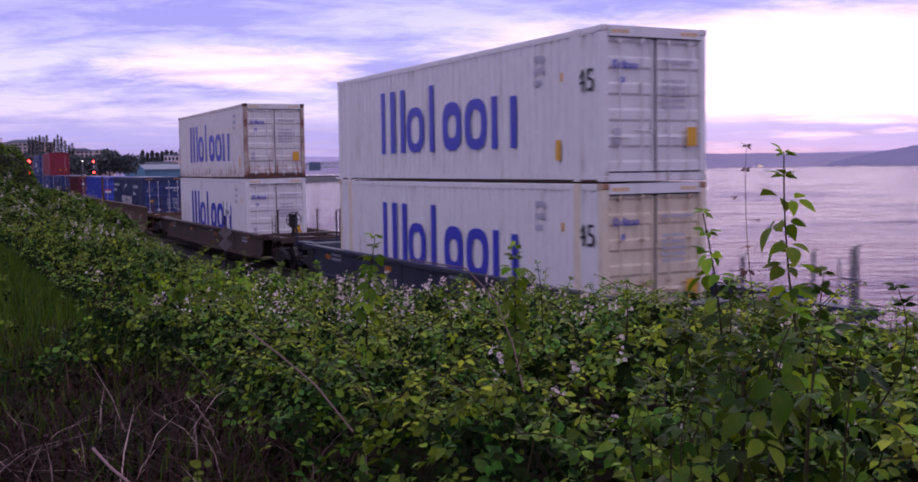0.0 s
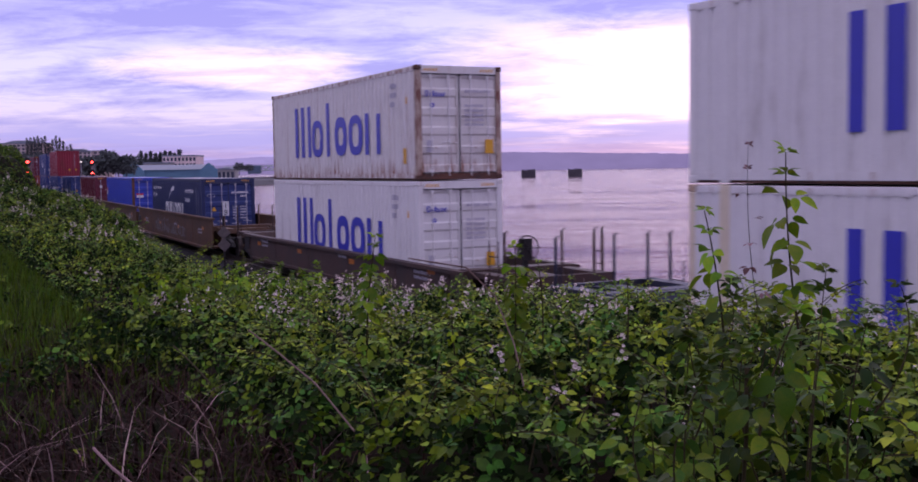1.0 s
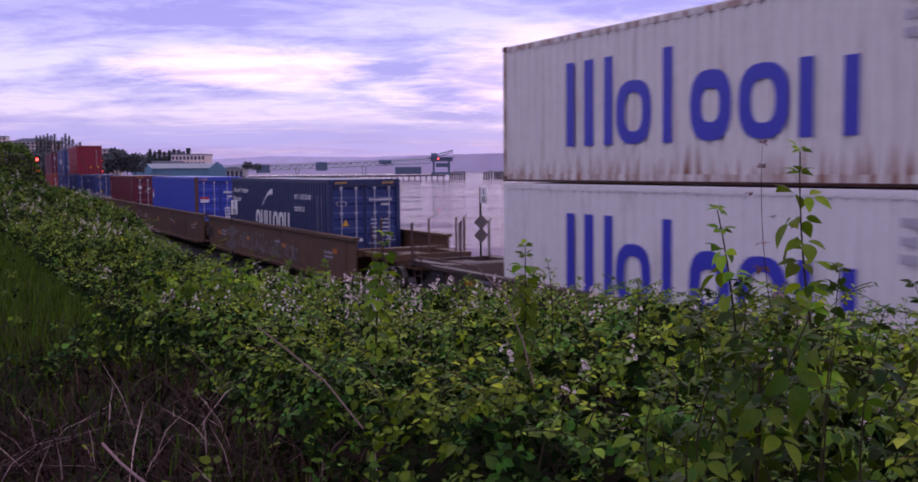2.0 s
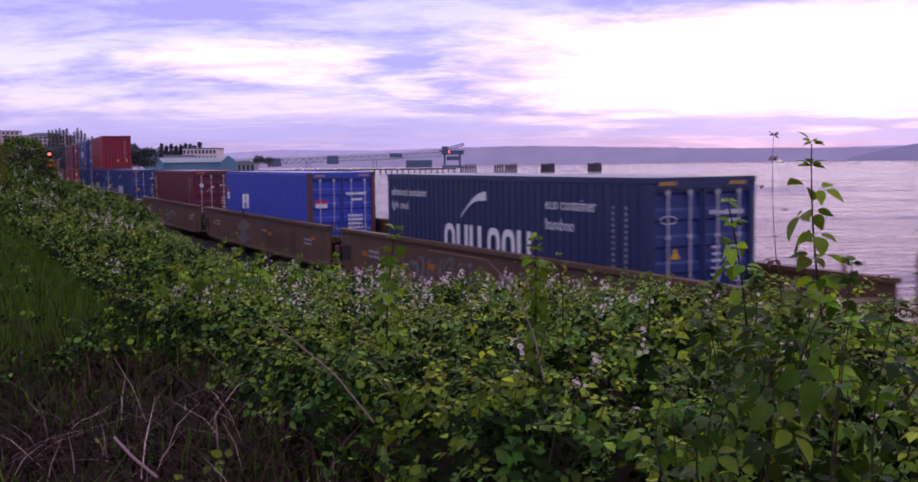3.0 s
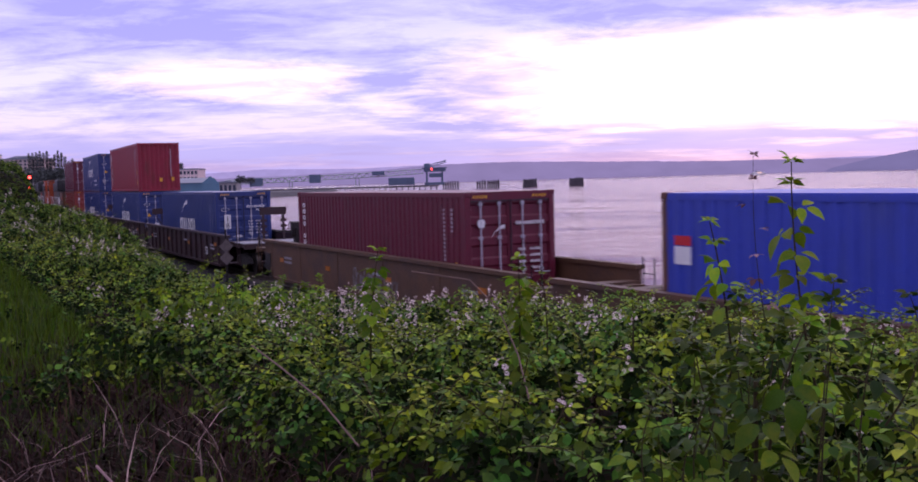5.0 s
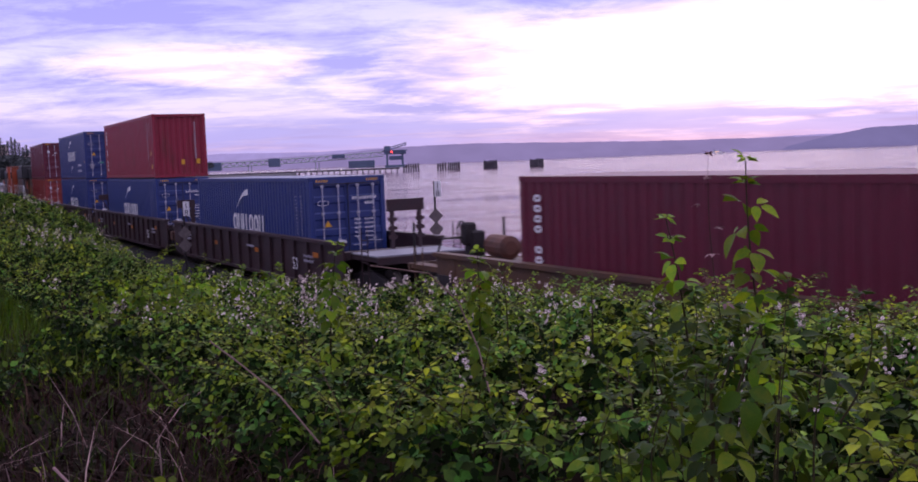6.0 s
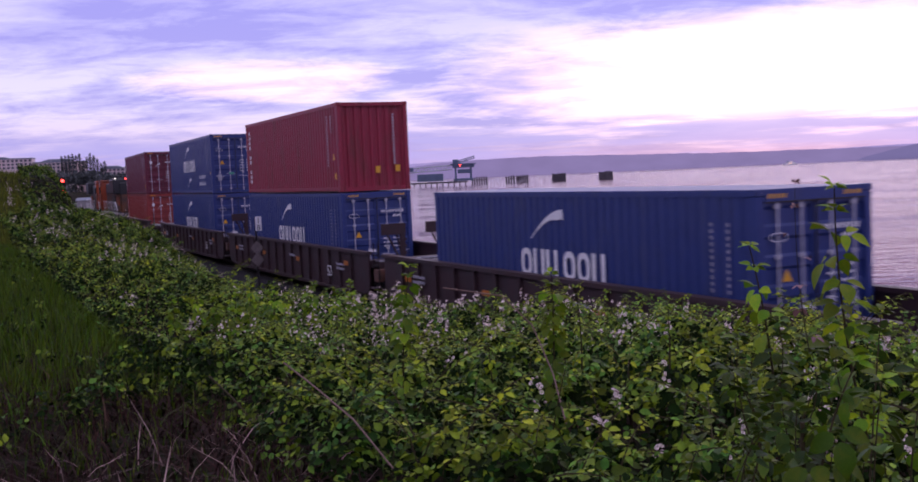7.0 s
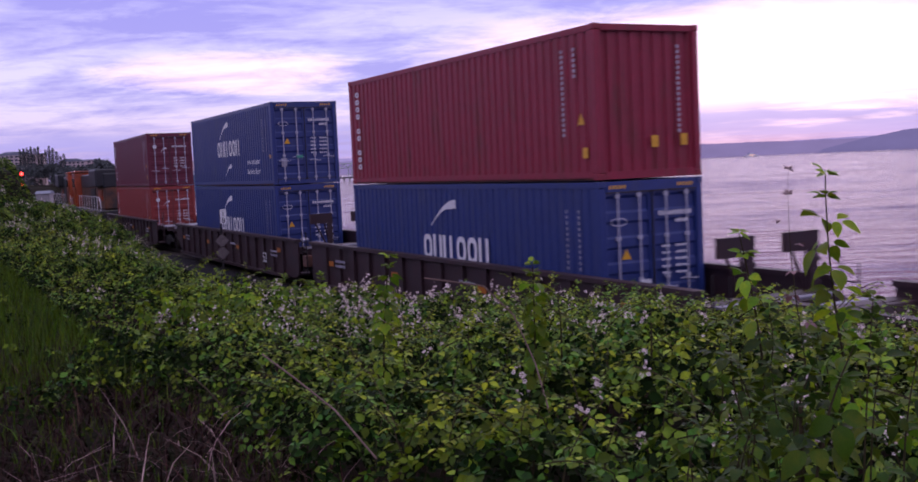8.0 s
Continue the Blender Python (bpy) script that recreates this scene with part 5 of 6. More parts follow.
def build_bramble():
    shape, tris = compound()
    zones = ((19000, 0.6, 9, 3.5, 11.1, 0.070), (22000, 9, 26, 3.5, 11.0, 0.070), (2800, 6, 26, 11.0, 13.6, 0.066), (1500, 4.6, 9.5, 10.9, 11.9, 0.075), (13000, 26, 55, 3.5, 11.0, 0.10), (8000, 55, 120, 3.5, 9.0, 0.16))
    # the second layer sits deeper and carries the thicket's shade in its colour
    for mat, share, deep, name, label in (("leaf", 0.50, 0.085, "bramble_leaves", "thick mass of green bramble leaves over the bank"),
                                          ("leaf_dark", 0.70, 0.20, "bramble_undergrowth", "bramble leaves below the top growth, shade painted into their colour")):
        vs, ts, base = [], [], 0
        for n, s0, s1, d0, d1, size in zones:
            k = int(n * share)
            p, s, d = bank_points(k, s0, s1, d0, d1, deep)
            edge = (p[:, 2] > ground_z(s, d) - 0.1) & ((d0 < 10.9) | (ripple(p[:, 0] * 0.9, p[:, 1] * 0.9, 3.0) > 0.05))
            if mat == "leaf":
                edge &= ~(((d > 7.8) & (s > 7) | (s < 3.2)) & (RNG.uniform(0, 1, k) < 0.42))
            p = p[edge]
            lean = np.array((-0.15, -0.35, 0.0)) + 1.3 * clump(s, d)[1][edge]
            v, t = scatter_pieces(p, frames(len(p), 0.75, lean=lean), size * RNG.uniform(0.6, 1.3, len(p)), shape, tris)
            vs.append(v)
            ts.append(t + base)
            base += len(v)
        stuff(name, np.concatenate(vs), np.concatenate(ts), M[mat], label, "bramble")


def build_sprays():
    """Short leafy sprays that arch out of the thicket, leaves in two rows along each."""
    shape, tris = compound()
    P, Tn, Sz, cv, ct = [], [], [], [], []
    for n, s0, s1, d0, d1, size in ((780, 0.8, 9, 3.9, 10.9, 0.066), (420, 4, 10, 4.2, 8.2, 0.068), (700, 9, 26, 3.9, 10.9, 0.068), (330, 26, 50, 4.2, 10.9, 0.085)):
        root, s, d = bank_points(n, s0, s1, d0, d1, 0.03)
        a = RNG.uniform(0, 2 * math.pi, n)
        ln = RNG.uniform(0.22, 0.55, n) * (size / 0.066)
        rise = RNG.uniform(0.35, 1.1, n)
        out = np.stack([np.cos(a), np.sin(a), 0 * a], -1)
        prev = root - np.array((0, 0, 0.08))
        for k in range(1, 8):
            t = k / 7
            pos = root + out * (ln * t)[:, None] * 0.8 + np.stack([0 * a, 0 * a, ln * rise * (t - 0.45 * t * t)], -1)
            side = np.stack([-np.sin(a), np.cos(a), 0 * a], -1) * (1 if k % 2 else -1)
            y = out * 0.55 + side * (0.85 if k < 7 else 0.1) + RNG.normal(0, 0.2, (n, 3))
            y /= np.linalg.norm(y, axis=1, keepdims=True)
            up = np.array((-0.1, -0.25, 1.0)) + RNG.normal(0, 0.3, (n, 3))
            up = up - y * (up * y).sum(1, keepdims=True)
            up /= np.linalg.norm(up, axis=1, keepdims=True)
            P.append(pos), Tn.append(np.stack([np.cross(y, up), y, up], -1)), Sz.append(size * (1.15 - 0.6 * t) * RNG.uniform(0.75, 1.2, n))
            w = np.cross(pos - prev, np.array((0.3, -0.9, 0.3)))
            w *= (0.0028 * (size / 0.066) / (np.linalg.norm(w, axis=1, keepdims=True) + 1e-6))
            base = sum(len(q) for q in cv)
            cv.append(np.stack([prev - w, prev + w, pos + w, pos - w], 1).reshape(-1, 3))
            i = np.arange(n)[:, None, None] * 4 + base
            ct.append((np.array(((0, 1, 2), (0, 2, 3)))[None] + i).reshape(-1, 3))
            prev = pos
    v, f = scatter_pieces(np.concatenate(P), np.concatenate(Tn), np.concatenate(Sz), shape, tris)
    stuff("bramble_sprays", v, f, M["leaf_tip"], "pale green young bramble sprays over the darker growth", "bramble")
    stuff("spray_stems", np.concatenate(cv), np.concatenate(ct), M["stem"], "thin stems of the bramble sprays", "stems")


def build_blossom():
    """Clusters of small five-petalled flowers and buds on the bramble."""
    pet = []
    for i in range(5):
        a = 2 * math.pi * i / 5
        for q, r, h in ((-0.5, 0.9, 0.10), (0.5, 0.9, 0.10)):
            pet.append((r * math.cos(a + q), r * math.sin(a + q), h))
        pet.append((0.12 * math.cos(a), 0.12 * math.sin(a), 0.0))
    pet = np.array(pet)
    tri = np.array([(3 * i + 2, 3 * i, 3 * i + 1) for i in range(5)])
    vs, ts, bvs, bts, base, bbase = [], [], [], [], 0, 0
    octa = np.array(((1, 0, 0), (-1, 0, 0), (0, 1, 0), (0, -1, 0), (0, 0, 1.3), (0, 0, -1)), float)
    otri = np.array(((0, 2, 4), (2, 1, 4), (1, 3, 4), (3, 0, 4), (2, 0, 5), (1, 2, 5), (3, 1, 5), (0, 3, 5)))
    for n, s0, s1, d0, d1, size in ((560, 0.8, 9, 3.8, 10.9, 0.0125), (190, 4.5, 12, 5.0, 9.2, 0.0135), (520, 9, 26, 4, 10.9, 0.016), (1000, 26, 58, 4, 11, 0.023), (220, 58, 110, 4.5, 11, 0.036), (90, 0.6, 4.6, 5.5, 10.6, 0.014), (150, 9.5, 14.5, 6.4, 8.6, 0.018), (46, 1.0, 4.2, 6.5, 10.4, 0.0145), (60, 4.0, 8.5, 5.0, 8.5, 0.0145)):
        c, s, d = bank_points(n, s0, s1, d0, d1, 0.001)
        keep = (ripple(c[:, 0] * 0.8, c[:, 1] * 0.8, 5.0) > 0.30) | (s0 == 9.5) | (n < 61)
        c = c[keep]
        k = 12
        p = np.repeat(c, k, 0)
        h = RNG.uniform(0.0, 1.0, len(p))
        wide = np.repeat(RNG.uniform(0.6, 1.6, len(c)), k)
        p = p + np.stack([RNG.normal(0, 1.9 * size, len(p)) * wide * (1.25 - h), RNG.normal(0, 1.9 * size, len(p)) * wide * (1.25 - h), 0.01 + h * 9 * size * wide], -1)
        open_ = RNG.uniform(0, 1, len(p)) < 0.55
        a = p[open_]
        v, t = scatter_pieces(a, frames(len(a), 0.8, lean=np.array((-0.3, -0.8, 0))), size * RNG.uniform(0.7, 1.15, len(a)), pet, tri)
        vs.append(v), ts.append(t + base)
        base += len(v)
        b = p[~open_]
        v, t = scatter_pieces(b, frames(len(b), 0.5), size * RNG.uniform(0.35, 0.6, len(b)), octa, otri)
        bvs.append(v), bts.append(t + bbase)
        bbase += len(v)
    stuff("bramble_blossom", np.concatenate(vs), np.concatenate(ts), M["petal"], "small pale-pink bramble blossom in loose clusters", "blossom")
    stuff("bramble_buds", np.concatenate(bvs), np.concatenate(bts), M["bud"], "small brownish bramble buds among the blossom", "buds")


def blades(n, s0, s1, d0, d1, height, width, mat, name, label, category, lie=0.5, lift=0.0, patch=None):
    s, d = RNG.uniform(s0, s1, n), RNG.uniform(d0, d1, n)
    x, y = at_line(s, d)
    if patch:
        keep = ripple(x * patch, y * patch, 8.0) + RNG.normal(0, 0.25, n) > 0
        s, d, x, y = s[keep], d[keep], x[keep], y[keep]
        n = len(s)
    z = ground_z(s, d) - 0.02 + lift * RNG.uniform(0, 1, n)
    a = RNG.uniform(0, 2 * math.pi, n)
    h = height * RNG.uniform(0.4, 1.25, n)
    out = h * np.abs(RNG.normal(0, lie, n))
    w = width * RNG.uniform(0.6, 1.3, n)
    ca, sa = np.cos(a), np.sin(a)
    root = np.stack([x, y, z], -1)
    side = np.stack([-sa, ca, 0 * a], -1) * w[:, None]
    mid = root + np.stack([ca * out * 0.35, sa * out * 0.35, h * 0.6], -1)
    tip = root + np.stack([ca * out, sa * out, h], -1)
    v = np.stack([root - side, root + side, mid - side * 0.8, mid + side * 0.8, tip], 1)
    t = np.array(((0, 1, 3), (0, 3, 2), (2, 3, 4)))[None] + (np.arange(n) * 5)[:, None, None]
    stuff(name, v.reshape(-1, 3), t.reshape(-1, 3), M[mat], label, category)


def build_grass():
    blades(34000, 8.0, 34, 10.4, 15.0, 0.24, 0.006, "grass", "green_grass", "long fresh green grass on the bank", "grass", 0.5)
    blades(26000, 34, 130, 8.2, 22.0, 0.6, 0.02, "grass_dry", "bank_grass", "rough green grass on the rising bank", "grass", 0.5)
    blades(1700, 3.0, 10, 10.8, 14.0, 0.24, 0.0032, "straw", "dry_grass", "dead brown grass stems on bare soil", "grass", 1.2)
    blades(7500, 3.0, 9.5, 10.6, 14.0, 0.16, 0.008, "stem_red", "dead_litter", "matted dark-brown dead stems and leaf litter", "litter", 2.0)
    blades(5200, 3.0, 12, 10.5, 13.0, 0.20, 0.005, "grass", "grass_tufts", "sparse green grass tufts among dead stems", "grass", 0.7, patch=2.0)
    blades(190, 3.4, 6.4, 10.9, 12.6, 0.24, 0.0042, "stick", "dead_sticks", "bleached dead sticks lying on the litter", "sticks", 1.8)
    blades(1500, 1.0, 26, 4.0, 10.8, 0.5, 0.004, "straw", "dry_stems", "thin dry stems poking through the bramble", "stems", 0.6, lift=0.55)


LEAF_MESH = {}


def leaf_mesh(mat):
    if mat not in LEAF_MESH:
        edge = ((0.0, 0.02), (0.12, 0.21), (0.30, 0.31), (0.50, 0.33), (0.70, 0.25), (0.88, 0.11), (1.0, 0.01))
        verts, faces = [], []
        for spread, size, off, tilt in ((0, 0.84, 0.30, -0.10), (1.05, 0.66, 0.14, 0.20), (-1.05, 0.66, 0.14, -0.30)):
            c, q, base = math.cos(spread), math.sin(spread), len(verts)
            for t, w in edge:
                for x in (-w, 0, w):
                    y, z = t * size + off, size * (tilt * t - 0.32 * t * t + 0.25 * abs(x))
                    verts.append((x * size * c - y * q, x * size * q + y * c, z))
            for i in range(len(edge) - 1):
                for j in (0, 1):
                    a = base + 3 * i + j
                    faces.append((a, a + 1, a + 4, a + 3))
        me = bpy.data.meshes.new("leaf")
        me.from_pydata(verts, [], faces)
        for f in me.polygons:
            f.use_smooth = True
        me.materials.append(M[mat])
        LEAF_MESH[mat] = me
    return LEAF_MESH[mat]


SHOOTS = []


def shoot(label, tip, root, bend, leaf_size, gaps, mats, seed, thick=0.006, bare=0.1, stem="stem"):
    """A bramble shoot: a cane from root to tip with leaves of three up its length."""
    r = random.Random(seed)
    tip, root, bend = Vector(tip), Vector(root), Vector(bend)
    ob = thing("bramble_shoot", label, "bramble shoot", "tall bramble shoots", place=Matrix.Translation(root))
    span = tip - root
    pts = [span * t + bend * (4 * t * (1 - t)) for t in (i / 10 for i in range(11))]
    part("cane", tube(fresh(), pts, [thick * (1 - 0.65 * i / 10) for i in range(11)], 6), M[stem], ob)
    n = max(3, int(span.length * (1 - bare) / (gaps * 0.62)))
    a = r.uniform(0, 6)
    for i in range(n + 1):
        t = bare + (1 - bare) * i / n
        p = span * t + bend * (4 * t * (1 - t))
        last = i >= n - 1
        for k in range(3 if last else 2 if leaf_size > 0.08 else 1):
            a += 2.4 + r.uniform(-0.4, 0.4)
            size = leaf_size * (0.5 if last else r.uniform(0.6, 1.0))
            up = r.uniform(-1.1, 0.4) if not last else r.uniform(0.3, 1.0)
            m = Matrix.Translation(p) @ Matrix.Rotation(a, 4, "Z") @ Matrix.Translation((0, 0.02 if not last else 0.0, 0.0)) @ Matrix.Rotation(up, 4, "X") @ Matrix.Rotation(r.uniform(-0.5, 0.5), 4, "Y") @ Matrix.Scale(size, 4)
            leaf = part("leaf", leaf_mesh(r.choice(mats)), None, ob, place=m)
    SHOOTS.append(ob)
    return ob


def build_shoots():
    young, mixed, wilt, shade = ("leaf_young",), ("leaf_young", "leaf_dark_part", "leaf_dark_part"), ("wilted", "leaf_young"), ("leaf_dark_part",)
    # dark twin of the young leaf, with the thicket's shade painted into its greens
    M["leaf_dark_part"] = foliage("painted_shade_bramble_leaf", (0.03, 0.075, 0.010), (0.075, 0.10, 0.006), 0.5, 0.35, 0.15, True)
    rows = (
        # tip, root, leaf size, gap, leaves, seed
        ("tall fresh green bramble shoot standing over the thicket", (0.941, 2.787, 3.60), (0.998, 2.744, 2.95), 0.085, 0.092, young, 1, 0.0042),
        ("leafy green bramble shoot beside a taller one", (0.801, 3.08, 3.435), (0.860, 3.05, 2.90), 0.082, 0.095, young, 2, 0.0048),
        ("thin wilted purple-brown bramble tip", (0.811, 2.69, 3.62), (0.83, 2.67, 3.20), 0.034, 0.10, ("wilted",), 3, 0.0014),
        ("low yellow-green bramble shoot in the near thicket", (0.794, 2.265, 3.25), (0.700, 2.25, 2.95), 0.090, 0.10, young, 21, 0.004),
        ("fresh upright bramble sprig over the blossom", (-0.27, 5.20, 3.24), (-0.33, 5.30, 2.63), 0.10, 0.075, young, 4, 0.006),
        ("slim bramble sprig with pale young leaves", (0.40, 5.00, 3.19), (0.40, 5.10, 2.61), 0.10, 0.075, young, 5, 0.006),
        ("short leafy bramble sprig", (0.55, 5.40, 3.08), (0.57, 5.40, 2.66), 0.050, 0.06, mixed, 6, 0.005),
        ("fresh bramble sprigs at the edge of the thicket", (-2.00, 10.00, 2.75), (-2.03, 10.00, 2.18), 0.13, 0.08, young, 7, 0.007),
        ("fresh bramble sprigs at the edge of the thicket", (-1.69, 9.50, 2.74), (-1.71, 9.50, 2.25), 0.12, 0.09, young, 8, 0.007),
        ("fresh bramble sprigs at the edge of the thicket", (-2.36, 10.50, 2.64), (-2.36, 10.50, 2.11), 0.12, 0.09, young, 9, 0.007),
        ("short green bramble sprig", (0.86, 4.60, 3.06), (0.86, 4.60, 2.80), 0.045, 0.06, young, 10, 0.005),
        ("leafy bramble shoot with drooping leaves", (0.98, 2.60, 3.30), (0.86, 2.40, 2.80), 0.075, 0.075, mixed, 12, 0.0032),
        ("leafy bramble shoot with drooping leaves", (0.86, 2.30, 3.20), (0.80, 2.20, 2.72), 0.075, 0.07, mixed, 13, 0.0032),
        ("leafy bramble shoot low in the thicket", (1.05, 2.50, 3.21), (0.96, 2.40, 2.79), 0.075, 0.07, mixed, 14, 0.0032),
        ("short bramble shoot with pale tip", (-0.93, 6.20, 2.65), (-0.94, 6.20, 2.40), 0.06, 0.07, young, 15, 0.005),
        ("short bramble shoot with pale tip", (0.11, 5.60, 2.85), (0.12, 5.60, 2.57), 0.055, 0.07, young, 16, 0.005),
    )
    for label, tip, root, size, gap, mats, seed, thick in rows:
        r = random.Random(seed)
        shoot(label, tip, root, (r.uniform(-0.02, 0.02), r.uniform(-0.02, 0.02), 0), size, gap, mats, seed, thick)
    r = random.Random(78)
    for i in range(34):
        y = r.uniform(2.2, 3.6)
        x = y * r.uniform(0.21, 0.46)
        z = EYE - y * r.uniform(0.115, 0.24)
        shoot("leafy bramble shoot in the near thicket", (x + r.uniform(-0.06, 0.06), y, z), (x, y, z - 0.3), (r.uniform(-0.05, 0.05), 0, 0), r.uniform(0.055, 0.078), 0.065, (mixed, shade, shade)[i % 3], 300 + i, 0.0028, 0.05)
    for i in range(9):
        y = r.uniform(9.5, 12.5)
        x = -y * (0.10 + 0.022 * i)
        z = EYE - y * (0.086 + r.uniform(0.0, 0.012))
        shoot("fresh bramble sprigs at the edge of the thicket", (x + r.uniform(-0.12, 0.12), y, z), (x, y, z - 0.65), (r.uniform(-0.06, 0.06), 0, 0), 0.125, 0.085, young, 400 + i, 0.007)
    r = random.Random(77)
    for i in range(46):
        s, d = 2.0 + 20 * (i / 46) ** 1.3, r.uniform(4.6, 10.6)
        x, y = (float(q) for q in at_line(s, d))
        z = float(canopy_z(s, d)) + 0.24 * float(ripple(x, y))
        h = r.uniform(0.15, 0.42)
        shoot("young bramble shoot rising from the thicket", (x + r.uniform(-0.1, 0.1), y + r.uniform(-0.1, 0.1), z + h), (x, y, z - 0.15), (r.uniform(-0.03, 0.03), r.uniform(-0.03, 0.03), 0), r.uniform(0.055, 0.075), 0.075, (young, mixed)[i % 2], 100 + i, 0.005, 0.25)
    for label, pts, rad in (("dead grey-brown bramble cane arching over leaves", ((-0.97, 5.59, 2.73), (-0.77, 5.27, 2.66), (-0.54, 4.86, 2.58), (-0.34, 4.45, 2.46)), 0.0046),
                            ("long arching bramble cane", ((-0.11, 5.19, 3.13), (0.17, 5.08, 3.09), (0.30, 4.97, 2.96), (0.37, 4.75, 2.77), (0.39, 4.44, 2.62)), 0.0038),
                            ("dry bent cane at the edge of the grass", ((-1.71, 7.00, 2.42), (-1.53, 6.80, 2.32), (-1.35, 6.60, 2.19)), 0.006),
                            ("broken dead branch lying on the soil", ((-1.58, 4.88, 2.30), (-1.45, 4.72, 2.25), (-1.30, 4.57, 2.20)), 0.0071),
                            ("dark upright dead stem with a brown seed head", ((0.69, 2.30, 3.12), (0.69, 2.30, 2.96), (0.68, 2.30, 2.80)), 0.005)):
        ob = thing("dead_cane", label, "cane", "old bramble canes", place=Matrix.Translation(pts[0]))
        part("cane", tube(fresh(), [Vector(p) - Vector(pts[0]) for p in pts], rad, 6), M["stick" if rad > 0.007 else "dead_cane" if rad < 0.0048 else "stem"], ob)


build_bramble()
build_sprays()
build_blossom()
build_grass()
build_shoots()

# ---- far shore, headland, pier ----
def ridge(name, label, x0, x1, y, heights, mat, base=-6.0):
    """A far wooded ridge over the water, its crest uneven."""
    n = 160
    bm = fresh()
    low, high, back = [], [], []
    xs = [h[0] for h in heights]
    zs = [h[1] for h in heights]
    for i in range(n + 1):
        x = x0 + (x1 - x0) * i / n
        z = float(np.interp(x, xs, zs)) + 1.2 * noise.noise((x * 0.015, y, 0)) + 1.1 * noise.noise((x * 0.07, y, 3))
        low.append(bm.verts.new((x, y, base)))
        high.append(bm.verts.new((x, y + 60, z)))
        back.append(bm.verts.new((x, y + 260, base)))
    for a in range(n):
        bm.faces.new((low[a], low[a + 1], high[a + 1], high[a]))
        bm.faces.new((high[a], high[a + 1], back[a + 1], back[a]))
    ob = new(name, mesh_of(name, bm, mat))
    return tagged(ob, label, "hills", kind="structure")


def build_far_shore():
    # ridge colours glow and carry the haze of distance themselves
    haze = painted_haze_material("violet_painted_haze", (0.26, 0.21, 0.43))
    near_haze = painted_haze_material("blue_painted_haze", (0.19, 0.165, 0.36))
    pale = painted_haze_material("pale_painted_haze", (0.36, 0.30, 0.62))
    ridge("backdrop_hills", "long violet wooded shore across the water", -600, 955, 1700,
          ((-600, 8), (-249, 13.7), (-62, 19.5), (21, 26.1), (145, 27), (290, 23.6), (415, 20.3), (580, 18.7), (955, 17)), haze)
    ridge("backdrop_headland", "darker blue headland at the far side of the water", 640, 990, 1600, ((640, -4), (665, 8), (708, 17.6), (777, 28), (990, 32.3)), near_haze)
    ridge("backdrop_mountains", "pale mountains beyond the shore, haze painted in", -1200, 2500, 4450, ((-1200, 35), (-700, 60), (-300, 52), (0, 60), (600, 40), (1300, 40), (1600, 42), (1900, 48), (2500, 46)), pale)


def build_headland():
    """The flat terminal ground beyond the bend, with a rock edge."""
    bm = fresh()
    outline = ((-330, 300), (-140, 330), (-98, 360), (-88, 430), (-78, 520), (-62, 560), (-52, 590), (-54, 604), (-95, 620), (-140, 760), (-420, 900))
    top = [bm.verts.new((x, y, -1.2)) for x, y in outline]
    foot = [bm.verts.new((x + 5, y - 4, -4.2)) for x, y in outline]
    bm.faces.new(top)
    for i in range(len(outline)):
        j = (i + 1) % len(outline)
        bm.faces.new((top[i], foot[i], foot[j], top[j]))
    tagged(new("ground_headland", mesh_of("ground_headland", bm, M["rock"])), "flat dark headland with a rock-armoured edge", "ground", kind="structure")


def gable(bm, x0, x1, y0, y1, z0, z1, zr):
    ym = (y0 + y1) / 2
    return prism(bm, ((y0, z0), (y0, z1), (ym, zr), (y1, z1), (y1, z0)), "x", x0, x1)


def house(label, x, y, z, w, h, deep=9.0, wall="house", storeys=2, bays=4, roof=None, turn=0.0, sink=3.0):
    ob = thing("building", label, "building", "buildings of the town", place=pose(x, y, z, 0, 0, turn))
    part("wall", box(fresh(), -w / 2, w / 2, 0, deep, -sink, h), M[wall], ob)
    if roof:
        part("roof", prism(fresh(), ((-w / 2 - 0.4, h + 0.01), (w / 2 + 0.4, h + 0.01), (w / 2 * 0.45, h + roof), (-w / 2 * 0.45, h + roof)), "y", -0.5, deep + 0.5), M["roof"], ob)
    else:
        part("roof", box(fresh(), -w / 2 - 0.2, w / 2 + 0.2, -0.2, deep + 0.2, h + 0.01, h + 0.5), M["roof"], ob)
    sh, bw = h / storeys, w / bays
    win = mesh_of("window", box(fresh(), -bw * 0.3, bw * 0.3, -0.06, 0.05, -sh * 0.28, sh * 0.28), M["pane"])
    for i in range(storeys):
        for j in range(bays):
            part("window", win, None, ob, place=pose(-w / 2 + bw * (j + 0.5), 0, sh * (i + 0.52)))
    return ob


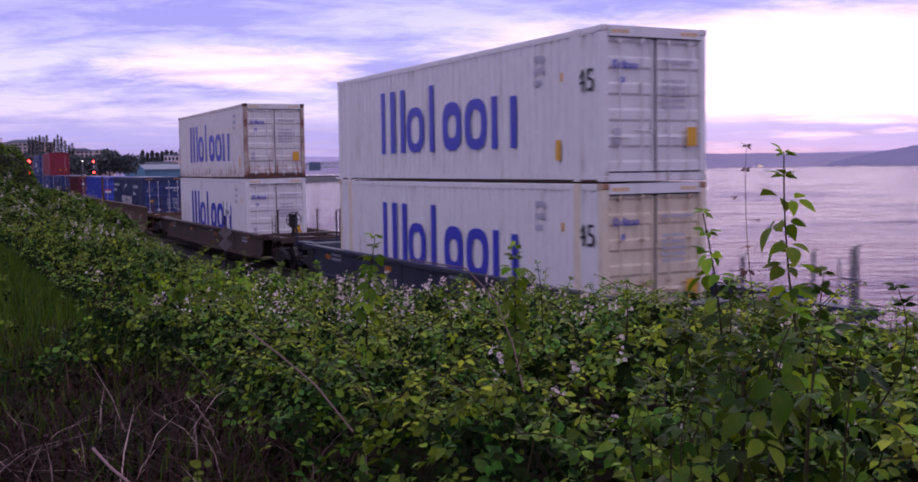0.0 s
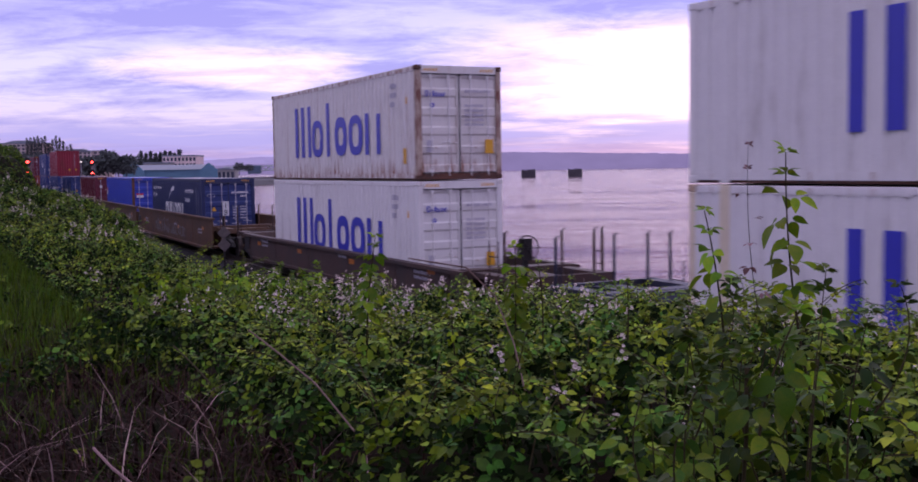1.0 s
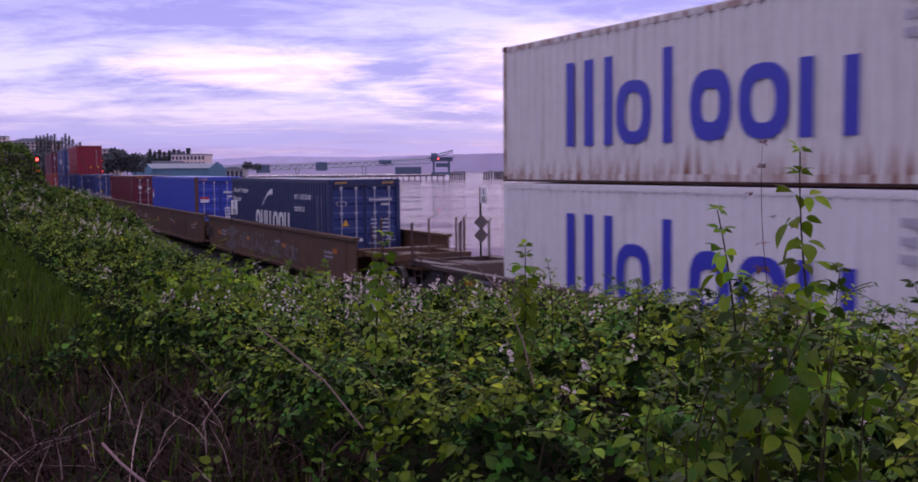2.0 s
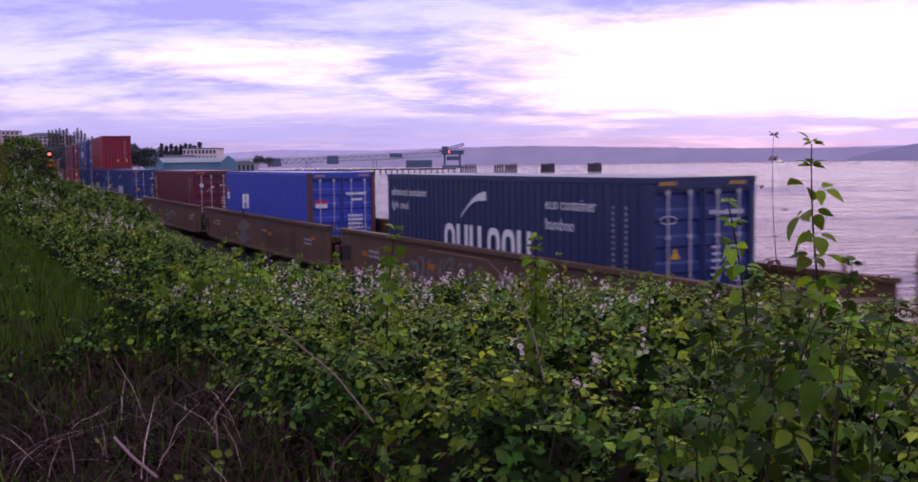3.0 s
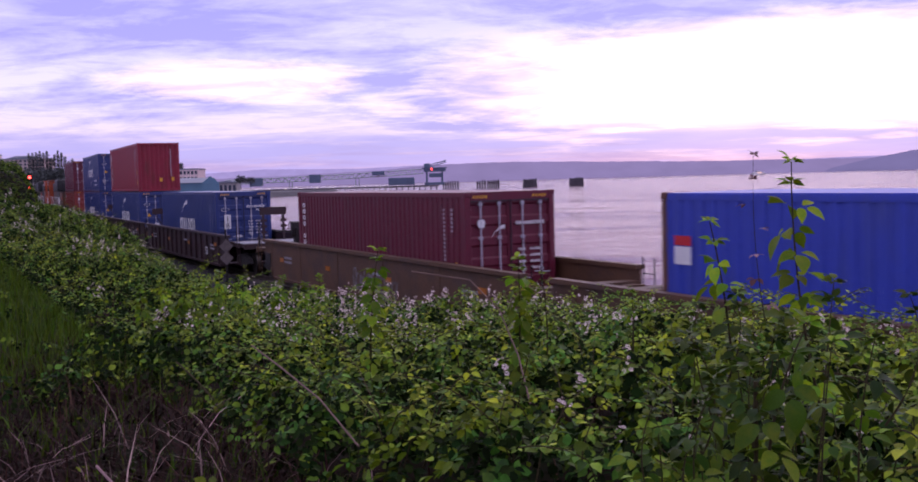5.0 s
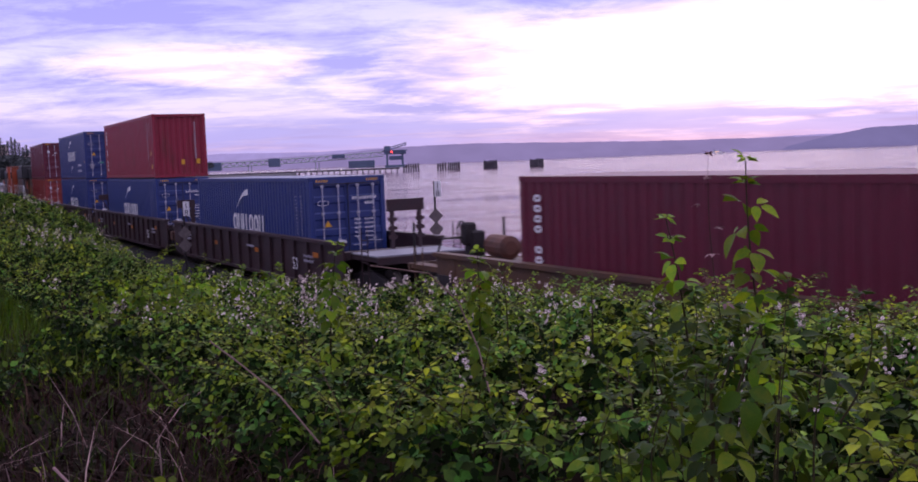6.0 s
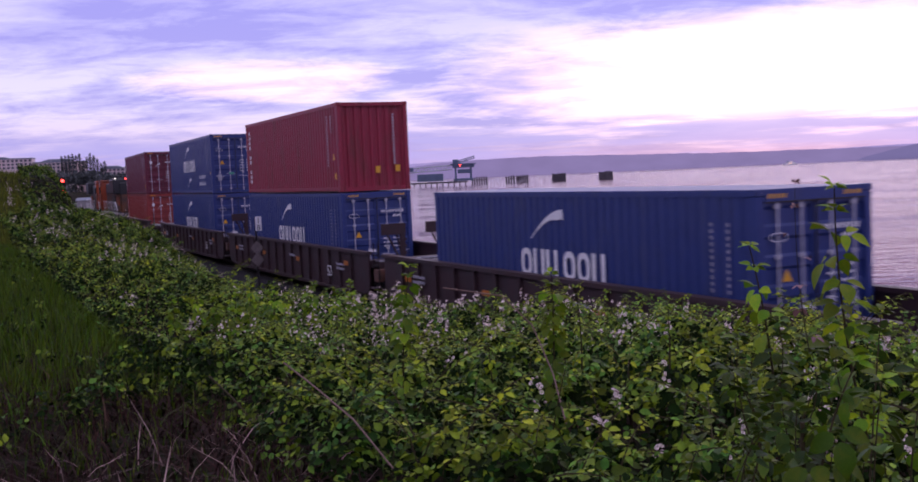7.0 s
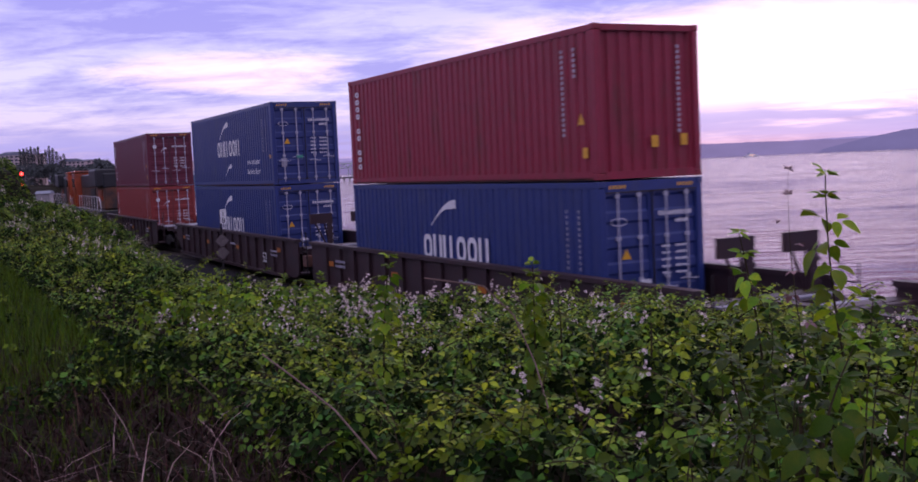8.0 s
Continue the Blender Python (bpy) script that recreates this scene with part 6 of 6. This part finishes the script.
def tree(label, x, y, z, h, w, style, seed, n=260):
    """A tree in the distance: trunk, limbs and a ragged crown of leaf clumps."""
    r = np.random.RandomState(seed)
    ob = thing("tree", label, "tree", "trees of the shore", place=pose(x, y, z))
    bm = tube(fresh(), ((0, 0, -2), (0, 0, h * 0.5), (0.02 * h, 0, h * 0.92)), [0.03 * h, 0.02 * h, 0.004 * h], 6)
    for i in range(5):
        a, q = r.uniform(0, 6.28), r.uniform(0.3, 0.75)
        tube(bm, ((0, 0, h * q), (w * 0.35 * math.cos(a), w * 0.35 * math.sin(a), h * (q + 0.12))), [0.01 * h, 0.003 * h], 4)
    part("trunk", bm, M["bark"], ob)
    t = r.uniform(0.08, 1, n)
    if style == "poplar":
        rad = w / 2 * np.sin(np.clip(t, 0.05, 1) * math.pi) ** 0.6 * r.uniform(0.4, 1.05, n)
    elif style == "fir":
        rad = w / 2 * (1.02 - t) * (0.75 + 0.35 * np.sin(t * 40)) * r.uniform(0.4, 1.1, n)
    else:
        t = r.uniform(0.22, 1, n)
        rad = w / 2 * np.sqrt(np.clip(1 - ((t - 0.55) / 0.47) ** 2, 0, 1)) * r.uniform(0.5, 1.1, n)
    a = r.uniform(0, 6.28, n)
    p = np.stack([rad * np.cos(a), rad * np.sin(a), t * h], -1)
    size = (0.11 * w + 0.02 * h) * r.uniform(0.6, 1.3, n)
    shape, tris = compound(1.6)
    v, f = scatter_pieces(p, frames(n, 1.2, r), size * 1.3, shape, tris)
    me = bpy.data.meshes.new("crown")
    me.from_pydata(v.tolist(), [], f.tolist())
    me.materials.append(M["tree"])
    ob2 = new("crown", me)
    ob2.parent = ob
    return ob


def polar(bearing_deg, dist):
    """Plan place by bearing (clockwise from +y) and distance from the origin."""
    a = radians(bearing_deg)
    return dist * math.sin(a), dist * math.cos(a)


def grade_z(grade, dist):
    """Height of the rising land: a grade over a distance, from the bank path."""
    return 3.58 + grade * dist


def build_town():
    r = random.Random(5)
    # hillside flats
    for i, (az, el, w, h) in enumerate(((-21.6, 0.017, 22, 7), (-20.6, 0.016, 18, 8.5), (-19.9, 0.017, 12, 7.5), (-18.0, 0.011, 12, 6), (-17.4, 0.011, 11, 6.5), (-16.9, 0.010, 10, 6), (-22.6, 0.021, 16, 7), (-23.4, 0.021, 16, 7))):
        x, y = polar(az, 560 + 8 * (i % 3))
        house("pale multi-storey flats on the wooded hill", x, y, grade_z(el, 560), w, h * 0.72, 10, "house", 3, max(4, int(w / 2)), 1.4 if i % 2 else None, turn=-az * 0.6, sink=12)
    for i in range(13):
        x, y = polar(-20.4 + 0.17 * i, 545)
        tree("tall dark poplar on the hill crest", x, y, grade_z(0.014, 545), r.uniform(7, 10.5) * (0.75 if i > 9 else 1), 1.8, "poplar", 30 + i, 220)
    for i in range(34):
        az = -24 + 9.6 * (i / 33) + r.uniform(-0.1, 0.1)
        x, y = polar(az, 540 + r.uniform(-30, 30))
        tree("dark broad-leaved tree on the hillside", x, y, grade_z(0.008 * max(0.1, min(1.0, (-az - 13) / 5)), 540) - 2.0, r.uniform(4, 7), r.uniform(6, 10), "round", 60 + i, 160)
    rr = np.random.RandomState(9)
    n = 9000
    s, d = rr.uniform(170, 620, n), rr.uniform(16, 190, n)
    x, y = at_line(s, d)
    shape, tris = compound(1.6)
    z = ground_z(s, d) + 0.2 + rr.uniform(0, 2.2, n)
    v, f = scatter_pieces(np.stack([x, y, z], -1), frames(n, 1.1, rr), rr.uniform(1.2, 2.6, n), shape, tris)
    stuff("far_woods", v, f, M["tree"], "dark woods covering the hillside below the flats", "woods")
    # trees by the terminal
    for az, el0, h, w, style in ((-16.6, -0.004, 7.4, 7.0, "round"), (-16.1, -0.004, 5.4, 5, "round"), (-15.7, -0.004, 6.0, 6, "round"), (-17.5, -0.004, 5.5, 8, "round"), (-18.3, -0.004, 5.5, 8, "round")):
        x, y = polar(az, 330)
        tree("dark bushy tree beside the terminal", x, y, grade_z(el0, 330), h, w, style, int(-az * 10), 300)
    for i in range(9):
        x, y = polar(-14.95 + 0.24 * i, 430)
        tree("dark fir in a row behind the terminal", x, y, grade_z(0.002, 430), r.uniform(5.5, 7.5), 4.2, "fir", 200 + i, 300)
    for az, h in ((-12.1, 3.0), (-11.6, 2.2), (-10.0, 2.6), (-9.5, 1.6)):
        x, y = polar(az, 470)
        tree("dark low tree on the headland", x, y, grade_z(-0.001, 470), h + 1.2, 4.5, "round", int(-az * 50), 160)
    # warehouse and office block
    x, y = polar(-13.6, 380)
    shed = thing("warehouse", "teal metal warehouse with a pale gabled roof", "warehouse", place=pose(x, y, -1.0, 0, 0, 10))
    part("wall", box(fresh(), -13, 14, 0, 24, -0.3, 5.2), M["teal"], shed)
    part("roof", prism(fresh(), ((-0.6, 5.21), (24.6, 5.21), (12, 7.0)), "x", -13.4, 14.4), M["roof"], shed)
    part("gable", prism(fresh(), ((-15.0, 0), (-15.0, 5.0), (-11.6, 8.2), (-8.2, 5.0), (-8.2, 0)), "y", -2.0, -0.02), M["teal"], shed)
    part("gable", prism(fresh(), ((10.5, 0), (10.5, 5.0), (13.5, 7.4), (16.5, 5.0), (16.5, 0)), "y", -2.0, -0.02), M["teal"], shed)
    x, y = polar(-14.2, 420)
    house("white flat-roofed office block beyond the warehouse", x, y, 0.2, 10, 6.5, 12, "concrete", 2, 5)
    x, y = polar(-13.05, 425)
    ob = house("pale flat-roofed hotel block beyond the warehouse", x, y, 0.2, 13, 9.2, 14, "house", 4, 9)
    for i in range(7):
        lamp = mesh_of("lamp", box(fresh(), -0.22, 0.22, -0.2, 0, -0.12, 0.12), M["lamp_warm"]) if i == 0 else lamp
        part("wall_lamp", lamp, None, ob, "small warm wall lamp", pose(-5.4 + 1.8 * i, -0.1, 5.0))
    x, y = polar(-10.8, 500)
    house("long low shed on the headland", x, y, -1.0, 10, 5.0, 10, "concrete", 1, 5, 0.8)
    post = thing("street_lamp", "street lamp with a lit white head", "lamp post", place=pose(*polar(-17.9, 300), 0))
    part("pole", tube(fresh(), ((0, 0, -2), (0, 0, 6.4)), 0.1, 6), M["steel"], post)
    part("lamp_head", soften(box(fresh(), -0.2, 0.2, -0.2, 0.2, 6.41, 6.7), 0.05), M["lamp_white"], post)


def lattice(bm, a, b, h, w, bays):
    """A box girder of thin bars from a to b."""
    a, b = Vector(a), Vector(b)
    way = (b - a).normalized()
    side = way.cross(Vector((0, 0, 1))).normalized() * w
    for o in (Vector(), side):
        for up in (0, h):
            tube(bm, (a + o + Vector((0, 0, up)), b + o + Vector((0, 0, up))), 0.24, 4)
        for i in range(bays):
            p, q = a.lerp(b, i / bays) + o, a.lerp(b, (i + 1) / bays) + o
            m = (p + q) / 2 + Vector((0, 0, h))
            tube(bm, (p, m), 0.16, 4)
            tube(bm, (m, q), 0.16, 4)
    return bm


def build_pier():
    ob = thing("conveyor", "pale lattice conveyor gallery on trestles along the pier", "conveyor", place=pose(0, 0, 0))
    spans = ((-122, 640, 3.0), (-84, 640, 3.7), (-44, 640, 4.9), (-3, 640, 6.6))
    for i, (p, q) in enumerate(zip(spans, spans[1:])):
        part("girder", lattice(fresh(), p, q, 2.6, 3.0, 9), M["lattice"], ob)
        part("trestle", lattice(fresh(), (p[0], p[1], -0.6), (p[0] + 0.01, p[1] + 0.01, p[2]), 0.3, 3.0, 2), M["lattice"], ob)
    for x, z, w in ((-103, 1.5, 7.5), (-68, 2.6, 6.5), (-30, 6.2, 7.5)):
        t = part("transfer_house", soften(box(fresh(), x - w / 2, x + w / 2, 634, 639.8, z, z + 5.0 if x < -50 else z + 2.4), 0.2), M["crane"], ob, "blue-grey transfer house")
    part("transfer_house", soften(box(fresh(), -24, -8.5, 630, 638, 0.0, 4.4), 0.2), M["crane"], ob, "long blue-grey machinery house")
    deck = thing("pier", "long dark timber pier on piles over the water", "pier", place=pose(0, 0, 0))
    part("deck", box(fresh(), -130, 6, 632, 650, -1.4, -0.55), M["pier"], deck)
    pile = mesh_of("pile", tube(fresh(), ((0, 0, -5), (0, 0, -1.41)), 0.4, 6), M["pier"])
    for i in range(40):
        part("timber_post", pile, None, deck, place=pose(-128 + i * 3.4, 633, 0))
    lamp = mesh_of("deck_lamp", box(fresh(), -0.16, 0.16, -0.16, 0.16, 0, 0.25), M["lamp_white"])
    for i in range(9):
        part("deck_lamp", lamp, None, deck, "small white deck lamp", pose(-95 + i * 9.5, 632.4, -0.5))
    cr = thing("ship_loader", "blue-grey ship loader tower at the pier's end", "crane", place=pose(3.5, 640, -0.55))
    for x in (-4.6, 4.6):
        for y in (-3, 3):
            part("leg", box(fresh(), x - 0.6, x + 0.6, y - 0.6, y + 0.6, 0, 9.0), M["crane"], cr)
    part("lower_frame", box(fresh(), -6.0, 6.0, -4.5, 4.5, 0.2, 1.6), M["crane"], cr)
    part("machine_house", soften(box(fresh(), -6.4, 6.8, -4.5, 4.5, 8.0, 10.0), 0.2), M["crane"], cr)
    part("machine_house", soften(box(fresh(), -3.4, 4.2, -3.5, 3.5, 4.6, 7.0), 0.2), M["crane"], cr)
    part("platform", box(fresh(), -7.6, 7.6, -5, 5, 10.01, 10.5), M["crane"], cr)
    part("boom", lattice(fresh(), (-4, -1, 10.6), (7.2, -1, 13.4), 1.3, 2.0, 4), M["crane"], cr)
    part("cab", soften(box(fresh(), -6.2, -2.6, -3, 3, 10.51, 13.0), 0.2), M["crane"], cr)
    part("warning_lamp", box(fresh(), -2.2, -1.5, -5.1, -4.7, 9.2, 9.9), M["signal_red"], cr, "small red warning lamp")
    # mooring dolphins: clusters of driven piles
    for az, w, rows in ((1.18, 9.0, 7), (2.83, 4.8, 4), (3.48, 6.6, 6), (5.45, 7.6, 8), (7.95, 7.4, 8)):
        x, y = polar(az, 640)
        d = thing("mooring_dolphin", "cluster of dark timber piles standing in the water", "piles", "mooring dolphins off the pier", place=pose(x, y, -3.5))
        rr = random.Random(int(az * 100))
        for i in range(rows * 2):
            px, py = -w / 2 + w * (i % rows) / (rows - 1), -2 + 4 * (i // rows) + rr.uniform(-0.5, 0.5)
            h = rr.uniform(4.2, 5.2)
            part("timber_post", tube(fresh(), ((px, py, -1.5), (px * 0.94, py * 0.9, h)), 0.48, 6), M["pier"], d)
        part("cap", box(fresh(), -w * 0.42, w * 0.42, -1.2, 1.2, 2.8, 3.4), M["pier"], d)


def build_ferry():
    x, y = 0.3138 * 1400, 1400
    f = thing("ferry", "small white ferry far out on the water", "boat", place=pose(x, y, -3.5))
    part("hull", prism(fresh(), ((-10.5, 1.6), (10.5, 1.6), (8.6, 0.0), (-8.6, 0.0)), "y", -2.5, 2.5), M["mark_white"], f)
    part("deckhouse", box(fresh(), -6.6, 6.6, -2, 2, 1.61, 3.2), M["mark_white"], f)
    part("bridge", box(fresh(), -2, 2.8, -1.5, 1.5, 3.21, 4.5), M["mark_white"], f)
    part("funnel", box(fresh(), -4.3, -2.9, -0.7, 0.7, 3.21, 5.0), M["crane"], f)
    part("cabin_lights", box(fresh(), -2.6, 2.6, -2.1, -2.01, 2.15, 2.4), M["lamp_warm"], f, "lit cabin windows")


# ---- beside the track ----
def signal(x, y, z0, lights, label):
    ob = thing("rail_signal", label, "signal", "railway signals", place=pose(x, y, 0))
    part("mast", tube(fresh(), ((0, 0, z0), (0, 0, lights[0] + 0.5)), 0.07, 8), M["steel"], ob)
    for z in lights:
        head = part("signal_head", soften(prism(fresh(), [(0.32 * math.cos(a), z + 0.44 * math.sin(a)) for a in (2 * math.pi * i / 14 for i in range(14))], "y", -0.14, -0.08), 0.01), M["black"], ob, "black signal backplate")
        part("lens", tube(fresh(), ((0, -0.20, z), (0, -0.142, z)), 0.135, 14), M["signal_red"], head, "glowing red lens")
        part("hood", tube(fresh(), ((-0.13, -0.25, z + 0.13), (0, -0.27, z + 0.19), (0.13, -0.25, z + 0.13)), 0.03, 5), M["black"], head)
    part("ladder", tube(tube(fresh(), ((-0.2, 0.2, z0), (-0.2, 0.2, lights[0])), 0.02, 4), ((0.2, 0.2, z0), (0.2, 0.2, lights[0])), 0.02, 4), M["steel"], ob)
    part("cabinet", soften(box(fresh(), 0.4, 1.2, -0.3, 0.3, z0, z0 + 1.5), 0.03), M["steel"], ob, "grey relay cabinet")
    return ob


def mile_sign(s, d, top, label):
    ob = thing("track_sign", label, "sign", "trackside signs", place=line_pose(s, d, 0, -6))
    part("post", tube(fresh(), ((0, 0, -0.7), (0, 0, top)), 0.035, 6), M["iron"], ob)
    plate_ = part("plate", soften(box(fresh(), -0.02, 0.20, -0.052, -0.040, top - 0.50, top), 0.003), M["mark_white"], ob, "small white number plate")
    for i, ch in enumerate("18"):
        part("digit", letters(ch, 0.27, M["mark_black"]), None, plate_, "black digit", on_end(0.02, top - 0.24 - 0.24 * i, -0.054))
    for z in (top - 1.10, top - 1.52):
        part("diamond", prism(fresh(), ((0, z - 0.25), (0.24, z), (0, z + 0.25), (-0.24, z)), "y", -0.052, -0.040), M["board"], ob, "weathered grey-brown diamond board")


def build_trackside():
    signal(-38.5, 103.6, 0.6, (4.72, 3.66), "railway signal with two red lights on the bank side")
    signal(-40.3, 129.0, -0.5, (4.85, 3.55), "railway signal with two red lights on the water side")
    mile_sign(36.6, 3.0, 2.50, "small track sign with number plate and diamonds beside the rails")
    mile_sign(29.4, -3.1, 2.95, "small track sign with number plate and diamonds on the water side")
    hut = thing("hut", "small white trackside hut beyond the bend", "hut", place=pose(*polar(-19.5, 190), 0.6))
    part("wall", soften(box(fresh(), -1.1, 1.1, 0, 2, -1.5, 1.4), 0.05), M["concrete"], hut)
    part("roof", gable(fresh(), -1.3, 1.3, -0.2, 2.2, 1.41, 1.45, 1.9), M["roof"], hut)


# ---- locomotive ----
def build_loco(label, along, reverse=False):
    ob = thing("locomotive", label, "locomotive", "locomotives at the head of the train")
    part("frame", soften(box(fresh(), -1.5, 1.5, -10.6, 10.6, 1.05, 1.55), 0.04), M["black"], ob)
    for sy in (-1, 1):
        part("pilot", soften(box(fresh(), -1.4, 1.4, sy * 10.6 - 0.12, sy * 10.6 + 0.12, 0.25, 1.54), 0.03), M["black"], ob)
    part("hood", soften(box(fresh(), -0.95, 0.95, -8.6, 6.9, 1.56, 4.15), 0.12), M["loco_hood"], ob, "long orange hood with dark upper part")
    part("hood_band", soften(box(fresh(), -0.99, 0.99, -8.65, 6.8, 3.15, 4.25), 0.10), M["black"], ob, "sooty black upper band")
    part("radiator", soften(box(fresh(), -1.5, 1.5, -8.5, -4.4, 3.25, 4.55), 0.10), M["black"], ob, "flared black radiator section")
    part("panel", box(fresh(), -1.02, 1.02, -3.6, -0.4, 1.7, 3.14), M["black"], ob, "black equipment panel")
    part("panel", box(fresh(), -1.02, 1.02, -7.9, -5.6, 2.2, 3.0), M["orange"], ob, "faded yellow stripe panel")
    part("exhaust", box(fresh(), -0.5, 0.5, -1.2, 1.2, 4.26, 4.6), M["black"], ob)
    cab_ = part("cab", soften(box(fresh(), -1.5, 1.5, 6.95, 9.2, 1.56, 4.45), 0.10), M["orange"], ob, "orange cab with sloped roof")
    part("cab_roof", soften(box(fresh(), -1.54, 1.54, 6.85, 9.3, 4.46, 4.62), 0.05), M["orange"], cab_)
    for y in (7.4, 8.5):
        part("window", soften(box(fresh(), -1.53, 1.53, y - 0.35, y + 0.35, 3.25, 4.0), 0.03), M["glass"], cab_)
    part("nose", soften(box(fresh(), -0.95, 0.95, 9.21, 10.4, 1.56, 3.3), 0.15), M["black"], ob)
    part("fuel_tank", soften(box(fresh(), -1.3, 1.3, -2.6, 2.6, 0.3, 1.04), 0.15), M["black"], ob)
    for sx in (-1, 1):
        bm = fresh()
        tube(bm, ((sx * 1.45, -8.4, 2.55), (sx * 1.45, 4.8, 2.55)), 0.022, 5)
        tube(bm, ((sx * 1.45, -10.4, 1.2), (sx * 1.45, -10.4, 2.1), (sx * 1.45, -9.6, 2.5), (sx * 1.45, -8.4, 2.55), (sx * 1.45, -8.3, 1.5)), 0.028, 5)
        tube(bm, ((sx * 1.45, 10.4, 0.6), (sx * 1.45, 10.4, 2.3), (sx * 1.45, 9.4, 2.5)), 0.028, 5)
        for i in range(7):
            tube(bm, ((sx * 1.45, -6.6 + 1.8 * i, 1.5), (sx * 1.45, -6.6 + 1.8 * i, 2.55)), 0.018, 4)
        part("handrail", bm, M["mark_white"], ob, "white handrail")
        for sy in (-1, 1):
            part("steps", box(box(fresh(), sx * 1.2, sx * 1.5, sy * 9.9 - 0.3, sy * 9.9 + 0.3, 0.35, 0.42), sx * 1.2, sx * 1.5, sy * 9.9 - 0.3, sy * 9.9 + 0.3, 0.75, 0.82), M["black"], ob)
    for sy in (-6.6, 6.6):
        frame_me = shared("loco_bogie", lambda: soften(prism(fresh(), ((-2.4, 0.5), (-2.2, 0.85), (2.2, 0.85), (2.4, 0.5), (1.2, 0.35), (-1.2, 0.35)), "x", -0.1, 0.1), 0.03), M["iron"])
        bog = part("bogie", box(fresh(), -0.9, 0.9, -2.0, 2.0, 0.55, 1.0), M["iron"], ob, place=pose(0, sy, 0))
        wheel_me = shared("loco_wheel", lambda: tube(fresh(), ((-0.07, 0, 0), (0.07, 0, 0)), 0.52, 22), M["wheel"])
        for sx in (-1, 1):
            part("side_frame", frame_me, None, bog, place=pose(sx * 1.05, 0, 0))
            for y in (-1.75, 0, 1.75):
                part("wheel", wheel_me, None, bog, place=pose(sx * 0.76, y, 0.52))
    if reverse:
        for child in ob.children:
            child.matrix_basis = pose(0, 0, 0, 0, 0, 180) @ child.matrix_basis
    ride(ob, along)


build_far_shore()
build_headland()
build_town()
build_pier()
build_ferry()
build_trackside()
build_loco("orange and black diesel locomotive coupled to the first well car", 218.2)
build_loco("orange and black diesel locomotive leading the train", 240.9, True)


def motions():
    for ob, a, z in TRAIN:
        walk(ob, ride_rows(a, z=z))


motions()
